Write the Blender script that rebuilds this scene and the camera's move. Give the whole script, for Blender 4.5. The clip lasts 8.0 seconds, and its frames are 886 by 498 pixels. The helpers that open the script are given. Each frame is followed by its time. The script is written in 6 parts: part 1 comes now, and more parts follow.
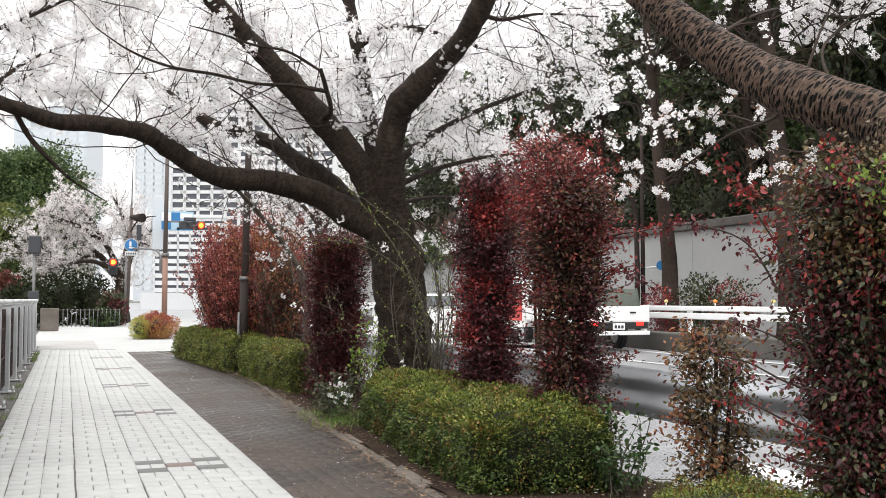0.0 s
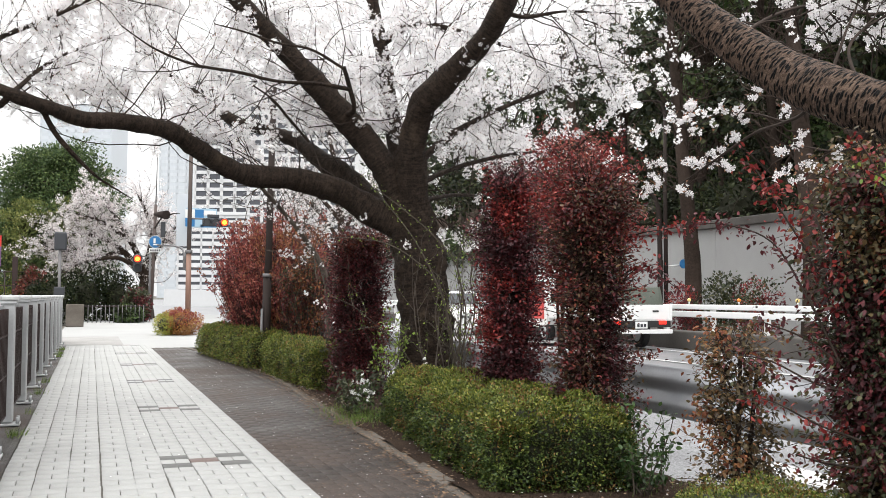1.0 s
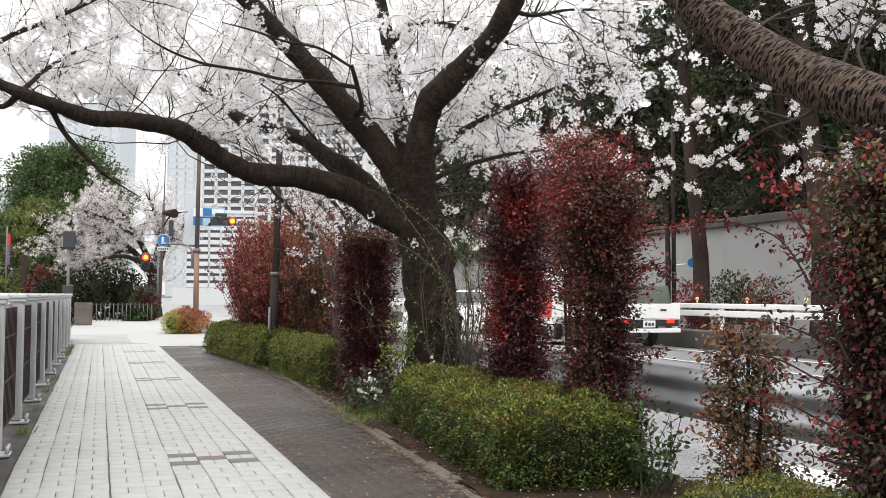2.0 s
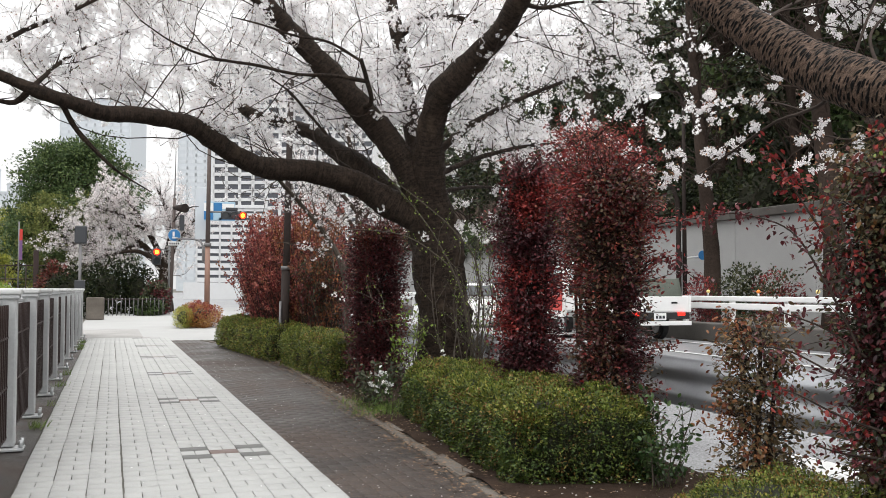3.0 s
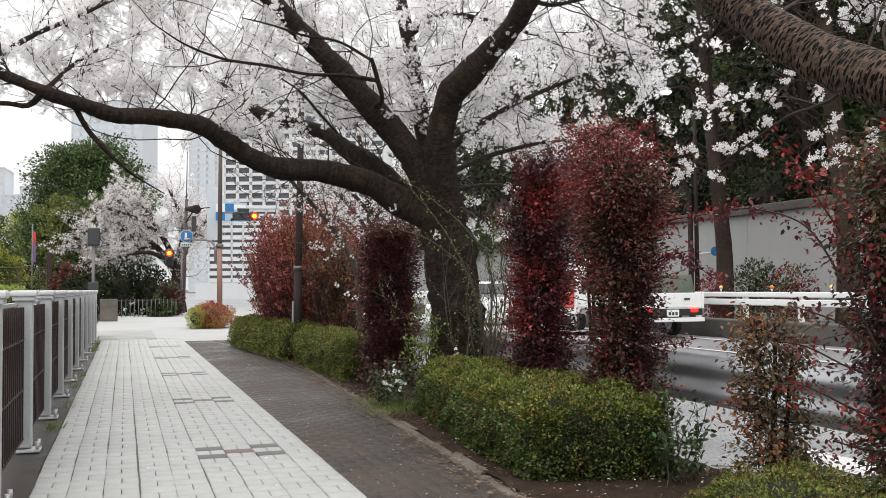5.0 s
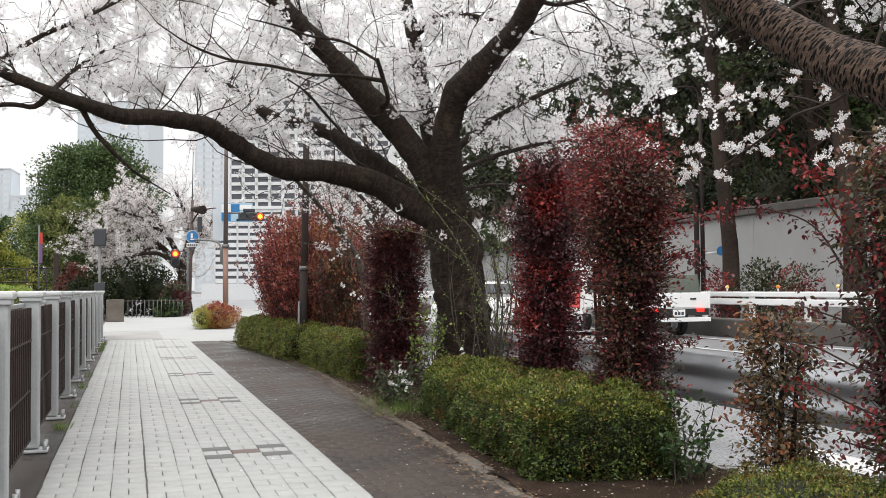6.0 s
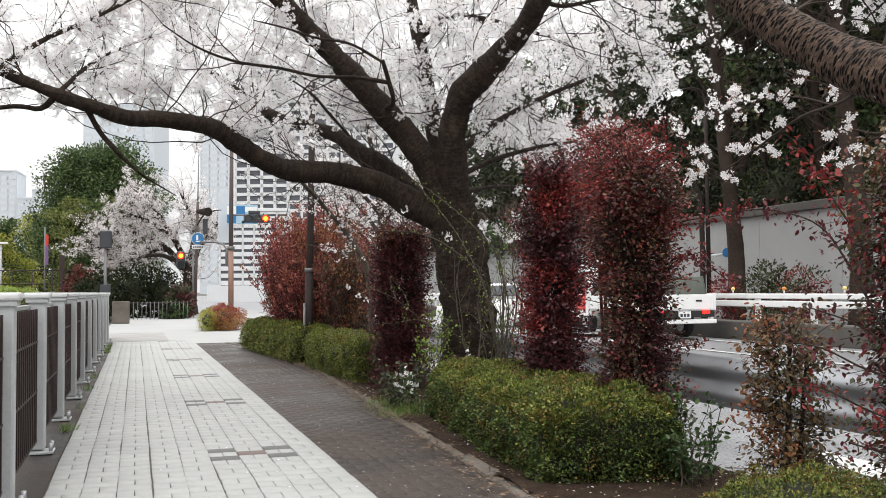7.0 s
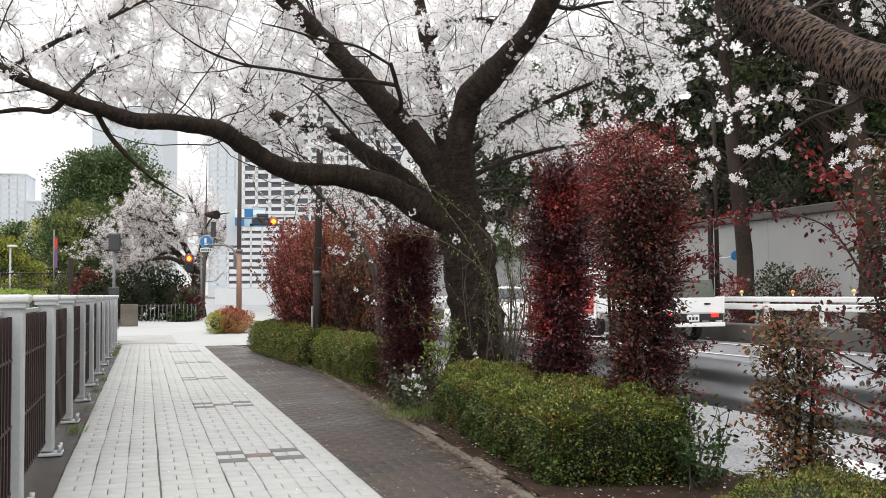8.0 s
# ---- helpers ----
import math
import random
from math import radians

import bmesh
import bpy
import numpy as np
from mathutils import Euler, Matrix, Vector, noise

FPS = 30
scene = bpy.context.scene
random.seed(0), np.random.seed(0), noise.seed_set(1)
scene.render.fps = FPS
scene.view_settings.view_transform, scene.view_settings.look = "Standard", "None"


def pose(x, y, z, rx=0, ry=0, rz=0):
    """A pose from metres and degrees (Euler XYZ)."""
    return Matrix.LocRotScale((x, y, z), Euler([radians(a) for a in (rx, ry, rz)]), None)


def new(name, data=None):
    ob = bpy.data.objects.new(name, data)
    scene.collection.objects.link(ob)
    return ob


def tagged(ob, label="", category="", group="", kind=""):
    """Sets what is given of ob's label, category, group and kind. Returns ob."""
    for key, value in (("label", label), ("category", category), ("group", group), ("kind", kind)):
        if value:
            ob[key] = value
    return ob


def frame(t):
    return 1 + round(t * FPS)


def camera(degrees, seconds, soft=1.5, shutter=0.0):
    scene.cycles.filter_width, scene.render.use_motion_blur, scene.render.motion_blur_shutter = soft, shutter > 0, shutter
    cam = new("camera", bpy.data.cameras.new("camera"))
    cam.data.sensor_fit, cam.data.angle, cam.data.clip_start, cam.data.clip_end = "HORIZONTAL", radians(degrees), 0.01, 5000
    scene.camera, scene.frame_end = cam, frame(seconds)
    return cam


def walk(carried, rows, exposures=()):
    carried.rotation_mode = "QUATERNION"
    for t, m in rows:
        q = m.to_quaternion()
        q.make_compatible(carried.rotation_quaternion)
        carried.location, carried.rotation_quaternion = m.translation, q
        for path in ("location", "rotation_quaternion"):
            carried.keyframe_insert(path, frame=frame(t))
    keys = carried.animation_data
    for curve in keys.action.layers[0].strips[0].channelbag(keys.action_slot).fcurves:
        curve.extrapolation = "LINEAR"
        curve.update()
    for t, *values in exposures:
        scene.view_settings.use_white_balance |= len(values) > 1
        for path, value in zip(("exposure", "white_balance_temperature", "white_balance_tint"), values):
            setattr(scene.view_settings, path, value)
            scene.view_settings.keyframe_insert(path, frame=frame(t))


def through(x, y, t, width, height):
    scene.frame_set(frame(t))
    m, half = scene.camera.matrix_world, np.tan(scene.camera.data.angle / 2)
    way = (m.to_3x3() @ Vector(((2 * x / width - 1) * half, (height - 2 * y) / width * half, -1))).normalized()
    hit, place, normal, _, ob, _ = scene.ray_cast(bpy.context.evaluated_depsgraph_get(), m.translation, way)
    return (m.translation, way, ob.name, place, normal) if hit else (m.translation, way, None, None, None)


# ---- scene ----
cam = camera(49.0, 8.0, soft=0.9)
ROWS = [
    (0.0, 0.0, 0.0, 1.15, -21.137, 2.96, 0.0),
    (0.5, -0.0067, -0.0045, 1.1511, -20.506, 2.889, -0.178),
    (1.0, -0.0092, -0.0065, 1.1499, -19.861, 2.821, -0.243),
    (1.5, -0.0071, -0.0038, 1.1483, -19.643, 2.828, -0.283),
    (3.0, -0.0086, -0.0024, 1.1458, -18.811, 2.366, -0.087),
    (3.5, -0.011, -0.0055, 1.1455, -18.6, 2.2, 0.166),
    (4.0, -0.0136, -0.0045, 1.1472, -18.406, 2.179, 0.274),
    (4.5, -0.0157, -0.004, 1.1438, -18.274, 2.261, 0.364),
    (6.0, -0.0221, -0.003, 1.1435, -17.797, 2.292, 0.513),
    (6.5, -0.023, 0.0035, 1.1424, -17.654, 2.338, 0.505),
    (7.0, -0.0247, 0.0057, 1.1406, -17.5, 2.411, 0.513),
    (7.5, -0.0242, 0.0064, 1.1397, -17.283, 2.51, 0.491),
    (8.0, -0.0238, 0.008, 1.1369, -17.041, 2.595, 0.469),
]
walk(cam, [(t, pose(x, y, z, 90 + pitch, roll, yaw)) for t, x, y, z, yaw, pitch, roll in ROWS], exposures=[(0.0, 0.84), (1.5, 0.72), (3.5, 0.48), (4.5, 0.44), (6.0, 0.52), (8.0, 0.58)])

# ---- light: an overcast sky and a very soft sun behind the clouds ----
world = bpy.data.worlds.new("overcast")
world.use_nodes = True
scene.world = world
wn, wl = world.node_tree.nodes, world.node_tree.links
wn.clear()
sky = wn.new("ShaderNodeTexSky")
sky.sky_type, sky.sun_disc = "NISHITA", False
sky.sun_elevation, sky.sun_rotation = radians(52), radians(200)
sky.air_density, sky.dust_density, sky.ozone_density = 1.0, 6.0, 1.0
grey = wn.new("ShaderNodeHueSaturation")
grey.inputs["Saturation"].default_value = 0.10
cloud = wn.new("ShaderNodeMix")
cloud.data_type = "RGBA"
cloud.inputs["Factor"].default_value = 0.75
cloud.inputs[7].default_value = (9.72, 9.75, 9.78, 1)
back = wn.new("ShaderNodeBackground")
back.inputs["Strength"].default_value = 0.125
wout = wn.new("ShaderNodeOutputWorld")
wl.new(sky.outputs[0], grey.inputs["Color"])
wl.new(grey.outputs[0], cloud.inputs[6])
# an overcast sky is about three times brighter overhead than at the horizon
where = wn.new("ShaderNodeTexCoord")
height_of = wn.new("ShaderNodeSeparateXYZ")
dome = wn.new("ShaderNodeMapRange")
dome.inputs["From Min"].default_value, dome.inputs["From Max"].default_value = 0.0, 1.0
dome.inputs["To Min"].default_value, dome.inputs["To Max"].default_value = 0.62, 1.66
shade = wn.new("ShaderNodeVectorMath")
shade.operation = "SCALE"
wl.new(where.outputs["Generated"], height_of.inputs[0])
wl.new(height_of.outputs["Z"], dome.inputs["Value"])
wl.new(cloud.outputs[2], shade.inputs[0])
wl.new(dome.outputs[0], shade.inputs["Scale"])
wl.new(shade.outputs[0], back.inputs["Color"])
wl.new(back.outputs[0], wout.inputs["Surface"])
sun = new("sun", bpy.data.lights.new("sun", "SUN"))
sun.data.energy, sun.data.angle, sun.data.color = 0.7, radians(40), (1.0, 0.98, 0.95)
sun.matrix_world = pose(0, 0, 30, 38, 0, 160)


# ---- materials ----
def material(name, build, rough=0.8, metal=0.0, spec=0.5):
    """A node material; build(nodes, links, bsdf) wires its colour and relief."""
    m = bpy.data.materials.new(name)
    m.use_nodes = True
    n, l = m.node_tree.nodes, m.node_tree.links
    b = n["Principled BSDF"]
    b.inputs["Roughness"].default_value = rough
    b.inputs["Metallic"].default_value = metal
    b.inputs["Specular IOR Level"].default_value = spec
    build(n, l, b)
    return m


def coords(n, l, scale=(1, 1, 1)):
    geo, mp = n.new("ShaderNodeNewGeometry"), n.new("ShaderNodeMapping")
    mp.inputs["Scale"].default_value = scale
    l.new(geo.outputs["Position"], mp.inputs["Vector"])
    return mp.outputs[0]


def noise_tex(n, l, vec, scale, detail=4, rough=0.6):
    t = n.new("ShaderNodeTexNoise")
    t.inputs["Scale"].default_value, t.inputs["Detail"].default_value, t.inputs["Roughness"].default_value = scale, detail, rough
    l.new(vec, t.inputs["Vector"])
    return t.outputs["Fac"]


def ramp(n, l, fac, stops):
    r = n.new("ShaderNodeValToRGB")
    while len(r.color_ramp.elements) < len(stops):
        r.color_ramp.elements.new(0.5)
    for e, (p, c) in zip(r.color_ramp.elements, stops):
        e.position, e.color = p, (*c, 1)
    l.new(fac, r.inputs[0])
    return r.outputs[0]


def mixed(n, l, fac, a, b, kind="MIX"):
    m = n.new("ShaderNodeMix")
    m.data_type, m.blend_type = "RGBA", kind
    if hasattr(fac, "is_linked"):
        l.new(fac, m.inputs["Factor"])
    else:
        m.inputs["Factor"].default_value = fac
    for sock, v in ((m.inputs[6], a), (m.inputs[7], b)):
        if hasattr(v, "is_linked"):
            l.new(v, sock)
        else:
            sock.default_value = (*v, 1)
    return m.outputs[2]


def bump(n, l, b, height, strength=0.3, distance=0.01):
    k = n.new("ShaderNodeBump")
    k.inputs["Strength"].default_value, k.inputs["Distance"].default_value = strength, distance
    l.new(height, k.inputs["Height"])
    l.new(k.outputs[0], b.inputs["Normal"])


def grainy(name, dark, light, coarse=1.2, fine=60.0, rough=0.85, metal=0.0, relief=0.2, depth=0.004, vary=0.0, wet=0.0, spec=0.5, narrow=0.0, fineness=0.45, island=False):
    """Two scales of mottling between two colours, fine relief, some change from piece to piece, and damp patches."""
    def build(n, l, b):
        v = coords(n, l)
        big, small = noise_tex(n, l, v, coarse), noise_tex(n, l, v, fine, 6, 0.7)
        c = mixed(n, l, fineness, ramp(n, l, big, ((0.3 + narrow, dark), (0.7 - narrow, light))), ramp(n, l, small, ((0.3 + narrow * 0.5, dark), (0.7 - narrow * 0.5, light))))
        if vary:
            oi, hs = n.new("ShaderNodeObjectInfo"), n.new("ShaderNodeHueSaturation")
            mr = n.new("ShaderNodeMapRange")
            mr.inputs["To Min"].default_value, mr.inputs["To Max"].default_value = 1 - vary, 1 + vary
            l.new(n.new("ShaderNodeNewGeometry").outputs["Random Per Island"] if island else oi.outputs["Random"], mr.inputs["Value"])
            l.new(mr.outputs[0], hs.inputs["Value"])
            l.new(c, hs.inputs["Color"])
            c = hs.outputs[0]
        l.new(c, b.inputs["Base Color"])
        if wet:
            r = n.new("ShaderNodeMapRange")
            r.inputs["From Min"].default_value, r.inputs["From Max"].default_value = 0.35, 0.65
            r.inputs["To Min"].default_value, r.inputs["To Max"].default_value = rough - wet, rough
            l.new(big, r.inputs["Value"])
            l.new(r.outputs[0], b.inputs["Roughness"])
        bump(n, l, b, small, relief, depth)
    return material(name, build, rough, metal, spec)


def leafy(name, stops, rough=0.45, through=0.25, spec=0.4):
    """Leaves or petals: each one its own tint, light passing through."""
    def build(n, l, b):
        g = n.new("ShaderNodeNewGeometry")
        v = coords(n, l)
        big = noise_tex(n, l, v, 3.0, 2)
        c = ramp(n, l, g.outputs["Random Per Island"], stops)
        hs, mr = n.new("ShaderNodeHueSaturation"), n.new("ShaderNodeMapRange")
        mr.inputs["From Min"].default_value, mr.inputs["From Max"].default_value = 0.3, 0.7
        mr.inputs["To Min"].default_value, mr.inputs["To Max"].default_value = 0.8, 1.2
        l.new(big, mr.inputs["Value"])
        l.new(mr.outputs[0], hs.inputs["Value"])
        l.new(c, hs.inputs["Color"])
        l.new(hs.outputs[0], b.inputs["Base Color"])
        tr, mx = n.new("ShaderNodeBsdfTranslucent"), n.new("ShaderNodeMixShader")
        l.new(hs.outputs[0], tr.inputs["Color"])
        mx.inputs[0].default_value = through
        l.new(b.outputs[0], mx.inputs[1])
        l.new(tr.outputs[0], mx.inputs[2])
        l.new(mx.outputs[0], n["Material Output"].inputs["Surface"])
    return material(name, build, rough, 0.0, spec)


def painted(name, colour, rough=0.45, metal=0.0, dirt=0.25, spec=0.5):
    """Paint or metal with faint dirt and scratches."""
    def build(n, l, b):
        v = coords(n, l)
        big, small = noise_tex(n, l, v, 2.5), noise_tex(n, l, v, 45, 5, 0.75)
        dirty = tuple(c * 0.55 + 0.01 for c in colour)
        c = mixed(n, l, dirt, colour, mixed(n, l, 0.5, ramp(n, l, big, ((0.35, dirty), (0.65, colour))), ramp(n, l, small, ((0.35, dirty), (0.65, colour)))))
        l.new(c, b.inputs["Base Color"])
        bump(n, l, b, small, 0.05, 0.002)
    return material(name, build, rough, metal, spec)


def glowing(name, colour, strength):
    def build(n, l, b):
        b.inputs["Base Color"].default_value = (*colour, 1)
        b.inputs["Emission Color"].default_value = (*colour, 1)
        b.inputs["Emission Strength"].default_value = strength
    return material(name, build, 0.3)


def bark(name, dark, light, streak, lenticel=0.0, rough=0.85, spec=0.1):
    """Cherry bark: rings round the limb along its length (UV v runs along), dark lenticels, lichen."""
    def build(n, l, b):
        uv = n.new("ShaderNodeUVMap")
        mp = n.new("ShaderNodeMapping")
        mp.inputs["Scale"].default_value = (streak[0], streak[1], 1)
        l.new(uv.outputs[0], mp.inputs["Vector"])
        o = coords(n, l)
        rings = noise_tex(n, l, mp.outputs[0], 1.0, 5, 0.65)
        fine = noise_tex(n, l, o, 70, 6, 0.7)
        big = noise_tex(n, l, o, 5, 4)
        plate = noise_tex(n, l, o, 22, 5, 0.7)
        c = mixed(n, l, 0.55, ramp(n, l, rings, ((0.42, dark), (0.72, light))), ramp(n, l, plate, ((0.44, dark), (0.70, light))))
        c = mixed(n, l, 0.35, c, ramp(n, l, fine, ((0.3, dark), (0.75, light))))
        lichen = ramp(n, l, big, ((0.58, (0, 0, 0)), (0.75, (1, 1, 1))))
        c = mixed(n, l, mixed(n, l, 0.2 if lenticel else 0.65, (0, 0, 0), lichen), c, (light[0] * 1.25, light[1] * 1.3, light[2] * 1.2))
        h = n.new("ShaderNodeMath")
        h.operation = "ADD"
        l.new(plate, h.inputs[0])
        l.new(fine, h.inputs[1])
        height = h.outputs[0]
        if lenticel:
            m2 = n.new("ShaderNodeMapping")
            m2.inputs["Scale"].default_value = (lenticel * 0.8, lenticel * 3.0, 1)
            l.new(uv.outputs[0], m2.inputs["Vector"])
            wob = n.new("ShaderNodeVectorMath")
            wob.operation = "MULTIPLY_ADD"
            nt = n.new("ShaderNodeTexNoise")
            nt.inputs["Scale"].default_value = 0.9
            l.new(m2.outputs[0], nt.inputs["Vector"])
            l.new(nt.outputs["Color"], wob.inputs[0])
            wob.inputs[1].default_value = (1.2, 1.2, 0)
            l.new(m2.outputs[0], wob.inputs[2])
            vo = n.new("ShaderNodeTexVoronoi")
            vo.voronoi_dimensions = "2D"
            vo.inputs["Scale"].default_value = 1.0
            l.new(wob.outputs[0], vo.inputs["Vector"])
            spots = ramp(n, l, vo.outputs["Distance"], ((0.26, (1, 1, 1)), (0.40, (0, 0, 0))))
            c = mixed(n, l, spots, c, tuple(x * 0.16 for x in dark))
            sub = n.new("ShaderNodeMath")
            sub.operation = "MULTIPLY_ADD"
            l.new(spots, sub.inputs[0])
            sub.inputs[1].default_value = 0.5
            l.new(height, sub.inputs[2])
            height = sub.outputs[0]
        l.new(c, b.inputs["Base Color"])
        bump(n, l, b, height, 1.0, 0.03)
    return material(name, build, rough, 0.0, spec)


M_TILE = grainy("pale_paver", (0.29, 0.292, 0.282), (0.385, 0.387, 0.374), 1.1, 90, 0.8, relief=0.15, vary=0.025)
M_TILE_DARK = grainy("grey_paver", (0.085, 0.086, 0.082), (0.145, 0.143, 0.136), 2.0, 90, 0.8, relief=0.15)
M_TILE_RED = grainy("reddish_paver", (0.12, 0.085, 0.075), (0.19, 0.145, 0.13), 2.0, 90, 0.8, relief=0.15)
M_JOINT = grainy("joint_sand", (0.07, 0.065, 0.055), (0.14, 0.13, 0.115), 3.0, 120, 0.95)
M_ASPHALT = grainy("damp_asphalt", (0.0085, 0.0058, 0.0045), (0.075, 0.056, 0.046), 0.7, 130, 0.82, relief=1.0, depth=0.010, wet=0.5, spec=0.4, narrow=0.17, fineness=0.55)
BLOCK = dict(coarse=0.75, fine=55, rough=0.82, relief=0.9, depth=0.007, wet=0.4, spec=0.32, narrow=0.15, fineness=0.6)
M_BLOCK = grainy("dark_paving_block", (0.007, 0.0045, 0.0034), (0.074, 0.054, 0.044), vary=0.02, **BLOCK)
M_BLOCK_FAR = grainy("dark_paving_blocks", (0.007, 0.0045, 0.0034), (0.074, 0.054, 0.044), vary=0.02, island=True, **BLOCK)
M_ROAD = grainy("wet_road", (0.088, 0.090, 0.095), (0.16, 0.162, 0.17), 0.5, 150, 0.55, relief=0.25, depth=0.004, wet=0.2, spec=0.9)
M_SHOULDER = grainy("coarse_asphalt", (0.07, 0.071, 0.075), (0.36, 0.362, 0.37), 0.8, 45, 0.7, relief=0.9, depth=0.01, wet=0.15, spec=0.5, narrow=0.12, fineness=0.75)
M_MARK = grainy("road_marking", (0.45, 0.45, 0.44), (0.66, 0.66, 0.65), 3, 80, 0.4, relief=0.1)
M_CONC = grainy("concrete", (0.20, 0.195, 0.185), (0.34, 0.33, 0.315), 1.5, 60, 0.85, relief=0.25)
M_CONC_DARK = grainy("stained_concrete", (0.045, 0.040, 0.035), (0.12, 0.11, 0.10), 0.8, 50, 0.8, relief=0.3)
M_KERB = grainy("kerb_concrete", (0.07, 0.06, 0.05), (0.17, 0.15, 0.13), 2.5, 60, 0.9, relief=0.6, depth=0.008, vary=0.15, spec=0.2)
M_WALL = grainy("rendered_wall", (0.28, 0.28, 0.275), (0.40, 0.40, 0.395), 0.35, 40, 0.85)
M_SOIL = grainy("soil", (0.016, 0.010, 0.007), (0.085, 0.056, 0.040), 3.0, 60, 0.97, relief=1.0, depth=0.03, spec=0.1)
M_GROUND = grainy("verge", (0.06, 0.055, 0.045), (0.12, 0.11, 0.09), 0.3, 30, 0.95, relief=0.4)
M_BARK = bark("cherry_bark", (0.0022, 0.0014, 0.001), (0.092, 0.063, 0.046), (4, 44), 0.0, 0.75, 0.15)
M_BARK_NEAR = bark("cherry_bark_lenticels", (0.011, 0.007, 0.005), (0.34, 0.225, 0.165), (5, 110), 20.0, 0.65, 0.14)
M_TWIG = grainy("twig_bark", (0.018, 0.013, 0.0105), (0.06, 0.044, 0.036), 6, 60, 0.85, spec=0.15)
M_TWIG_GREY = grainy("grey_twig", (0.05, 0.040, 0.032), (0.12, 0.10, 0.082), 6, 60, 0.85, spec=0.15)
M_TRUNK_FAR = grainy("brown_trunk", (0.02, 0.014, 0.011), (0.072, 0.053, 0.043), 1.0, 14, 0.9, relief=0.9, depth=0.03, spec=0.1)
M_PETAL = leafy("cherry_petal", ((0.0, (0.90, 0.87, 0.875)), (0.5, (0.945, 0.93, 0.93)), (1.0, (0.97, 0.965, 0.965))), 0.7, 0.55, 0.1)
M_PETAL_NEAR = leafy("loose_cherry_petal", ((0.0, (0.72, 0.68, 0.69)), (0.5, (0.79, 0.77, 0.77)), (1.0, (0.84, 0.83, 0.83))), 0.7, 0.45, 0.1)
M_CALYX = leafy("calyx", ((0.0, (0.20, 0.07, 0.05)), (1.0, (0.33, 0.20, 0.10))), 0.6, 0.2)
M_PETAL_PINK = leafy("pink_petal", ((0.0, (0.70, 0.62, 0.61)), (0.5, (0.88, 0.845, 0.84)), (1.0, (0.94, 0.92, 0.92))), 0.7, 0.55, 0.1)
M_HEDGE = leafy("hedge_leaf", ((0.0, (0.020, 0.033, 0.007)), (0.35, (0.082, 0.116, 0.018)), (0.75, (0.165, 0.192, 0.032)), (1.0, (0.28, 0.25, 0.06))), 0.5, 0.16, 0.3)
# hedge sides: greener than the top, with their shade put into the tint
M_HEDGE_SIDE = leafy("hedge_shaded_side_leaf", ((0.0, (0.010, 0.020, 0.005)), (0.55, (0.054, 0.090, 0.018)), (1.0, (0.13, 0.16, 0.032))), 0.5, 0.16, 0.3)
M_HEDGE_TIP = leafy("hedge_rusty_tip", ((0.0, (0.10, 0.055, 0.02)), (0.6, (0.20, 0.11, 0.035)), (1.0, (0.30, 0.19, 0.06))), 0.5, 0.25, 0.25)
# filler cores of hedges and bushes: the shade inside is put into the colour
M_CORE = grainy("inner_shade", (0.012, 0.014, 0.006), (0.03, 0.03, 0.014), 8, 60, 0.95, relief=0.8, depth=0.02)
M_RED = leafy("red_leaf", ((0.0, (0.095, 0.012, 0.013)), (0.5, (0.205, 0.024, 0.024)), (1.0, (0.33, 0.058, 0.042))), 0.45, 0.3, 0.35)
M_WINE = leafy("wine_leaf", ((0.0, (0.050, 0.014, 0.017)), (0.6, (0.108, 0.022, 0.027)), (1.0, (0.19, 0.036, 0.040))), 0.42, 0.27, 0.34)
M_BRONZE = leafy("bronze_leaf", ((0.0, (0.056, 0.020, 0.016)), (0.5, (0.125, 0.034, 0.026)), (0.85, (0.18, 0.045, 0.032)), (1.0, (0.23, 0.068, 0.036))), 0.42, 0.27, 0.34)
M_GREENISH = leafy("dark_green_leaf", ((0.0, (0.028, 0.035, 0.019)), (0.6, (0.06, 0.068, 0.034)), (1.0, (0.115, 0.105, 0.048))), 0.42, 0.27, 0.34)
M_PINK = leafy("rose_leaf", ((0.0, (0.12, 0.026, 0.026)), (0.5, (0.25, 0.055, 0.050)), (1.0, (0.42, 0.17, 0.12))), 0.5, 0.3, 0.2)
M_RUST = leafy("rust_leaf", ((0.0, (0.11, 0.035, 0.02)), (0.5, (0.21, 0.07, 0.035)), (1.0, (0.33, 0.16, 0.07))), 0.5, 0.3, 0.2)
M_WINE_DARK = leafy("dark_wine_leaf", ((0.0, (0.028, 0.009, 0.012)), (0.6, (0.066, 0.016, 0.020)), (1.0, (0.13, 0.030, 0.034))), 0.42, 0.27, 0.34)
M_BROWN_GREEN = leafy("brown_green_leaf", ((0.0, (0.032, 0.026, 0.016)), (0.6, (0.078, 0.052, 0.028)), (1.0, (0.15, 0.085, 0.042))), 0.42, 0.27, 0.34)
M_ORANGE = leafy("orange_leaf", ((0.0, (0.22, 0.08, 0.02)), (0.6, (0.36, 0.15, 0.04)), (1.0, (0.42, 0.28, 0.07))), 0.5, 0.3)
M_FRESH = leafy("fresh_leaf", ((0.0, (0.12, 0.19, 0.03)), (1.0, (0.28, 0.36, 0.07))), 0.5, 0.4)
M_GRASS = leafy("grass_blade", ((0.0, (0.08, 0.14, 0.03)), (1.0, (0.22, 0.30, 0.07))), 0.5, 0.35)
M_FOREST = leafy("forest_leaf", ((0.0, (0.012, 0.018, 0.009)), (0.6, (0.030, 0.042, 0.018)), (1.0, (0.080, 0.088, 0.034))), 0.55, 0.12, 0.25)
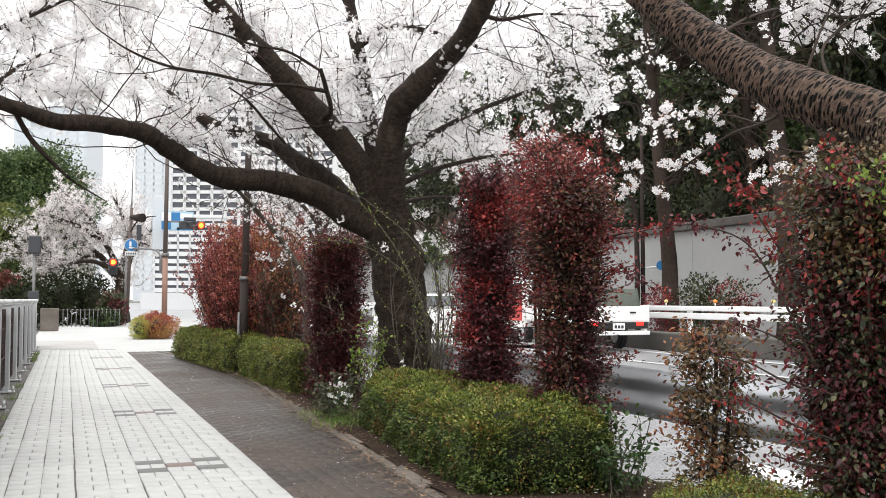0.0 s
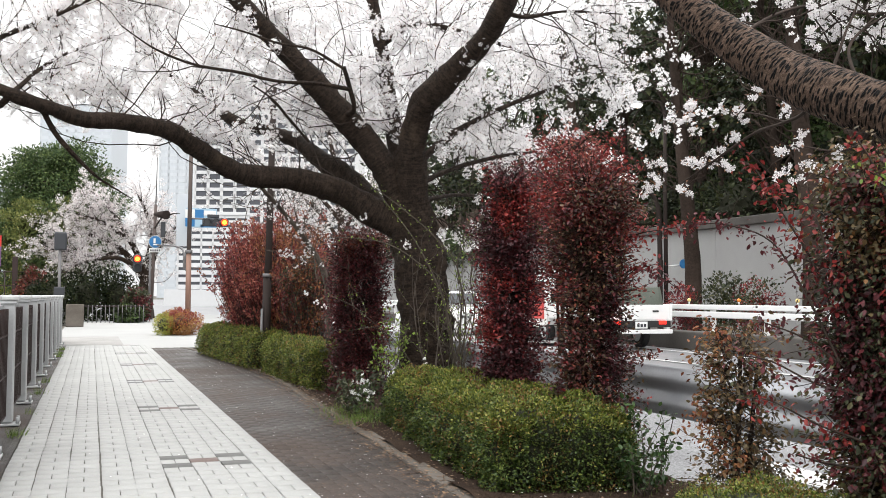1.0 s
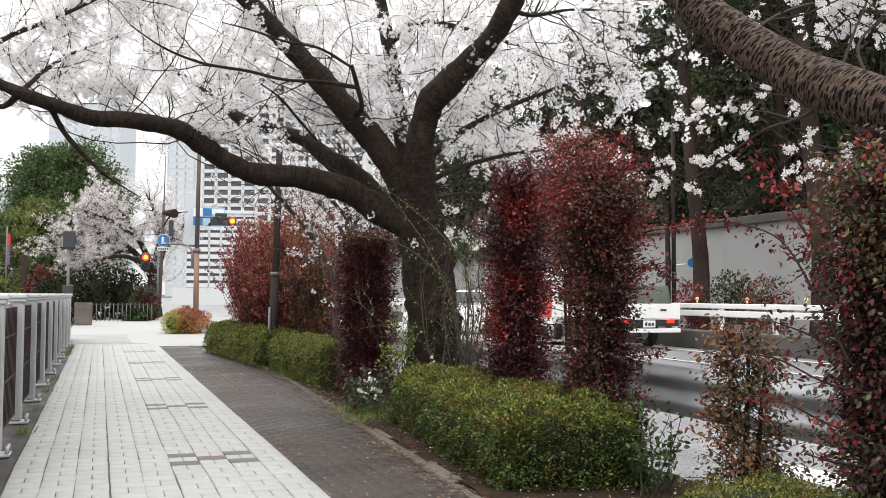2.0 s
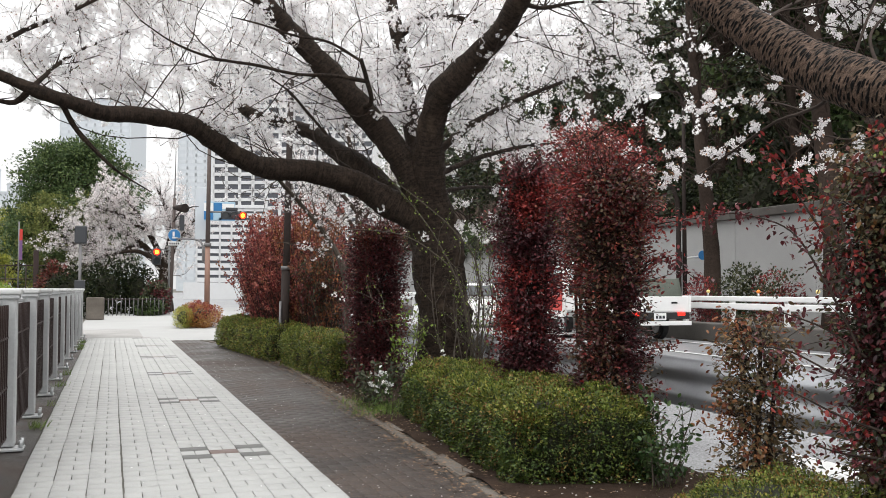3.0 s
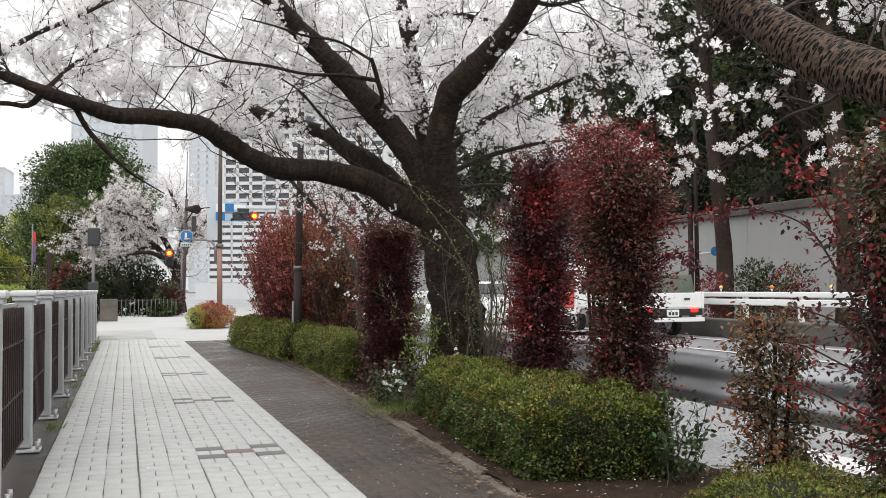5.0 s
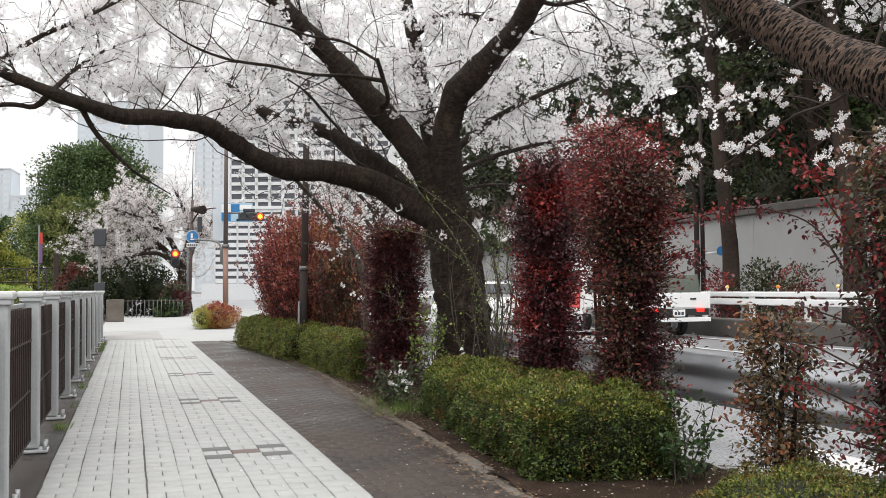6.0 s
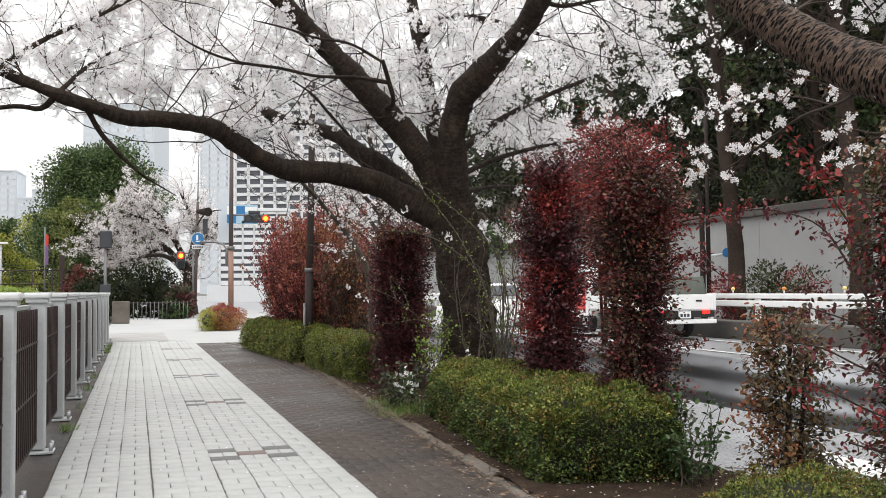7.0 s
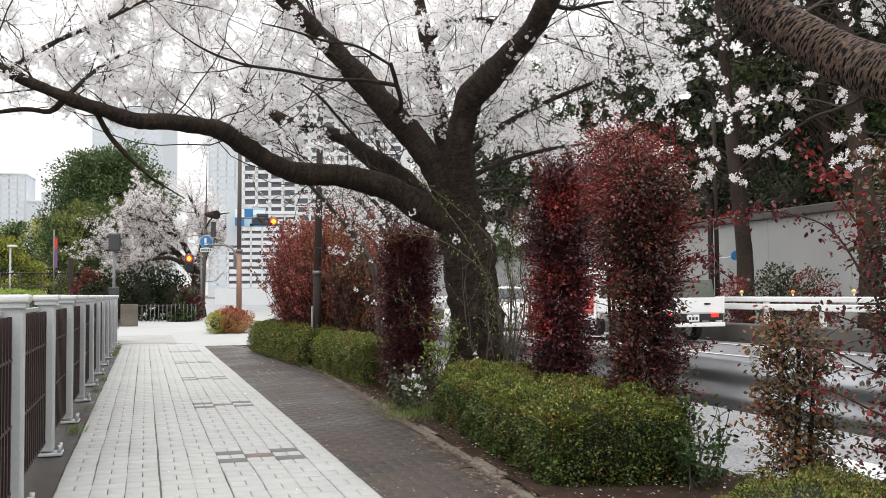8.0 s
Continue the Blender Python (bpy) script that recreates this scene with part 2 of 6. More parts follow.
# bushes under the far cherry: its crown's shade is put into this tint
M_SHADE_LEAF = leafy("crown_shade_leaf", ((0.0, (0.007, 0.011, 0.005)), (0.6, (0.017, 0.024, 0.010)), (1.0, (0.045, 0.052, 0.020))), 0.65, 0.10, 0.1)
M_EVERGREEN = leafy("evergreen_leaf", ((0.0, (0.035, 0.062, 0.023)), (0.6, (0.075, 0.115, 0.040)), (1.0, (0.14, 0.18, 0.065))), 0.55, 0.22, 0.2)
M_DEEPGREEN = leafy("deep_green_leaf", ((0.0, (0.018, 0.036, 0.012)), (0.6, (0.042, 0.085, 0.024)), (1.0, (0.10, 0.15, 0.045))), 0.4, 0.25, 0.35)
M_YELLOWGREEN = leafy("spring_leaf", ((0.0, (0.13, 0.16, 0.03)), (0.6, (0.29, 0.31, 0.055)), (1.0, (0.46, 0.42, 0.10))), 0.5, 0.4, 0.2)
M_OLIVEGREEN = leafy("olive_green_leaf", ((0.0, (0.085, 0.11, 0.032)), (0.6, (0.17, 0.195, 0.06)), (1.0, (0.28, 0.28, 0.095))), 0.5, 0.35, 0.2)
M_LITTER = leafy("fallen_leaf", ((0.0, (0.09, 0.05, 0.03)), (1.0, (0.26, 0.17, 0.10))), 0.7, 0.1)
M_GALV = painted("galvanised_steel", (0.50, 0.51, 0.52), 0.5, 0.55, 0.35)
M_RAILSTEEL = painted("guard_rail_steel", (0.40, 0.41, 0.43), 0.42, 0.45, 0.4)
M_POST = painted("grey_post_paint", (0.50, 0.51, 0.515), 0.55, 0.1, 0.5)
M_CAP = painted("pale_cap_paint", (0.60, 0.605, 0.60), 0.55, 0.0, 0.4)
M_BROWN = painted("dark_brown_paint", (0.036, 0.021, 0.019), 0.5, 0.0, 0.3, 0.3)
M_POLE = painted("brown_pole_paint", (0.036, 0.027, 0.024), 0.75, 0.0, 0.4, 0.12)
M_POLE_TAN = painted("tan_pole_paint", (0.26, 0.145, 0.105), 0.55, 0.0, 0.4)
M_POLE_GREY = painted("grey_pole_paint", (0.16, 0.155, 0.155), 0.5, 0.2, 0.4)
M_WHITE = painted("white_paint", (0.80, 0.80, 0.79), 0.35, 0.0, 0.15)
M_DARKBOX = painted("dark_casing", (0.035, 0.038, 0.045), 0.5, 0.0, 0.3)
M_BLACK = painted("black_rubber", (0.015, 0.015, 0.015), 0.7, 0.0, 0.3)
M_BLUE = painted("blue_sign", (0.025, 0.17, 0.40), 0.45, 0.0, 0.1)
M_BLUE_PALE = painted("pale_blue_sign", (0.36, 0.52, 0.64), 0.5, 0.0, 0.1)
M_REDPAINT = painted("red_paint", (0.55, 0.035, 0.025), 0.3, 0.0, 0.1)
M_TARP = grainy("green_tarpaulin", (0.045, 0.055, 0.042), (0.095, 0.105, 0.085), 2.0, 30, 0.7, relief=0.3)
M_PURPLE = painted("purple_banner", (0.16, 0.08, 0.20), 0.7, 0.0, 0.2)
M_GLASS_DARK = painted("window_glass", (0.03, 0.035, 0.04), 0.06, 0.0, 0.1, 0.6)
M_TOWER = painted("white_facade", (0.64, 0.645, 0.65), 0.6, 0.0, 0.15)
# far towers: distance haze is put into these pale bluish colours
M_TOWER_PALE = painted("haze_pale_facade", (0.58, 0.615, 0.65), 0.8, 0.0, 0.1)
M_TOWER_BAND = painted("haze_pale_window", (0.54, 0.578, 0.615), 0.7, 0.0, 0.1)
M_WINDOW_FAR = painted("far_window", (0.075, 0.08, 0.095), 0.3, 0.0, 0.2)
M_SIG_RED = glowing("signal_red", (1.0, 0.04, 0.03), 6.0)
M_SIG_AMBER = glowing("signal_amber", (1.0, 0.05, 0.006), 1.3)
M_SIG_YELLOW = glowing("signal_yellow", (1.0, 0.50, 0.03), 2.4)
M_SIG_WALK = glowing("signal_orange_red", (1.0, 0.03, 0.008), 1.1)
M_TAIL = glowing("tail_light_lit", (1.0, 0.025, 0.015), 1.1)
M_LAMP = glowing("street_lamp_lit", (1.0, 0.97, 0.88), 6.0)
M_OLIVE = leafy("olive_bronze_leaf", ((0.0, (0.055, 0.045, 0.024)), (0.5, (0.115, 0.085, 0.040)), (0.85, (0.165, 0.105, 0.048)), (1.0, (0.25, 0.125, 0.05))), 0.45, 0.3, 0.3)
M_PLAZA = grainy("plaza_paving", (0.27, 0.27, 0.263), (0.36, 0.36, 0.352), 0.4, 30, 0.8, relief=0.15)
M_POLE_MID = painted("grey_brown_pole_paint", (0.12, 0.095, 0.086), 0.7, 0.0, 0.4, 0.2)
M_ORANGE_REF = painted("orange_reflector", (0.75, 0.24, 0.03), 0.3, 0.0, 0.1)
M_YELLOW_REF = painted("yellow_reflector", (0.75, 0.58, 0.22), 0.3, 0.0, 0.1)


# ---- mesh helpers ----
rng = np.random.default_rng(7)


def mesh_np(name, verts, faces, uvs=None, smooth=False):
    """A mesh from arrays: verts (n, 3), faces (m, k)."""
    verts, faces = np.asarray(verts, dtype=np.float32), np.asarray(faces, dtype=np.int32)
    me = bpy.data.meshes.new(name)
    k = faces.shape[1]
    me.vertices.add(len(verts))
    me.vertices.foreach_set("co", verts.ravel())
    me.loops.add(faces.size)
    me.loops.foreach_set("vertex_index", faces.ravel())
    me.polygons.add(len(faces))
    me.polygons.foreach_set("loop_start", np.arange(0, faces.size, k, dtype=np.int32))
    if smooth:
        me.polygons.foreach_set("use_smooth", np.ones(len(faces), dtype=bool))
    if uvs is not None:
        layer = me.uv_layers.new(name="UVMap")
        layer.data.foreach_set("uv", np.asarray(uvs, dtype=np.float32)[faces.ravel()].ravel())
    me.update(calc_edges=True)
    return me


def put(name, me, mat, parent=None, label="", kind="", category="", group=""):
    ob = new(name, me)
    if mat and not me.materials:
        me.materials.append(mat)
    if parent:
        ob.parent = parent
    return tagged(ob, label, category, group, kind)


def part(name, bm, mat, parent=None, label="", smooth=False):
    """Links a bmesh as one mesh object under a thing or a part."""
    me = bpy.data.meshes.new(name)
    if smooth:
        for f in bm.faces:
            f.smooth = True
    bm.to_mesh(me)
    bm.free()
    return put(name, me, mat, parent, label)


def thing(name, label, category, at=(0, 0, 0), group="", kind="", turn=0):
    e = new(name)
    e.empty_display_size = 0.1
    e.matrix_basis = pose(*at, 0, 0, turn)
    return tagged(e, label, category, group, kind)


def box(size, at=(0, 0, 0), bevel=0.0, turn=None, bm=None, segments=2):
    """A box centred at a place, its edges rounded, in a bmesh of its own or a given one."""
    one = bmesh.new()
    bmesh.ops.create_cube(one, size=1)
    bmesh.ops.scale(one, vec=size, verts=one.verts)
    if bevel:
        bmesh.ops.bevel(one, geom=one.edges[:], offset=bevel, segments=segments, affect="EDGES", profile=0.5)
    m = Matrix.Translation(at) @ (turn if turn else Matrix())
    bmesh.ops.transform(one, matrix=m, verts=one.verts)
    if bm is None:
        return one
    join(bm, one)
    return bm


def join(bm, other):
    tmp = bpy.data.meshes.new("tmp")
    other.to_mesh(tmp)
    other.free()
    bm.from_mesh(tmp)
    bpy.data.meshes.remove(tmp)


def rod(a, b, r0, r1=None, sides=12, caps=True):
    """A tapered round bar from a to b."""
    a, b = Vector(a), Vector(b)
    bm = bmesh.new()
    bmesh.ops.create_cone(bm, cap_ends=caps, segments=sides, radius1=r0, radius2=r1 if r1 is not None else r0, depth=(b - a).length)
    m = Matrix.Translation((a + b) / 2) @ (b - a).to_track_quat("Z", "Y").to_matrix().to_4x4()
    bmesh.ops.transform(bm, matrix=m, verts=bm.verts)
    for f in bm.faces:
        f.smooth = len(f.verts) == 4
    return bm


def disc(at, r, thick, normal=(0, -1, 0), sides=28):
    n = Vector(normal).normalized() * thick / 2
    return rod(Vector(at) - n, Vector(at) + n, r, r, sides)


def smooth_path(points, step=0.08):
    """Catmull-Rom through the points, with even steps."""
    p = np.array(points, dtype=float)
    p = np.vstack([2 * p[0] - p[1], p, 2 * p[-1] - p[-2]])
    out = []
    for i in range(1, len(p) - 2):
        n = max(2, int(np.linalg.norm(p[i + 1, :3] - p[i, :3]) / step))
        for t in np.arange(n) / n:
            out.append(0.5 * (2 * p[i] + (p[i + 1] - p[i - 1]) * t + (2 * p[i - 1] - 5 * p[i] + 4 * p[i + 1] - p[i + 2]) * t * t + (3 * p[i] - p[i - 1] - 3 * p[i + 1] + p[i + 2]) * t ** 3))
    out.append(p[-2])
    return np.array(out)


class Tubes:
    """Gathers tapered tubes into one mesh, with UVs in metres (u round, v along)."""

    def __init__(self):
        self.v, self.f, self.uv, self.count = [], [], [], 0

    def add(self, path, sides=8, lump=0.0, seed=0.0):
        """path: rows of x, y, z, radius."""
        path = np.asarray(path, dtype=float)
        c, r = path[:, :3], path[:, 3]
        d = np.gradient(c, axis=0)
        d /= np.linalg.norm(d, axis=1)[:, None] + 1e-9
        ref = np.array([0.0, 0.0, 1.0]) if abs(d[0][2]) < 0.8 else np.array([1.0, 0.0, 0.0])
        a = np.cross(d, ref)
        a /= np.linalg.norm(a, axis=1)[:, None] + 1e-9
        b = np.cross(d, a)
        ang = np.linspace(0, 2 * math.pi, sides + 1)
        along = np.concatenate([[0], np.cumsum(np.linalg.norm(np.diff(c, axis=0), axis=1))])
        rr = np.repeat(r[:, None], sides + 1, axis=1)
        if lump:
            for i in range(len(c)):
                for j in range(sides):
                    q = Vector(c[i] + (a[i] * math.cos(ang[j]) + b[i] * math.sin(ang[j])) * r[i])
                    rr[i, j] *= 1 + lump * (noise.noise(q * 4 + Vector((seed, 0, 0))) + 0.6 * noise.noise(q * 13) + 0.35 * noise.noise(q * 37))
                rr[i, sides] = rr[i, 0]
        ring = c[:, None, :] + (a[:, None, :] * np.cos(ang)[None, :, None] + b[:, None, :] * np.sin(ang)[None, :, None]) * rr[:, :, None]
        n = len(c)
        self.v.append(ring.reshape(-1, 3))
        mean = float(r.mean())
        self.uv.append(np.stack([np.broadcast_to(ang * mean, (n, sides + 1)), np.broadcast_to(along[:, None], (n, sides + 1))], axis=2).reshape(-1, 2))
        i, j = np.meshgrid(np.arange(n - 1), np.arange(sides), indexing="ij")
        q = (i * (sides + 1) + j).ravel() + self.count
        self.f.append(np.stack([q, q + 1, q + sides + 2, q + sides + 1], axis=1))
        self.count += n * (sides + 1)

    def mesh(self, name):
        return mesh_np(name, np.vstack(self.v), np.vstack(self.f), np.vstack(self.uv), True)


def unit(v):
    return v / (np.linalg.norm(v, axis=-1, keepdims=True) + 1e-9)


def frames_from(ahead, up):
    """Rotation matrices (n, 3, 3) whose y runs ahead and whose z is near up."""
    y = unit(ahead)
    x = unit(np.cross(y, up))
    return np.stack([x, y, np.cross(x, y)], axis=2)


def scatter(name, tv, tf, places, rots, sizes):
    """One mesh that repeats a small template at many places."""
    tv, tf = np.asarray(tv, dtype=float), np.asarray(tf, dtype=int)
    n = len(places)
    v = np.einsum("nij,kj->nki", rots, tv) * np.asarray(sizes).reshape(n, 1, -1) + places[:, None, :]
    f = tf[None] + (np.arange(n) * len(tv))[:, None, None]
    return mesh_np(name, v.reshape(-1, 3), f.reshape(-1, tf.shape[1]))


LEAF = np.array([(0, 0, 0), (0.26, 0.3, 0.07), (0.24, 0.66, 0.06), (0, 1, -0.05), (-0.24, 0.66, 0.06), (-0.26, 0.3, 0.07)])
LEAF_F = np.array([(0, 1, 2), (0, 2, 3), (0, 3, 4), (0, 4, 5)])
LEAF_S = np.array([(0, 0, 0), (0.30, 0.5, 0.08), (0, 1, 0), (-0.30, 0.5, 0.08)])
LEAF_SF = np.array([(0, 1, 2), (0, 2, 3)])


def flower_template():
    """Five pointed petals in a shallow cup, about 1 across; z is outward."""
    v, f = [(0, 0, -0.08)], []
    for k in range(5):
        a = 2 * math.pi * k / 5
        for da, r, z in ((-0.42, 0.43, 0.07), (0.0, 0.54, 0.12), (0.42, 0.43, 0.07)):
            v.append((r * math.cos(a + da), r * math.sin(a + da), z))
        i = 1 + 3 * k
        f += [(0, i, i + 1), (0, i + 1, i + 2)]
    return np.array(v), np.array(f)


FLOWER, FLOWER_F = flower_template()


def random_dirs(n, up=0.0):
    d = rng.normal(size=(n, 3))
    d[:, 2] += up
    return unit(d)


def blossom_mesh(name, centres, per=11, radius=0.055, size=0.036, droop=0.2):
    """Pompons of flowers round the given centres, each flower facing outward."""
    n = len(centres)
    d = random_dirs(n * per, -droop)
    c = np.repeat(centres, per, axis=0) + d * (radius * rng.uniform(0.55, 1.15, (n * per, 1)))
    out = unit(d + rng.normal(size=d.shape) * 0.35)
    spin = unit(np.cross(out, rng.normal(size=d.shape)))
    rots = np.stack([spin, np.cross(out, spin), out], axis=2)
    return scatter(name, FLOWER, FLOWER_F, c, rots, size * rng.uniform(0.75, 1.15, n * per))


def bud_mesh(name, centres, size=0.02, per=3):
    """Brownish bud scales and stalks among the flowers."""
    n = len(centres) * per
    d = random_dirs(n)
    return leaf_mesh(name, np.repeat(centres, per, axis=0) + d * 0.035, d, size, 0.5)


def leaf_mesh(name, places, outward, size, spread=0.7, droop=0.0, fine=False, lift=0.4):
    """Leaves that grow outward, their faces turned up to the light."""
    n = len(places)
    ahead = unit(outward + rng.normal(size=(n, 3)) * spread + np.array([0, 0, -droop]))
    up = unit(outward * lift + rng.normal(size=(n, 3)) * 0.5 + np.array([0, 0, 0.8]))
    s = size * rng.uniform(0.6, 1.25, n)
    t, f = (LEAF, LEAF_F) if fine else (LEAF_S, LEAF_SF)
    return scatter(name, t, f, places, frames_from(ahead, up), s)


def wander(start, direction, length, r0, r1, steps=7, curl=0.25, up=0.0):
    """A crooked twig: rows of x, y, z, radius."""
    p, d = np.array(start, dtype=float), unit(np.array(direction, dtype=float))
    rows = [(*p, r0)]
    for i in range(steps):
        d = unit(d + rng.normal(size=3) * curl + np.array([0, 0, up]))
        p = p + d * length / steps
        rows.append((*p, r0 + (r1 - r0) * (i + 1) / steps))
    return np.array(rows)


# ---- ground, road and paving: the setting ----
def slab(name, x0, x1, y0, y1, z0, z1, mat, label, kind="structure", category="", bevel=0.0):
    bm = box((x1 - x0, y1 - y0, z1 - z0), ((x0 + x1) / 2, (y0 + y1) / 2, (z0 + z1) / 2), bevel)
    ob = part(name, bm, mat)
    return tagged(ob, label, category, kind=kind)


def sheet(name, x0, x1, y0, y1, z, mat, label, steps=1, rise=None, category=""):
    """A level or gently uneven sheet of ground."""
    nx = max(1, int((x1 - x0) * steps))
    ny = max(1, int((y1 - y0) * steps))
    xs, ys = np.linspace(x0, x1, nx + 1), np.linspace(y0, y1, ny + 1)
    gx, gy = np.meshgrid(xs, ys, indexing="ij")
    gz = np.full_like(gx, z)
    if rise:
        for i in range(nx + 1):
            for j in range(ny + 1):
                gz[i, j] += rise * noise.noise(Vector((xs[i] * 2.1, ys[j] * 2.1, 3.0))) + rise * 0.5 * noise.noise(Vector((xs[i] * 7, ys[j] * 7, 1.0)))
    i, j = np.meshgrid(np.arange(nx), np.arange(ny), indexing="ij")
    q = (i * (ny + 1) + j).ravel()
    me = mesh_np(name, np.stack([gx, gy, gz], axis=2).reshape(-1, 3), np.stack([q, q + ny + 1, q + ny + 2, q + 1], axis=1), smooth=bool(rise))
    return put(name, me, mat, None, label, "structure", category)


ground = sheet("ground", -1500, 1500, -600, 2400, -0.16, M_GROUND, "grey-brown ground running to the horizon", 0.002)
road = sheet("road", 3.9, 13.6, -30, 60, -0.10, M_ROAD, "wet dark asphalt road mirroring the white sky", 1)
cross_road = sheet("road_crossing", -60, 60, 60, 330, -0.096, M_ROAD, "wet asphalt of the wide road crossing", 0.1)
shoulder = sheet("road_shoulder", 3.45, 5.75, -30, 40, -0.094, M_SHOULDER, "coarse damp asphalt shoulder beside the guard rail", 1)
pave_bed = sheet("pavement", -0.526, 1.26, -8, 23.95, -0.012, M_JOINT, "pale block-paved footpath with dark joints", 1)


def kerb_x(y):
    """The kerb's line between asphalt and planting, bending softly."""
    return 2.0 + 0.44 * min(1.0, max(0.0, (y - 5.2) / 8.5)) - 0.012 * max(0.0, y - 15.5) ** 2


def follow(name, edge0, edge1, y0, y1, z, rise, across, mat, label):
    """A sheet of ground between two edges given as functions of y."""
    ny = int((y1 - y0) * 8)
    ys = np.linspace(y0, y1, ny + 1)
    v = []
    for yy in ys:
        a, b = edge0(yy), edge1(yy)
        for i in range(across + 1):
            xx = a + (b - a) * i / across
            v.append((xx, yy, z + rise * (noise.noise(Vector((xx * 2.1, yy * 2.1, 3.0))) + 0.6 * noise.noise(Vector((xx * 8, yy * 8, 1.0))))))
    i, j = np.meshgrid(np.arange(ny), np.arange(across), indexing="ij")
    q = (i * (across + 1) + j).ravel()
    me = mesh_np(name, v, np.stack([q, q + 1, q + across + 2, q + across + 1], axis=1), smooth=True)
    return put(name, me, mat, None, label, "structure")


asphalt = follow("pavement_strip", lambda y: 1.235, lambda y: kerb_x(y) + 0.01, -8, 22.5, -0.008, 0.002, 10, M_ASPHALT, "dark damp block-paved strip sprinkled with petals")
plaza_dark = sheet("pavement_band", -0.75, 0.72, 23.98, 29.0, 0.0, M_CONC, "grey paved band across the footpath", 1)
plaza = sheet("pavement_far", -0.9, 12, 22.5, 60, -0.006, M_PLAZA, "pale paving of the open street corner", 1)
gutter = sheet("drain_strip", -1.3, -0.527, -8, 25.3, -0.004, M_ASPHALT, "dark stained concrete strip under the fence", 5, 0.006)
soil = follow("planting_soil", lambda y: kerb_x(y) + 0.05, lambda y: 3.46, -8, 21.5, 0.018, 0.03, 14, M_SOIL, "dark bare soil of the planting strip")


for k in range(44):
    y = -4 + 0.6 * k
    a, b = kerb_x(y), kerb_x(y + 0.6)
    bm = box((0.12, 0.592, 0.14), (0, 0, 0), 0.02)
    tilt = random.uniform(-0.010, 0.010)
    ob = part("kerb", bm, M_KERB)
    ob.matrix_basis = Matrix.Translation(((a + b) / 2 + 0.05, y + 0.3, -0.058 + tilt)) @ pose(0, 0, 0, 0, 0, math.degrees(math.atan2(a - b, 0.6)))
    tagged(ob, "weathered low concrete kerb stone", "kerb", "kerb stones", "structure")

# road markings
for name, x0, x1, y0, y1 in (("edge_line", 4.50, 4.88, -20, 6.1), ("lane_line", 7.55, 7.70, 2, 8), ("lane_line", 7.55, 7.70, 14, 20), ("lane_line", 10.6, 10.75, 2, 60), ("far_edge_line", 12.75, 12.95, -20, 60)):
    sheet(name, x0, x1, y0, y1, -0.086, M_MARK, "white painted road line, worn", 0.5)


# ---- near guard rail of the road ----
def w_beam(parent, y0, y1, x, zc, height=0.33):
    """The two-ridged steel beam."""
    prof = []
    for i in range(25):
        t = i / 24
        prof.append((-0.042 * (0.5 - 0.5 * math.cos(4 * math.pi * t)), zc - height / 2 + height * t))
    v, f = [], []
    ys = np.linspace(y0, y1, 2)
    for yy in ys:
        v += [(x + 0.042 + dx, yy, z) for dx, z in prof]
    k = len(prof)
    f = [(i, i + 1, k + i + 1, k + i) for i in range(k - 1)]
    me = mesh_np("beam", v, f, smooth=True)
    ob = put("beam", me, M_RAILSTEEL, parent)
    solid = ob.modifiers.new("thickness", "SOLIDIFY")
    solid.thickness = 0.004
    return ob


guard = thing("guard_rail", "galvanised steel guard rail with a two-ridged beam", "guard rail", (0, 0, 0), kind="structure")
for k in range(8):
    w_beam(guard, -4 + 4 * k, 0.03 + 4 * k, 3.6, 0.525)
for k in range(15):
    y = -3 + 2 * k
    part("post", rod((3.72, y, -0.1), (3.72, y, 0.68), 0.057, sides=16), M_GALV, guard)
    part("bracket", box((0.08, 0.07, 0.2), (3.66, y, 0.525), 0.006), M_GALV, guard)

# ---- barrier on the far side of the road: concrete foot, white beams, reflectors ----
barrier = thing("road_barrier", "white double-beam road barrier on a dark concrete foot", "guard rail", kind="structure")
part("foot", box((0.5, 90, 0.46), (14.0, 15, 0.10), 0.03), M_CONC_DARK, barrier, "stained concrete foot")
for z0, h in ((0.93, 0.12), (0.75, 0.15)):
    for k in range(11):
        part("beam", box((0.07, 7.98, h), (13.92, -24 + 8 * k, z0), 0.02), M_WHITE, barrier)
for k in range(45):
    y = -28.2 + 2.0 * k
    part("post", box((0.10, 0.12, 0.70), (14.05, y, 0.64), 0.01), M_WHITE, barrier)
for k in range(16):
    y = 2.9 + 1.98 * k
    stem = part("reflector", rod((14.0, y, 1.0), (14.0, y, 1.07), 0.02), M_WHITE, barrier)
    bm = bmesh.new()
    bmesh.ops.create_uvsphere(bm, u_segments=14, v_segments=8, radius=0.048, matrix=Matrix.Translation((14.0, y, 1.10)) @ Matrix.Diagonal((1, 1, 0.95, 1)))
    part("lens", bm, M_ORANGE_REF if k % 2 == 0 else M_YELLOW_REF, stem, smooth=True)

far_walk = slab("pavement_opposite", 14.3, 20.0, -30, 70, -0.12, 0.05, M_CONC_DARK, "grey pavement on the far side of the road")
# retaining wall with coping
wall_x = 20.0
hill_wall = thing("retaining_wall", "tall pale grey rendered retaining wall with dark coping", "wall", kind="structure")
for k in range(26):
    y = -20 + 4.0 * k
    part("wall_panel", box((0.4, 3.985, 3.55), (wall_x + 0.2, y + 2, 1.75), 0.012), M_WALL, hill_wall)
    part("coping", box((0.62, 3.985, 0.28), (wall_x + 0.12, y + 2, 3.66), 0.03), M_CONC_DARK, hill_wall)


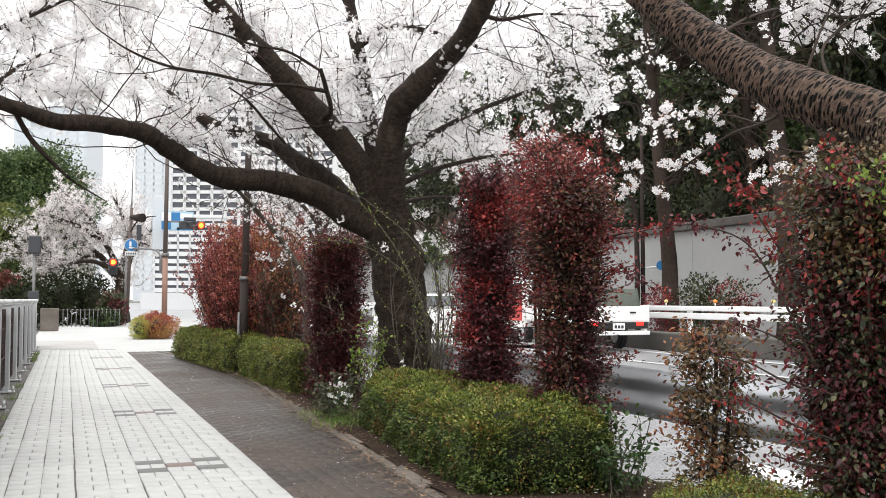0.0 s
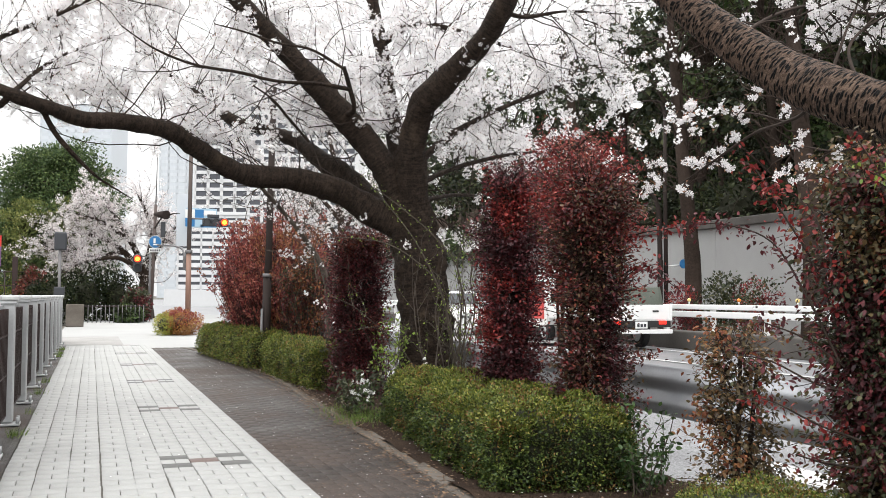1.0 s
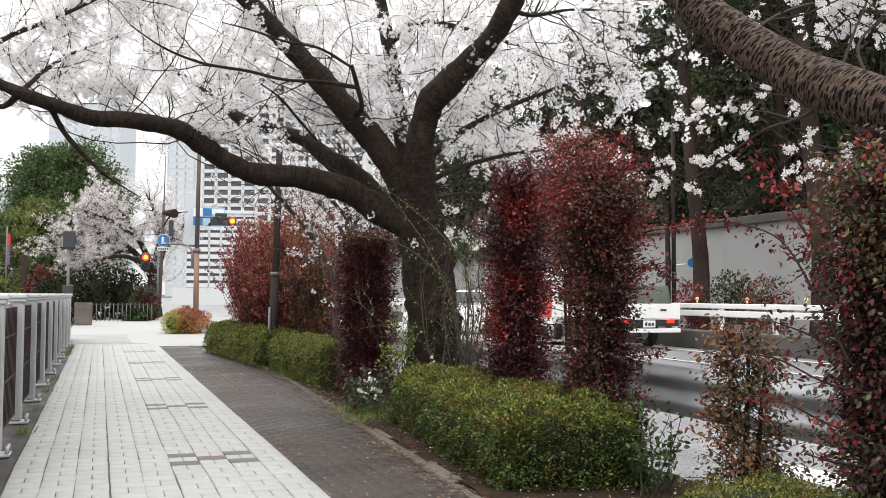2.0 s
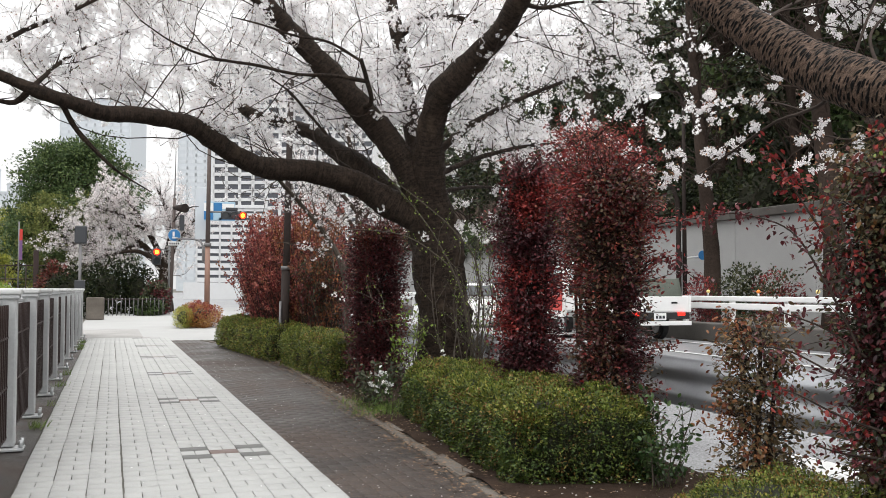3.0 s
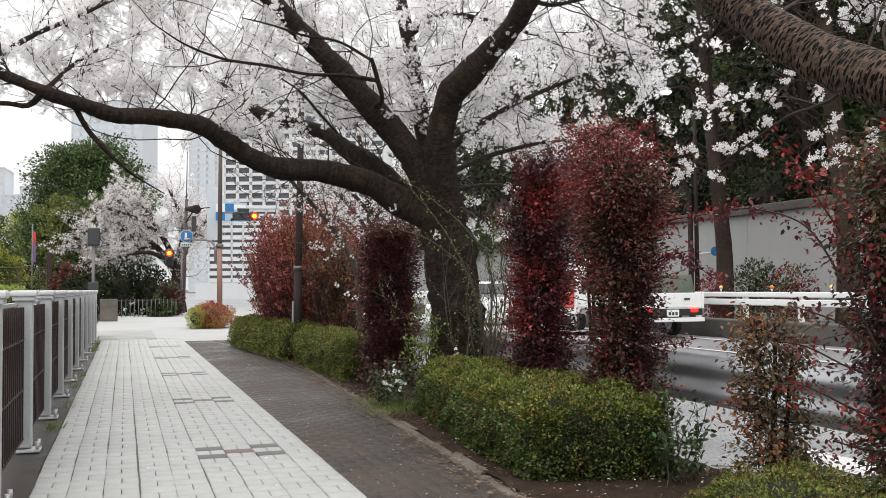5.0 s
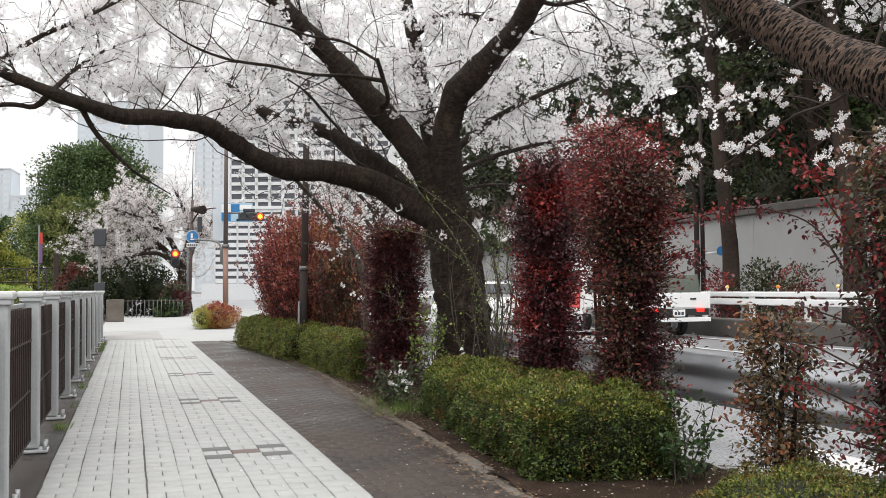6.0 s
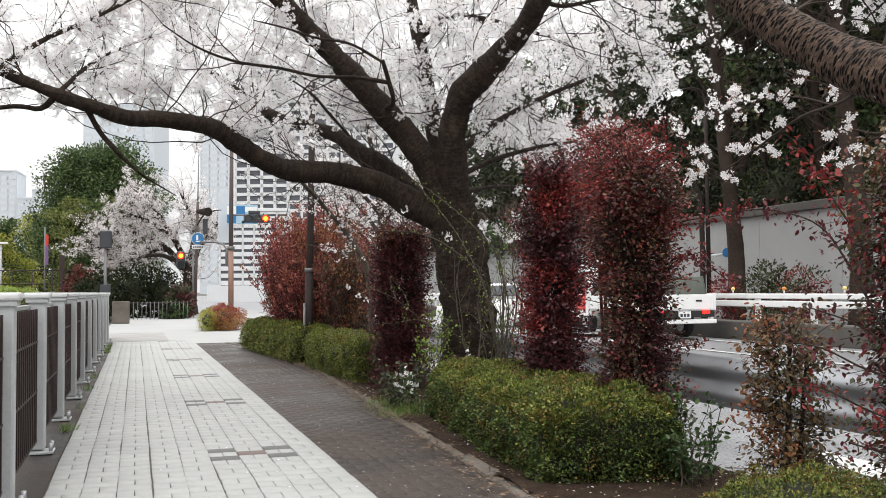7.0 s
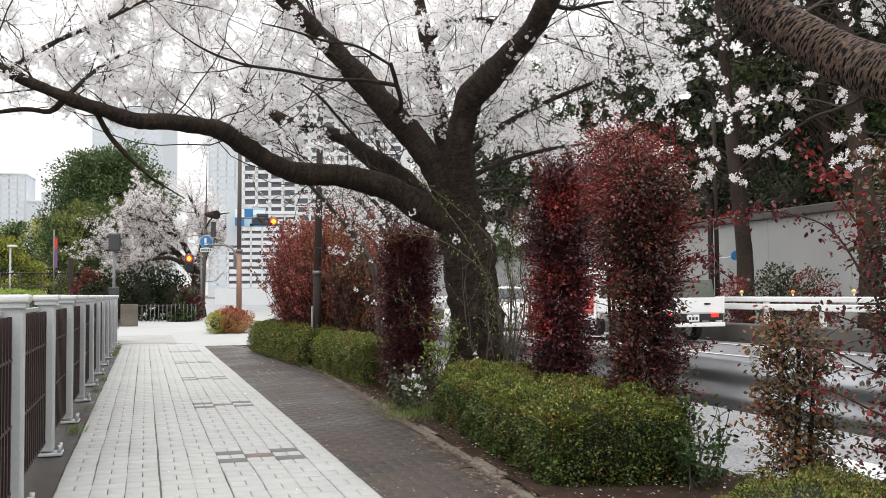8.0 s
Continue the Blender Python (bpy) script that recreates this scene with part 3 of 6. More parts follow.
# ---- the fence along the path ----
def fence():
    f = thing("fence", "waist-high fence of grey steel posts with dark barred panels", "fence", kind="structure")
    for k in range(-4, 16):
        y = 7.56 - 1.875 * 3 + 1.875 * k
        if y > 25.4:
            break
        p = part("post", box((0.12, 0.11, 1.06), (-0.70, y, 0.56), 0.014), M_POST, f)
        part("cap", box((0.18, 0.18, 0.045), (-0.70, y, 1.125), 0.015), M_CAP, p, "pale flat cap")
        part("cap_edge", box((0.15, 0.15, 0.03), (-0.70, y, 1.088), 0.006), M_POST, p)
        part("foot_plate", box((0.16, 0.20, 0.018), (-0.66, y, 0.012), 0.004), M_POST, p)
        for dy in (-0.065, 0.065):
            part("bolt", rod((-0.60, y + dy, 0.02), (-0.60, y + dy, 0.075), 0.015, sides=6), M_GALV, p)
        # the barred panel behind
        y0, y1 = y + 0.065, y + 1.81
        for z in (0.10, 0.45, 0.80):
            part("panel_rail", box((0.03, y1 - y0, 0.02), (-0.705, (y0 + y1) / 2, z), 0.006), M_BROWN, f)
        part("panel_sheet", box((0.006, y1 - y0 - 0.02, 0.90), (-0.74, (y0 + y1) / 2, 0.57)), M_BROWN, f, "dark backing mesh")
        for i in range(15):
            yy = y0 + 0.06 + (y1 - y0 - 0.12) * i / 14
            part("bar", box((0.022, 0.028, 0.94), (-0.70, yy, 0.56)), M_BROWN, f)
    part("top_rail", box((0.03, 31.0, 0.03), (-0.755, 9.9, 1.045), 0.004), M_POST, f)
    return f


fence()
slab("trench_side", -1.9, -1.3, -8, 25.5, -0.15, 0.04, M_CONC_DARK, "dark concrete strip behind the fence")


# ---- the large cherry tree ----
def limb(parent, points, name="limb", sides=28, lump=0.20, mat=None, step=0.045):
    """points: rows of place and radius."""
    t = Tubes()
    path = smooth_path([(*p, r) for p, r in points], step)
    t.add(path, sides, lump)
    put(name, t.mesh(name), mat or M_BARK, parent)
    return path


def sprouts(tubes, path, count, length, r0, up=0.25, lo=0.1, hi=1.0, side=None, keep=None):
    """Crooked branchlets that leave a limb; returns their paths."""
    out = []
    for _ in range(count):
        i = int(len(path) * rng.uniform(lo, hi)) % len(path)
        along = unit(path[min(i + 1, len(path) - 1), :3] - path[max(i - 1, 0), :3])
        d = unit(along * 0.7 + random_dirs(1, up)[0] + (np.array(side) if side is not None else 0))
        p = wander(path[i, :3], d, length * rng.uniform(0.5, 1.2), min(r0, path[i, 3] * 0.6), 0.003, 8, 0.22, 0.03)
        if keep and not keep(p[-1]):
            continue
        tubes.add(p, 6)
        out.append(p)
    return out


def flower_points(tubes, paths, per, length, spacing, keep):
    """Fine twigs along the branchlets, and the places of the flower clusters on them."""
    pts = []
    for p in paths:
        for _ in range(per):
            i = rng.integers(1, len(p))
            d = unit(unit(p[i, :3] - p[i - 1, :3]) * 0.5 + random_dirs(1, 0.05)[0])
            q = wander(p[i, :3], d, length * rng.uniform(0.4, 1.2), 0.0030, 0.0014, 5, 0.25, 0.0)
            if not keep(q[-1]):
                continue
            tubes.add(q, 4)
            n = max(2, int(length / spacing))
            for t in rng.uniform(0.15, 1.0, n):
                k = min(int(t * 5), 4)
                pts.append(q[k, :3] + (q[k + 1, :3] - q[k, :3]) * (t * 5 - k))
        for t in rng.uniform(0.3, 1.0, 4):
            k = min(int(t * (len(p) - 1)), len(p) - 2)
            pts.append(p[k, :3])
    pts = np.array(pts)
    pts = pts + rng.normal(size=pts.shape) * 0.02
    return np.array([q for q in pts if keep(q)])


cherry = thing("cherry_tree", "old cherry tree in full white blossom on a dark gnarled trunk", "tree", (0, 0, 0))
trunk_path = limb(cherry, [((3.283, 9.631, 0.124), 0.36), ((3.289, 9.614, 0.388), 0.30), ((3.27, 9.598, 0.798), 0.27), ((3.217, 9.59, 1.326), 0.27), ((3.149, 9.593, 1.736), 0.265), ((3.094, 9.598, 2.029), 0.235), ((3.067, 9.594, 2.293), 0.17), ((3.043, 9.483, 2.514), 0.10)], "trunk", 56, 0.18)
limb_a = limb(cherry, [((3.194, 9.595, 1.384), 0.12), ((3.12, 9.601, 1.795), 0.176), ((2.705, 9.641, 2.02), 0.15), ((2.353, 9.66, 2.213), 0.132), ((1.882, 9.621, 2.321), 0.11), ((1.43, 9.58, 2.33), 0.106), ((1.033, 9.405, 2.458), 0.0924), ((0.681, 9.208, 2.648), 0.088), ((0.307, 9.029, 2.687), 0.0774), ((-0.109, 8.869, 2.668), 0.066), ((-0.372, 8.752, 2.725), 0.0598), ((-0.665, 8.647, 2.801), 0.0528), ((-1.111, 8.595, 2.982), 0.0396), ((-1.577, 8.543, 3.283), 0.0264)])
limb_b = limb(cherry, [((3.165, 9.546, 1.5), 0.12), ((3.03, 9.513, 2.079), 0.176), ((2.819, 9.522, 2.42), 0.147), ((2.502, 9.567, 2.845), 0.134), ((2.205, 9.558, 3.141), 0.126), ((1.86, 9.564, 3.515), 0.0966), ((1.575, 9.552, 3.769), 0.0966), ((1.269, 9.546, 4.073), 0.0882), ((0.855, 9.468, 4.497), 0.0672), ((0.431, 9.389, 5.006), 0.0336)])
limb_c = limb(cherry, [((3.165, 9.546, 1.5), 0.13), ((3.085, 9.495, 2.02), 0.189), ((3.02, 9.391, 2.414), 0.172), ((3.009, 9.268, 2.771), 0.142), ((3.087, 9.058, 3.11), 0.138), ((3.291, 8.804, 3.356), 0.125), ((3.469, 8.507, 3.606), 0.103), ((3.561, 8.242, 3.87), 0.103), ((3.684, 8.064, 4.285), 0.086), ((3.805, 7.77, 4.879), 0.043)])
limb_d = limb(cherry, [((3.019, 9.717, 2.334), 0.108), ((3.055, 10, 2.795), 0.09), ((3.061, 10.286, 3.407), 0.0855), ((3.012, 10.486, 4.023), 0.0765), ((2.973, 10.687, 4.531), 0.072), ((2.903, 10.889, 5.253), 0.045)])
limb_e = limb(cherry, [((2.899, 9.89, 1.987), 0.128), ((2.635, 10.184, 2.399), 0.111), ((2.362, 10.491, 2.64), 0.102), ((2.077, 10.801, 2.921), 0.0765), ((1.842, 11.099, 3.051), 0.0638), ((1.475, 11.447, 3.216), 0.068), ((1.035, 11.915, 3.641), 0.0425), ((0.476, 12.529, 4.215), 0.017)])
limb_f = limb(cherry, [((3.059, 10.466, 4.055), 0.06), ((3.294, 10.365, 4.228), 0.052), ((3.527, 10.064, 4.159), 0.036), ((3.809, 9.749, 4.011), 0.024), ((4.15, 9.307, 3.781), 0.012)], sides=10)
limb_g = limb(cherry, [((3.107, 9.567, 2.498), 0.048), ((3.713, 9.844, 2.965), 0.036), ((4.385, 9.994, 3.321), 0.027), ((5.157, 10.105, 3.664), 0.018), ((5.97, 10.193, 4.164), 0.0072)], sides=10)
limb_h = limb(cherry, [((3.601, 8.335, 3.847), 0.03), ((3.925, 8.53, 3.88), 0.02), ((4.42, 8.653, 4.023), 0.014), ((5.154, 8.794, 4.11), 0.006)], sides=8)
limb_j = limb(cherry, [((3.196, 9.649, 2.334), 0.036), ((3.791, 10.049, 2.592), 0.027), ((4.454, 10.318, 2.79), 0.021), ((5.162, 10.574, 2.931), 0.012), ((5.797, 10.746, 3.133), 0.006)], sides=8)
limb_k = limb(cherry, [((3.227, 9.647, 2.156), 0.03), ((3.807, 10.274, 2.299), 0.021), ((4.468, 10.872, 2.383), 0.015), ((5.097, 11.266, 2.517), 0.0072)], sides=8)
limb_i = limb(cherry, [((2.338, 9.622, 2.989), 0.03), ((2.396, 9.278, 2.989), 0.027), ((2.331, 9.184, 3.19), 0.024), ((2.247, 9.099, 3.376), 0.021)], sides=10)
twig_1 = limb(cherry, [((2.331, 9.185, 3.179), 0.022), ((1.967, 9.004, 3.169), 0.018), ((1.583, 8.94, 3.146), 0.016), ((1.212, 8.866, 3.183), 0.015), ((0.81, 8.805, 3.207), 0.013), ((0.47, 8.717, 3.295), 0.01), ((0.189, 8.604, 3.435), 0.006)], sides=8)
twig_2 = limb(cherry, [((2.242, 9.102, 3.36), 0.016), ((1.912, 9.008, 3.489), 0.014), ((1.576, 8.922, 3.501), 0.012), ((1.267, 8.93, 3.578), 0.01), ((0.989, 8.928, 3.627), 0.006)], sides=8)
twig_3 = limb(cherry, [((-0.424, 8.774, 2.701), 0.026), ((-0.328, 8.854, 2.53), 0.022), ((-0.171, 8.91, 2.354), 0.018), ((0.013, 8.956, 2.184), 0.012), ((0.176, 9.005, 2.087), 0.008), ((0.32, 9.061, 2.008), 0.004)], sides=8)
twig_4 = limb(cherry, [((1.986, 9.454, 2.682), 0.014), ((1.762, 9.315, 2.869), 0.014), ((1.571, 9.166, 3.019), 0.012), ((1.379, 9.126, 3.131), 0.008)], sides=8)
twig_5 = limb(cherry, [((-0.665, 8.647, 2.801), 0.03), ((-0.791, 8.702, 2.686), 0.025), ((-0.993, 8.672, 2.689), 0.02), ((-1.338, 8.595, 2.606), 0.01)], sides=8)

twig_6 = limb(cherry, [((-1.111, 8.595, 2.982), 0.03), ((-0.788, 8.986, 3.339), 0.022), ((-0.364, 9.235, 3.646), 0.016), ((0.151, 9.444, 4.023), 0.008)], sides=8)
twig_7 = limb(cherry, [((-0.665, 8.647, 2.801), 0.022), ((-0.433, 8.968, 3.125), 0.016), ((-0.197, 9.294, 3.362), 0.012), ((0.111, 9.486, 3.553), 0.006)], sides=8)


def in_crown(p):
    """Blossom hangs above the low limb, and lower on the road side."""
    x, y, z = p[:3]
    low = 2.72 - 0.2 * max(0.0, x - 0.3) if x < 2.6 else 2.56 - 0.05 * (x - 2.6) if x < 3.0 else 2.1
    behind = 8.85 + 0.33 * x if x < 2.2 else max(8.3, 9.58 - 1.0 * (x - 2.2))
    if 1.7 < x < 2.9 and y < 11.0:
        low = max(low, 2.86)
    gap = noise.noise(Vector((x * 1.5, y * 1.2, z * 1.7))) + 0.5 * noise.noise(Vector((x * 4, y * 4, z * 4)))
    if gap < (0.06 if z < 2.6 else -0.26 if x > 3.2 else -0.48):
        return False
    return z > max(low, 1.55) and z < 6.6 and (y > behind or z > 4.6)


fine = Tubes()
branchlets = []
for path, n, size in ((limb_a, 110, 1.5), (limb_b, 90, 1.7), (limb_c, 50, 1.6), (limb_d, 28, 1.7), (limb_e, 40, 1.7), (limb_f, 26, 1.2), (limb_g, 34, 1.4), (limb_h, 40, 1.3), (limb_j, 30, 1.2), (limb_k, 14, 1.0), (twig_1, 18, 0.9), (twig_2, 12, 0.8), (twig_6, 20, 1.1), (twig_7, 12, 1.0)):
    branchlets += sprouts(fine, path, n, size, 0.0068, 0.22, 0.15, side=(0, 0.3, 0), keep=in_crown)
flowers_at = flower_points(fine, branchlets, 8, 0.42, 0.10, in_crown)
put("twig_work", fine.mesh("twig_work"), M_TWIG, cherry, "thin dark twigs", "stuff")
put("blossom", blossom_mesh("blossom", flowers_at, 9, 0.055, 0.038), M_PETAL, cherry, "dense white blossom clusters", "stuff")
put("bud_work", bud_mesh("bud_work", flowers_at, 0.018, 2), M_CALYX, cherry, "brownish buds among the blossom", "stuff")

# low blossom on drooping twigs behind the trunk
droop = [limb(cherry, [((3.191, 9.753, 2.237), 0.014), ((3.491, 9.981, 2.051), 0.010), ((3.725, 10.122, 1.941), 0.007), ((4.052, 10.239, 1.698), 0.003)], "twig", 6, 0, M_TWIG),
         limb(cherry, [((4.433, 10.293, 2.519), 0.012), ((4.21, 10.273, 2.186), 0.008), ((3.99, 10.25, 1.891), 0.006), ((3.743, 10.236, 1.601), 0.003)], "twig", 6, 0, M_TWIG)]
low_flowers = np.array([(3.654, 10.033, 2.077), (3.52, 9.971, 2.082), (3.63, 10.157, 1.836), (3.666, 10.147, 1.804), (3.833, 10.196, 1.872), (3.845, 10.196, 1.777), (3.966, 10.264, 1.763), (4.009, 10.253, 1.705), (4.051, 10.233, 1.858), (4.113, 10.217, 1.762), (4.223, 10.273, 2.089), (4.242, 10.275, 1.915), (4.051, 10.228, 1.973), (4.08, 10.205, 2.273), (3.478, 9.969, 2.421)])
low_flowers = np.repeat(low_flowers, 3, axis=0) + rng.normal(size=(len(low_flowers) * 3, 3)) * 0.03
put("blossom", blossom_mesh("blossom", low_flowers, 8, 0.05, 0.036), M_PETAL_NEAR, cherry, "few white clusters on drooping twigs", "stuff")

# a slender tree leaning under the low limb, and a cherry further along the strip
lt = thing("leaning_tree", "slender leaning brown cherry tree with sparse blossom", "tree", (0, 0, 0))
lean_path = limb(lt, [((2.96, 12.6, -0.05), 0.055), ((2.931, 12.6, 0.936), 0.034), ((2.919, 12.7, 1.387), 0.042), ((2.811, 12.8, 1.693), 0.038), ((2.64, 12.9, 1.964), 0.034), ((2.369, 12.8, 2.257), 0.029), ((2.057, 12.6, 2.53), 0.023), ((1.822, 12.4, 2.713), 0.016)], "trunk", 14, 0.25, M_TWIG_GREY)
lean_fine = Tubes()
lean_shoots = sprouts(lean_fine, lean_path, 46, 0.8, 0.007, 0.25, 0.35)
lean_at = flower_points(lean_fine, lean_shoots, 3, 0.25, 0.16, lambda p: p[2] > 1.5)
put("twig_work", lean_fine.mesh("twig_work"), M_TWIG_GREY, lt, kind="stuff")
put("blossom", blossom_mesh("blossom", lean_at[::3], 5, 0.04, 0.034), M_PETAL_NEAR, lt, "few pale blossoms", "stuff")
mc = thing("cherry_tree", "cherry tree further along the strip, thinly in bloom", "tree", (0, 0, 0))
mid_path = limb(mc, [((6.17, 25, -0.1), 0.17), ((6.17, 25, 1.2), 0.14), ((6.19, 25, 2.6), 0.12), ((6.05, 25.1, 4.2), 0.08), ((5.8, 25.2, 5.8), 0.03)], "trunk", 14, 0.15, M_TRUNK_FAR)
mid_arms = [limb(mc, [((6.18, 25, 1.9 + 0.3 * k), 0.06), ((6.18 + 0.6 * dx, 25 + 0.3 * dy, 2.6 + 0.3 * k), 0.045), ((6.18 + 1.5 * dx, 25 + 0.8 * dy, 3.3 + 0.3 * k), 0.02)], "limb", 9, 0.1, M_TRUNK_FAR) for k, (dx, dy) in enumerate(((-1, -0.6), (1, -0.4), (-0.7, 0.8), (0.8, 0.7), (-1.1, 0.1)))]
mid_fine = Tubes()
mid_shoots = []
for p in [mid_path] + mid_arms:
    mid_shoots += sprouts(mid_fine, p, 30, 1.5, 0.012, 0.25, 0.3)
mid_at = flower_points(mid_fine, mid_shoots, 6, 0.4, 0.14, lambda p: p[2] > 2.0)
put("twig_work", mid_fine.mesh("twig_work"), M_TWIG_GREY, mc, kind="stuff")
put("blossom", blossom_mesh("blossom", mid_at, 4, 0.06, 0.045), M_PETAL_PINK, mc, "thin pale pink blossom", "stuff")

# ---- the nearer cherry tree, whose limb reaches over the road side ----
near_cherry = thing("cherry_tree", "cherry tree with a thick pale-speckled limb and sparse blossom", "tree", (0, 0, 0))
near_limb = limb(near_cherry, [((3.15, 2.05, -0.05), 0.26), ((3.12, 2.05, 0.5), 0.21), ((3.1, 2.1, 1.1), 0.19), ((3.1, 2.2, 1.5), 0.17), ((3.248, 2.744, 1.630), 0.135), ((3.21, 3.12, 1.893), 0.119), ((3.125, 3.413, 2.035), 0.122), ((3.053, 3.7, 2.200), 0.114), ((2.936, 3.949, 2.405), 0.104), ((2.823, 4.142, 2.607), 0.092), ((2.711, 4.333, 2.837), 0.083), ((2.553, 4.587, 3.242), 0.06), ((2.322, 4.959, 3.946), 0.015)], "limb", 40, 0.07, M_BARK_NEAR, 0.03)
spray = [limb(near_cherry, [((3.11, 3.576, 2.09), 0.014), ((3.254, 3.845, 2.055), 0.010), ((3.362, 4.125, 2.062), 0.009), ((3.414, 4.427, 2.059), 0.008), ((3.346, 4.674, 1.946), 0.007), ((3.311, 4.908, 1.857), 0.005), ((3.225, 5.052, 1.783), 0.003)], "twig", 7, 0, M_TWIG),
         limb(near_cherry, [((3.376, 4.119, 2.068), 0.006), ((3.412, 4.422, 2.169), 0.005), ((3.416, 4.739, 2.225), 0.004), ((3.41, 4.958, 2.194), 0.003), ((3.305, 5.106, 2.188), 0.002)], "twig", 6, 0, M_TWIG),
         limb(near_cherry, [((3.207, 3.333, 1.936), 0.010), ((3.359, 3.6, 1.866), 0.008), ((3.375, 3.808, 1.874), 0.006), ((3.379, 4.018, 1.928), 0.005), ((3.346, 4.245, 1.95), 0.003)], "twig", 6, 0, M_TWIG),
         limb(near_cherry, [((3.134, 3.352, 2.098), 0.010), ((3.241, 3.515, 2.299), 0.007), ((3.398, 3.554, 2.432), 0.006), ((3.648, 3.557, 2.555), 0.004)], "twig", 7, 0, M_TWIG),
         limb(near_cherry, [((3.181, 3.542, 2.221), 0.008), ((3.299, 3.594, 2.405), 0.006), ((3.419, 3.645, 2.569), 0.005), ((3.514, 3.703, 2.794), 0.005)], "twig", 7, 0, M_TWIG),
         limb(near_cherry, [((2.948, 3.942, 2.432), 0.010), ((3.258, 4.028, 2.601), 0.009), ((3.585, 4.11, 2.704), 0.008), ((3.942, 4.08, 2.688), 0.006), ((4.308, 4.041, 2.78), 0.004)], "twig", 7, 0, M_TWIG)]
near_flowers = np.array([(3.305, 5.105, 2.202), (3.333, 4.987, 2.205), (3.393, 4.961, 2.253), (3.369, 4.967, 2.314), (3.358, 4.872, 2.16), (3.411, 4.742, 2.209), (3.402, 4.637, 2.223), (3.41, 4.529, 2.188), (3.412, 4.207, 2.161), (3.262, 4.154, 2.23), (3.395, 4.543, 2.037), (3.152, 5.072, 1.938), (3.206, 5.05, 1.951), (3.186, 5.064, 1.835), (3.155, 5.078, 1.807), (3.319, 4.9, 1.931), (3.36, 4.777, 1.927), (3.336, 4.676, 1.979), (3.407, 4.651, 1.946), (3.328, 4.906, 1.773), (3.299, 4.052, 1.876), (3.287, 4.061, 1.794), (3.384, 4.014, 1.963), (3.356, 3.71, 1.832), (3.32, 3.73, 1.728), (3.382, 4.023, 1.817), (3.38, 3.917, 1.818)])
near_flowers = np.repeat(near_flowers, 3, axis=0) + rng.normal(size=(len(near_flowers) * 3, 3)) * 0.026
near_fine = Tubes()
upper = sprouts(near_fine, spray[5], 26, 0.7, 0.008, 0.1) + sprouts(near_fine, spray[4], 10, 0.5, 0.007, 0.1, 0.5) + sprouts(near_fine, spray[3], 10, 0.5, 0.007, 0.1, 0.5) + sprouts(near_fine, near_limb, 14, 0.7, 0.008, 0.3, 0.82)
more = flower_points(near_fine, upper, 4, 0.22, 0.08, lambda p: p[2] > 2.55)
put("twig_work", near_fine.mesh("twig_work"), M_TWIG, near_cherry, kind="stuff")
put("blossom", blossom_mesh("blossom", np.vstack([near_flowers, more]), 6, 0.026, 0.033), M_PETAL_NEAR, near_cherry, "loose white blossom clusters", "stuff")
put("bud_work", bud_mesh("bud_work", near_flowers), M_CALYX, near_cherry, "brownish buds among the blossom", "stuff")


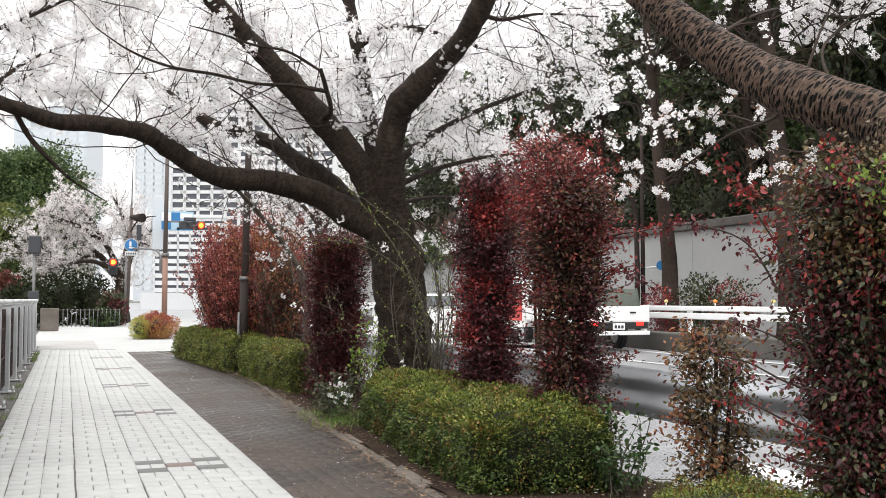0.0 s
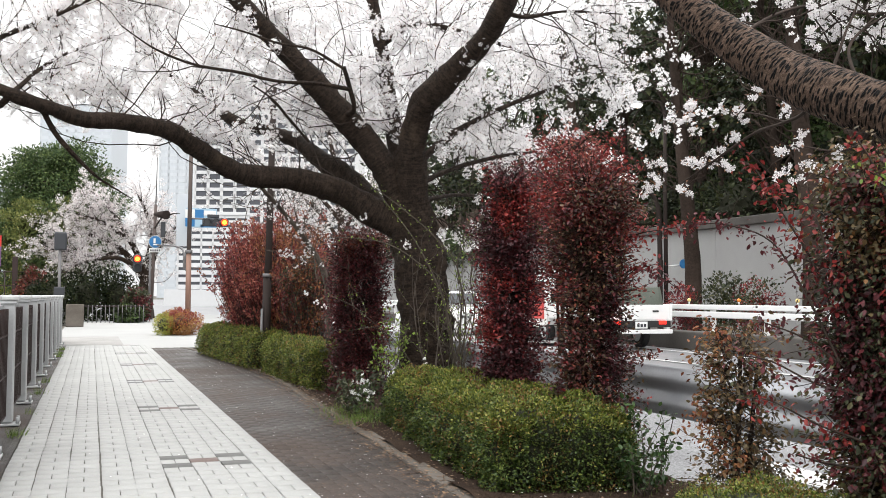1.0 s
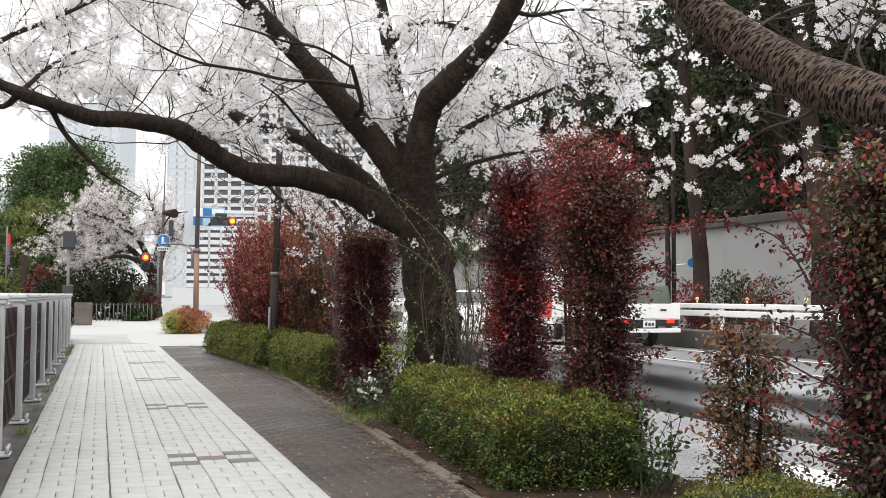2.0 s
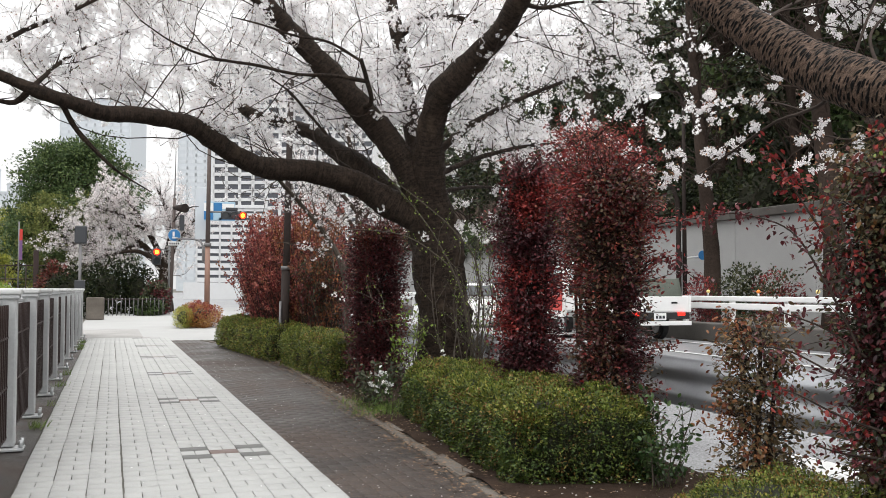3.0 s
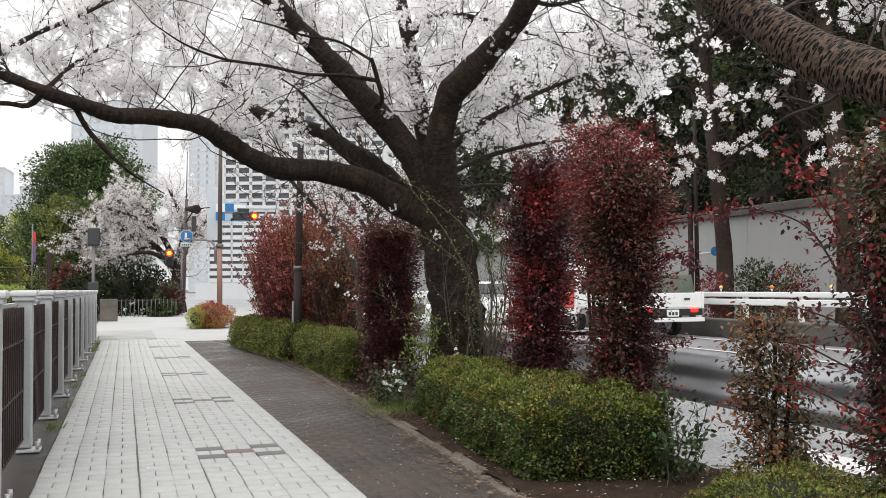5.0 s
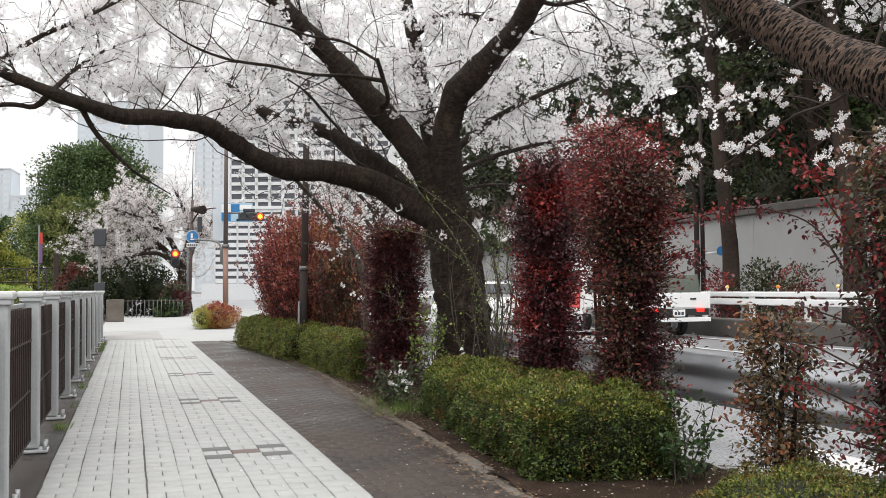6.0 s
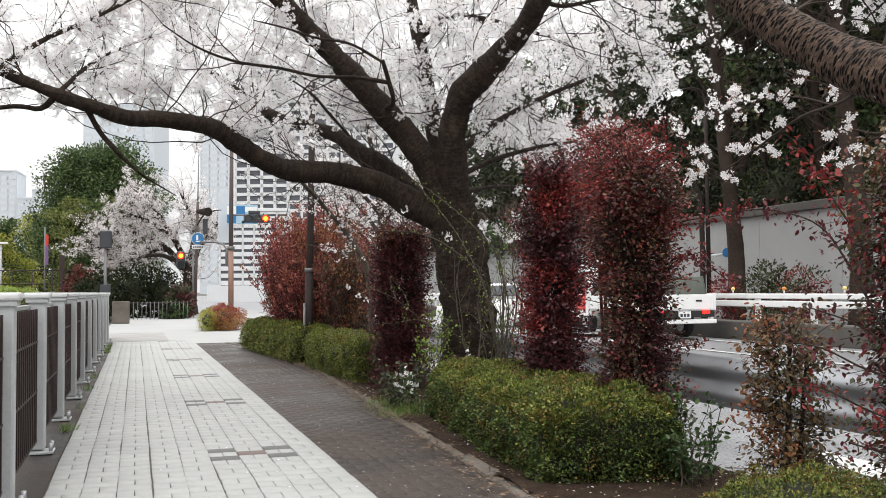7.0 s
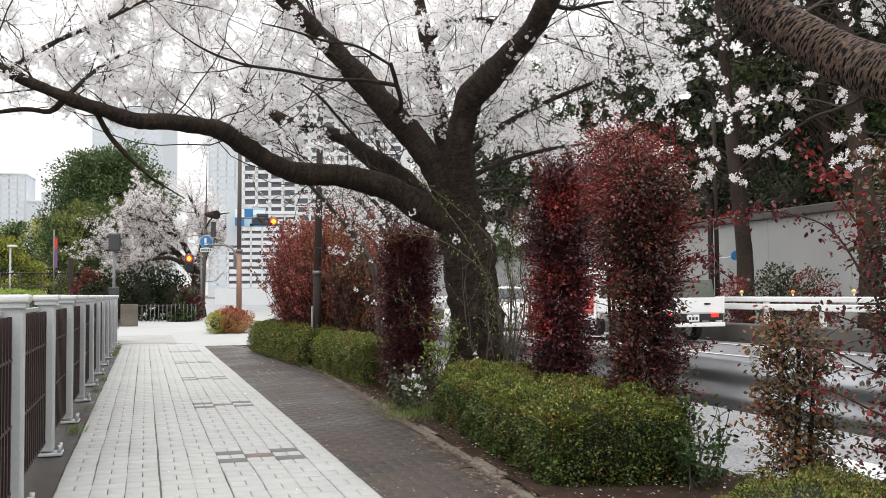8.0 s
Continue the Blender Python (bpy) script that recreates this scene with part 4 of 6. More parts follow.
# ---- hedges ----
def hedge(x0, x1, y0, y1, h, mats, count, leaf=0.022, label="low clipped green hedge with yellowish new tips", name="hedge", turn=0.0, rise=0.0, category="hedge", rust=0.0):
    """A clipped block with rounded shoulders: core coloured as inner shade, leaves all over, lighter tips on top."""
    cx, cy = (x0 + x1) / 2, (y0 + y1) / 2
    t = thing(name, label, category, (cx, cy, 0), turn=turn)
    a, b = (x1 - x0) / 2, (y1 - y0) / 2
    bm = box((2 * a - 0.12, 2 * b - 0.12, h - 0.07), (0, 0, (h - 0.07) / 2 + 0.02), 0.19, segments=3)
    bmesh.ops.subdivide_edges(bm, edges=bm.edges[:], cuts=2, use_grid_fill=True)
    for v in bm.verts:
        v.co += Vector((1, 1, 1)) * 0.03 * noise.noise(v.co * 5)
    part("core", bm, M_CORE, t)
    # points on a rounded block
    areas = np.array([4 * a * b, 2 * a * h, 2 * a * h, 2 * b * h, 2 * b * h])
    face = rng.choice(5, count, p=areas / areas.sum())
    u, w = rng.uniform(-1, 1, count), rng.uniform(-1, 1, count)
    zz = rng.uniform(0.03, 1, count)
    p = np.zeros((count, 3))
    nrm = np.zeros((count, 3))
    for k, (fx, fy, fz, n) in enumerate(((u * a, w * b, np.full(count, h), (0, 0, 1)), (u * a, np.full(count, -b), zz * h, (0, -1, 0)), (u * a, np.full(count, b), zz * h, (0, 1, 0)), (np.full(count, -a), w * b, zz * h, (-1, 0, 0)), (np.full(count, a), w * b, zz * h, (1, 0, 0)))):
        m = face == k
        p[m] = np.stack([fx, fy, fz], axis=1)[m]
        nrm[m] = n
    # round the shoulders
    rad = 0.24
    lim = np.array([a, b, h]) - rad
    inner = np.clip(p, -np.array([lim[0], lim[1], 10]), np.array([lim[0], lim[1], lim[2]]))
    d = p - inner
    dist = np.linalg.norm(d, axis=1, keepdims=True)
    out = np.where(dist > 1e-6, d / (dist + 1e-9), nrm)
    p = inner + out * np.minimum(dist, rad)
    lump = np.array([0.04 * noise.noise(Vector(q) * 2.6) + 0.07 * noise.noise(Vector(q) * 9) for q in p])
    p = p + out * (lump[:, None] - rng.uniform(0, 0.05, (count, 1)))
    p[:, 2] += rise * p[:, 1]
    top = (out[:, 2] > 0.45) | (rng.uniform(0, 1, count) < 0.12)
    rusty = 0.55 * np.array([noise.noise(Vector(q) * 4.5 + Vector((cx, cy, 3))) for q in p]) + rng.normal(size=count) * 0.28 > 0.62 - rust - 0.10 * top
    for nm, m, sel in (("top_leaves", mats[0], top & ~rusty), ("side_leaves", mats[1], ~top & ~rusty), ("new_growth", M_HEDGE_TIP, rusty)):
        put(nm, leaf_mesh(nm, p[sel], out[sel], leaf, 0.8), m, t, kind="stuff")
    return t


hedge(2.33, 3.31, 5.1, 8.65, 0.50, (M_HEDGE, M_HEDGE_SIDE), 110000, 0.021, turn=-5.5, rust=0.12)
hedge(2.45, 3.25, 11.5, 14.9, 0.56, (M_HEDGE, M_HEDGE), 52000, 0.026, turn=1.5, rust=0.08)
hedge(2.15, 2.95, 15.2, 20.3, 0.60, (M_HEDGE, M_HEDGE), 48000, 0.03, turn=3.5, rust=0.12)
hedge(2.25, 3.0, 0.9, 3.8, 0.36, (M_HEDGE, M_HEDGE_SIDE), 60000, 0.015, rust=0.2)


# ---- red-leaved pillar shrubs on posts ----
def pillar_shrub(x, y, height, radius, mats, count, leaf, label, stems=4, twiggy=0.25, shape=None, name="shrub", base=0.0, fine=False, droop=0.2, twig_r=0.005, stem_r=0.020):
    """Stems and side twigs, with leaves of several tints grouped along them."""
    t = thing(name, label, "shrub", (x, y, 0))
    tubes = Tubes()
    shape = shape or (lambda k: 1.0)
    sites, outs = [], []
    for s in range(stems):
        a = 2 * math.pi * s / stems + rng.uniform(-0.4, 0.4)
        p = wander((0.12 * radius * math.cos(a), 0.12 * radius * math.sin(a), -0.03), (0.08 * math.cos(a), 0.08 * math.sin(a), 1), height * rng.uniform(0.85, 1.02), stem_r, 0.006, 12, 0.035, 0.10)
        tubes.add(p, 7)
    twigs = max(30, int(count / 22))
    for _ in range(twigs):
        z = height * (base + (1 - base) * rng.uniform(0, 1) ** 0.9)
        a = rng.uniform(0, 2 * math.pi)
        reach = radius * shape(z / height) * rng.uniform(0.45, 1.0) * (1 + twiggy * max(0.0, rng.normal()))
        start = np.array([0.15 * radius * math.cos(a), 0.15 * radius * math.sin(a), max(0.02, z - 0.25 * reach)])
        d = np.array([math.cos(a), math.sin(a), 0.35])
        q = wander(start, d, reach, twig_r, 0.0015, 5, 0.25, 0.02)
        tubes.add(q, 3)
        n = max(4, int(22 * reach / radius))
        for k in rng.uniform(0.3, 1.0, n):
            i = min(int(k * 5), 4)
            c = q[i, :3] + (q[i + 1, :3] - q[i, :3]) * (k * 5 - i)
            sites.append(c + rng.normal(size=3) * 0.035)
            outs.append((math.cos(a), math.sin(a), 0.2))
    sites, outs = np.array(sites), np.array(outs)
    sites[:, 2] = np.maximum(sites[:, 2], 0.03)
    put("stem_work", tubes.mesh("stem_work"), M_TWIG, t, kind="stuff")
    # tints gather in patches and towards the tips
    pick = np.array([noise.noise(Vector(q) * 3.0 + Vector((x * 3, y, 0))) for q in sites]) + rng.normal(size=len(sites)) * 0.13 + 0.45 * (sites[:, 2] / height - 0.5)
    edges = np.quantile(pick, np.linspace(0, 1, len(mats) + 1))
    for k, m in enumerate(mats):
        sel = (pick >= edges[k]) & (pick <= edges[k + 1])
        if sel.any():
            put("leaves", leaf_mesh("leaves", sites[sel], outs[sel], leaf, 0.75, droop, fine), m, t, kind="stuff")
    return t


pillar_shrub(3.06, 6.97, 2.15, 0.27, (M_WINE_DARK, M_WINE_DARK, M_WINE_DARK, M_WINE, M_RED), 30000, 0.031, "tall wine-red leaved pillar shrub", fine=True, shape=lambda k: 1.0 if k < 0.8 else 0.7)
pillar_shrub(3.13, 5.76, 2.02, 0.33, (M_WINE_DARK, M_BROWN_GREEN, M_BRONZE, M_BROWN_GREEN, M_WINE, M_BRONZE, M_RED), 34000, 0.029, "tall pillar shrub with bronze-green and red leaves", fine=True, twiggy=0.3, shape=lambda k: 0.80 + 0.10 * math.sin(9 * k) if k < 0.68 else 1.0)
pillar_shrub(3.77, 7.3, 2.5, 0.40, (M_RED, M_RED, M_PINK), 9500, 0.032, "loose red-leaved shrub rising behind the pillars", fine=True, twiggy=0.6, base=0.45)
pillar_shrub(2.93, 11, 1.9, 0.40, (M_WINE_DARK, M_WINE, M_WINE, M_BRONZE), 40000, 0.034, "dark wine-red pillar shrub", twiggy=0.08)
pillar_shrub(2.95, 3.98, 0.99, 0.23, (M_BROWN_GREEN, M_GREENISH, M_OLIVE, M_OLIVE, M_BROWN_GREEN, M_OLIVE, M_OLIVE, M_RUST), 7400, 0.028, "thin young shrub with bronze and orange leaves", stems=2, fine=True, twiggy=0.3, shape=lambda k: 1.15 - 0.4 * k, twig_r=0.0028, droop=0.7, stem_r=0.024)
pillar_shrub(3.09, 3.12, 1.72, 0.31, (M_WINE_DARK, M_GREENISH, M_WINE, M_GREENISH, M_WINE, M_GREENISH, M_OLIVE, M_OLIVE), 40000, 0.030, "broad shrub with dark green and wine-red leaves", fine=True, twiggy=0.25, twig_r=0.0035, droop=0.9)


def twig_bush(x, y, rx, ry, height, mats, stems, leaf, label, name="shrub"):
    """Many upright stems that fan out from the ground to a domed, feathery outline, with small leaves along them."""
    t = thing(name, label, "shrub", (x, y, 0))
    tubes = Tubes()
    sites, outs = [], []
    for _ in range(stems):
        a, k = rng.uniform(0, 2 * math.pi), math.sqrt(rng.uniform(0, 1))
        foot = np.array([0.45 * rx * k * math.cos(a), 0.75 * ry * k * math.sin(a), -0.03])
        rise = height * (1.0 - 0.36 * k ** 2.5) * rng.uniform(0.72, 1.04)
        tip = np.array([rx * k * math.cos(a), ry * k * math.sin(a), rise])
        q = wander(foot, tip - foot, np.linalg.norm(tip - foot), 0.009, 0.002, 9, 0.07, 0.05)
        tubes.add(q, 4)
        for _ in range(7):
            i = rng.integers(2, len(q))
            w = wander(q[i, :3], unit(q[i, :3] - q[i - 1, :3]) + random_dirs(1, 0.5)[0] * 0.7, 0.30 * rng.uniform(0.5, 1.2), 0.003, 0.001, 4, 0.15, 0.05)
            tubes.add(w, 3)
            for _ in range(19):
                r = rng.uniform(0.2, 4.0)
                b = min(int(r), 3)
                sites.append(w[b, :3] + (w[b + 1, :3] - w[b, :3]) * (r - b) + rng.normal(size=3) * 0.02)
                outs.append(unit(w[-1, :3] - w[0, :3] + rng.normal(size=3) * 0.1))
    sites, outs = np.array(sites), np.array(outs)
    sites[:, 2] = np.maximum(sites[:, 2], 0.03)
    put("stem_work", tubes.mesh("stem_work"), M_TWIG, t, kind="stuff")
    pick = np.array([noise.noise(Vector(q) * 1.6 + Vector((x, y, 2))) for q in sites]) + rng.normal(size=len(sites)) * 0.16 + 0.25 * (sites[:, 2] / height - 0.5)
    edges = np.quantile(pick, np.linspace(0, 1, len(mats) + 1))
    for k, m in enumerate(mats):
        sel = (pick >= edges[k]) & (pick <= edges[k + 1])
        put("leaves", leaf_mesh("leaves", sites[sel], outs[sel], leaf, 0.6), m, t, kind="stuff")
    return t


def bush(x, y, z, sx, sy, sz, mats, count, leaf, label, name="bush", core=True, category="shrub", depth=0.35, up=0.0):
    """A rounded mass of leaves with an uneven outline."""
    t = thing(name, label, category, (x, y, z))
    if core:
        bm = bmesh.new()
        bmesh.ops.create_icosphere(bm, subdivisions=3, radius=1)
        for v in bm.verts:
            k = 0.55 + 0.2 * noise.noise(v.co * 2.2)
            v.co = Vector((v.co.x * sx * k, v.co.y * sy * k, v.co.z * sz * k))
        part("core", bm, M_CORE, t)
    d = random_dirs(count, up)
    k = np.array([1.0 + 0.28 * noise.noise(Vector(q) * 2.4 + Vector((x, y, 0))) + 0.16 * noise.noise(Vector(q) * 6) for q in d]) * (1 - depth * rng.uniform(0, 1, count) ** 1.5)
    p = d * k[:, None] * np.array([sx, sy, sz])
    pick = np.array([noise.noise(Vector(q) * (2.0 / max(sx, sz))) for q in p]) + rng.normal(size=count) * 0.2 + 0.3 * d[:, 2]
    edges = np.quantile(pick, np.linspace(0, 1, len(mats) + 1))
    for i, m in enumerate(mats):
        sel = (pick >= edges[i]) & (pick <= edges[i + 1])
        put("leaves", leaf_mesh("leaves", p[sel], d[sel], leaf, 0.8), m, t, kind="stuff")
    return t


twig_bush(3.15, 18.0, 1.02, 2.7, 2.6, (M_WINE, M_PINK, M_PINK, M_PINK, M_PINK, M_RUST), 640, 0.050, "rose-red feathery tall bush behind the hedge")
twig_bush(3.2, 15.3, 0.42, 0.9, 1.95, (M_WINE, M_BRONZE, M_GREENISH, M_RUST), 120, 0.046, "rose and bronze leaved bush behind the hedge")


# ---- wooded slope behind the wall ----
def slope_z(x):
    return 3.3 + 0.44 * max(0.0, x - 20.6)


def hillside():
    nx, ny = 30, 60
    xs, ys = np.linspace(20.4, 75, nx + 1), np.linspace(-30, 130, ny + 1)
    gx, gy = np.meshgrid(xs, ys, indexing="ij")
    gz = np.vectorize(slope_z)(gx) + 0.5 * np.sin(gx * 0.7 + gy * 0.3) * (gx > 22)
    i, j = np.meshgrid(np.arange(nx), np.arange(ny), indexing="ij")
    q = (i * (ny + 1) + j).ravel()
    me = mesh_np("slope", np.stack([gx, gy, gz], axis=2).reshape(-1, 3), np.stack([q, q + ny + 1, q + ny + 2, q + 1], axis=1), smooth=True)
    put("slope", me, M_SOIL, None, "dark wooded slope above the wall", "structure")


hillside()


def leafy_tree(x, y, z, height, crown_r, mats, clumps, per, leaf, label, trunk_r=0.22, crown_from=0.35, flat=0.6, bark_mat=None, lean=(0, 0), name="tree", clump_r=0.35):
    """Tapered trunk, limbs to clumps of leaves, gaps between the clumps."""
    t = thing(name, label, "tree", (x, y, z))
    tubes = Tubes()
    top = np.array([lean[0], lean[1], height * 0.85])
    path = smooth_path([(0, 0, -0.15, trunk_r * 1.25), (0.02, 0, height * 0.1, trunk_r), (lean[0] * 0.4, lean[1] * 0.4, height * 0.45, trunk_r * 0.75), (*top, trunk_r * 0.2)], 0.4)
    tubes.add(path, 10, 0.06)
    cents = []
    for _ in range(clumps):
        a = rng.uniform(0, 2 * math.pi)
        k = rng.uniform(0, 1)
        zz = height * (crown_from + (1 - crown_from) * k)
        prof = math.sqrt(max(0.05, 1 - ((k - 0.4) / 0.68) ** 2))
        r = crown_r * prof * math.sqrt(rng.uniform(0.15, 1.0))
        c = np.array([lean[0] * zz / height + r * math.cos(a), lean[1] * zz / height + r * math.sin(a), zz])
        cents.append(c)
        i = min(len(path) - 1, int(len(path) * max(0.15, zz / height - 0.18)))
        mid = (path[i, :3] + c) / 2 + np.array([0, 0, 0.1 * crown_r])
        tubes.add(smooth_path([(*path[i, :3], trunk_r * 0.28), (*mid, trunk_r * 0.16), (*c, 0.012)], 0.5), 5)
    put("trunk", tubes.mesh("trunk"), bark_mat or M_TRUNK_FAR, t)
    cents = np.array(cents)
    n = len(cents) * per
    d = random_dirs(n)
    p = np.repeat(cents, per, axis=0) + d * (rng.uniform(0, 1, (n, 1)) ** 0.5) * crown_r * clump_r * np.array([1, 1, flat]) * np.repeat(rng.uniform(0.6, 1.3, len(cents)), per)[:, None]
    kind = np.repeat(rng.integers(0, len(mats), len(cents)), per)
    for i, m in enumerate(mats):
        sel = kind == i
        if sel.any():
            put("crown", leaf_mesh("crown", p[sel], d[sel], leaf, 0.8), m, t, kind="stuff")
    return t


# evergreen wood on the slope: a row behind the wall, taller ones above
for k, (x, y, h, r) in enumerate(((22.5, 46, 8, 3.2), (23, 39, 9, 3.2), (23.2, 33.5, 10, 3.2), (23, 28.5, 10, 3.0), (22.6, 24, 10, 3.0), (22.8, 19.5, 10, 3.0), (23, 15, 10, 3.0), (29, 50, 11, 4.0), (29, 43, 12, 4.2), (29, 36, 13, 4.2), (29, 30, 14, 4.2), (29, 24, 14, 4.2), (29, 18, 14, 4.2), (37, 44, 14, 5), (37, 34, 15, 5), (37, 25, 15, 5), (22.5, 54, 9, 3.2), (23, 62, 9, 3.4), (23, 71, 10, 3.6), (24, 82, 10, 4), (29, 58, 11, 4.2), (29, 67, 12, 4.4), (30, 78, 12, 4.6), (31, 90, 12, 5), (37, 54, 13, 5), (38, 66, 14, 5), (45, 20, 16, 6), (45, 31, 17, 6), (45, 42, 16, 6), (46, 54, 15, 6))):
    leafy_tree(x, y, slope_z(x) - 0.3, h, r, (M_FOREST, M_FOREST, M_EVERGREEN) if k % 3 == 0 else (M_FOREST,), 36, 150, 0.29, "dark evergreen tree in the wood on the slope", 0.2, 0.30, lean=(rng.uniform(-1, 1), rng.uniform(-1.2, 1.2)), name="forest_tree")
for k in range(40):
    y = 12 + 1.9 * k
    bush(21.8 + 0.6 * (k % 3), y, 4.4, 1.2, 1.4, 1.3, (M_FOREST,), 900, 0.20, "dark evergreen undergrowth along the wall", core=True)


for k in range(46):
    x, y = rng.uniform(23.5, 36), rng.uniform(17, 62)
    bush(x, y, slope_z(x) + 0.5, 1.5, 1.7, 1.2, (M_FOREST,) if k % 4 else (M_FOREST, M_EVERGREEN), 700, 0.24, "dark evergreen undergrowth on the wooded slope", core=True)


# street trees in front of the wall, bare with fine twigs
def bare_tree(x, y, height, r, label, twigs=60):
    t = thing("street_tree", label, "tree", (x, y, 0.03))
    tubes = Tubes()
    path = smooth_path([(0, 0, -0.05, r * 1.2), (0.05, 0, height * 0.2, r), (-0.25, 0.05, height * 0.5, r * 0.85), (-0.6, 0, height * 0.8, r * 0.6), (-0.8, 0, height, r * 0.25)], 0.3)
    tubes.add(path, 14, 0.07)
    put("trunk", tubes.mesh("trunk"), M_TRUNK_FAR, t)
    fine_t = Tubes()
    for p in sprouts(fine_t, path, twigs, 2.6, 0.035, 0.5, 0.38):
        for _ in range(5):
            i = rng.integers(2, len(p))
            fine_t.add(wander(p[i, :3], unit(p[i, :3] - p[i - 1, :3]) + random_dirs(1, 0.4)[0] * 0.8, 0.9, 0.010, 0.004, 4, 0.2, 0.05), 4)
    put("branch_work", fine_t.mesh("branch_work"), M_TRUNK_FAR, t, kind="stuff")
    return t


bare_tree(18.0, 26.5, 11, 0.25, "bare street tree with a brown trunk")
bare_tree(18.0, 20.95, 11, 0.28, "bare street tree with a thick brown trunk")
bare_tree(18.2, 34.0, 11, 0.28, "bare street tree with a slender trunk", 30)
for y in (17.5, 22.8, 31.0):
    ob = bare_tree(22.4, y, 9, 0.12, "slender bare tree at the edge of the wood", 46)
    ob.location.z = slope_z(22.4) - 0.2
for k in range(7):
    bush(20.2, 44 + 2.7 * k, 3.85, 1.0, 1.6, 1.05, (M_FOREST, M_FOREST, M_EVERGREEN), 1500, 0.17, "dark evergreen bush hanging over the wall coping", core=True)
bush(17.0, 23.4, 0.9, 0.7, 0.9, 1.0, (M_FOREST, M_GREENISH), 2600, 0.11, "spiky dark green bush behind the barrier", core=False, depth=0.8)
bush(16.4, 24.6, 0.75, 0.55, 0.6, 0.8, (M_WINE, M_RED), 1500, 0.09, "wine-red bush behind the barrier", core=False, depth=0.8)
bush(16.6, 21.4, 0.85, 0.7, 0.7, 0.9, (M_WINE, M_RED, M_GREENISH), 2200, 0.09, "red and green bush behind the barrier", core=False, depth=0.8)
bush(16.6, 28.3, 0.6, 0.7, 0.9, 0.75, (M_RED, M_BRONZE), 1800, 0.09, "russet bush behind the barrier", core=False, depth=0.8)


# ---- poles, lamps and signals ----
def street_lamp(x, y, head, label):
    t = thing("street_lamp", label, "street lamp", (0, 0, 0))
    part("pole", rod((x, y, 0.0), (x, y, head[2] - 0.2), 0.085, 0.055, 14), M_POLE, t)
    tb = Tubes()
    tb.add(smooth_path([(x, y, head[2] - 0.35, 0.045), (x - 0.15, y + 0.02, head[2] + 0.05, 0.04), (x - 0.5, y + 0.08, head[2] + 0.12, 0.035), (head[0] + 0.2, head[1], head[2] + 0.08, 0.03)], 0.08), 8)
    put("arm", tb.mesh("arm"), M_POLE, t)
    bm = bmesh.new()
    bmesh.ops.create_uvsphere(bm, u_segments=20, v_segments=10, radius=1, matrix=Matrix.Translation(head) @ Matrix.Diagonal((0.25, 0.19, 0.10, 1)))
    hd = part("head", bm, M_POST, t, smooth=True)
    bm = bmesh.new()
    bmesh.ops.create_uvsphere(bm, u_segments=20, v_segments=10, radius=1, matrix=Matrix.Translation((head[0], head[1] - 0.02, head[2] - 0.05)) @ Matrix.Diagonal((0.21, 0.16, 0.10, 1)))
    part("lamp_glass", bm, M_LAMP, hd, "lit milky lamp glass", smooth=True)
    return t


street_lamp(18.74, 29.12, (17.7, 29.28, 7.9), "brown street lamp with one lit oval head")


def signal_head(parent, at, lit, colours=3, vertical=False, facing=(0, -1, 0), scale=1.0):
    """A dark casing with round lamps under small visors."""
    f = Vector(facing).normalized()
    side = (-f).cross(Vector((0, 0, 1))).normalized()
    turn = Matrix(((side.x, -f.x, 0), (side.y, -f.y, 0), (0, 0, 1))).to_4x4()
    m = Matrix.Translation(at) @ turn
    w = 0.40 * scale
    size = (w, 0.16, w * colours) if vertical else (w * colours, 0.16, w)
    bm = box(size, (0, 0, 0), 0.07 * scale)
    bmesh.ops.transform(bm, matrix=m, verts=bm.verts)
    case = part("casing", bm, M_DARKBOX, parent)
    for k in range(colours):
        o = (k - (colours - 1) / 2) * w
        c = (0, -0.085, -o) if vertical else (-o, -0.085, 0)
        bm = disc(c, 0.155 * scale, 0.03)
        bmesh.ops.transform(bm, matrix=m, verts=bm.verts)
        on = lit.get(k)
        part("lamp", bm, on or M_GLASS_DARK, case, "lit lamp" if on else "")
        if on in (M_SIG_AMBER, M_SIG_WALK):
            bm = disc((c[0], c[1] - 0.012, c[2]), 0.095 * scale, 0.03)
            bmesh.ops.transform(bm, matrix=m, verts=bm.verts)
            part("lamp_core", bm, M_SIG_YELLOW, case, "yellow-bright middle of the lamp")
        hood = bmesh.new()
        bmesh.ops.create_cone(hood, cap_ends=False, segments=20, radius1=0.18 * scale, radius2=0.17 * scale, depth=0.2, matrix=Matrix.Translation((c[0], c[1] - 0.1, c[2])) @ Matrix.Rotation(radians(90), 4, "X"))
        bmesh.ops.delete(hood, geom=[v for v in hood.verts if v.co.z < c[2] - 0.08 * scale], context="VERTS")
        bmesh.ops.transform(hood, matrix=m, verts=hood.verts)
        part("visor", hood, M_DARKBOX, case)
    return case


# signal pole at the corner: tan below, dark above
sp = thing("traffic_signal", "horizontal traffic signal lit amber-red on a tan pole", "traffic light", (0, 0, 0))
part("pole_lower", rod((4.21, 46.5, 0), (4.21, 46.5, 3.2), 0.13, 0.12, 16), M_POLE_TAN, sp, "tan painted lower pole")
part("pole_upper", rod((4.21, 46.5, 3.2), (4.25, 46.5, 9.2), 0.105, 0.08, 16), M_POLE_MID, sp)
part("collar", rod((4.21, 46.5, 3.12), (4.21, 46.5, 3.28), 0.17, sides=16), M_POLE_GREY, sp)
part("arm", rod((4.21, 46.5, 4.75), (5.4, 46.4, 4.75), 0.04), M_POLE_GREY, sp)
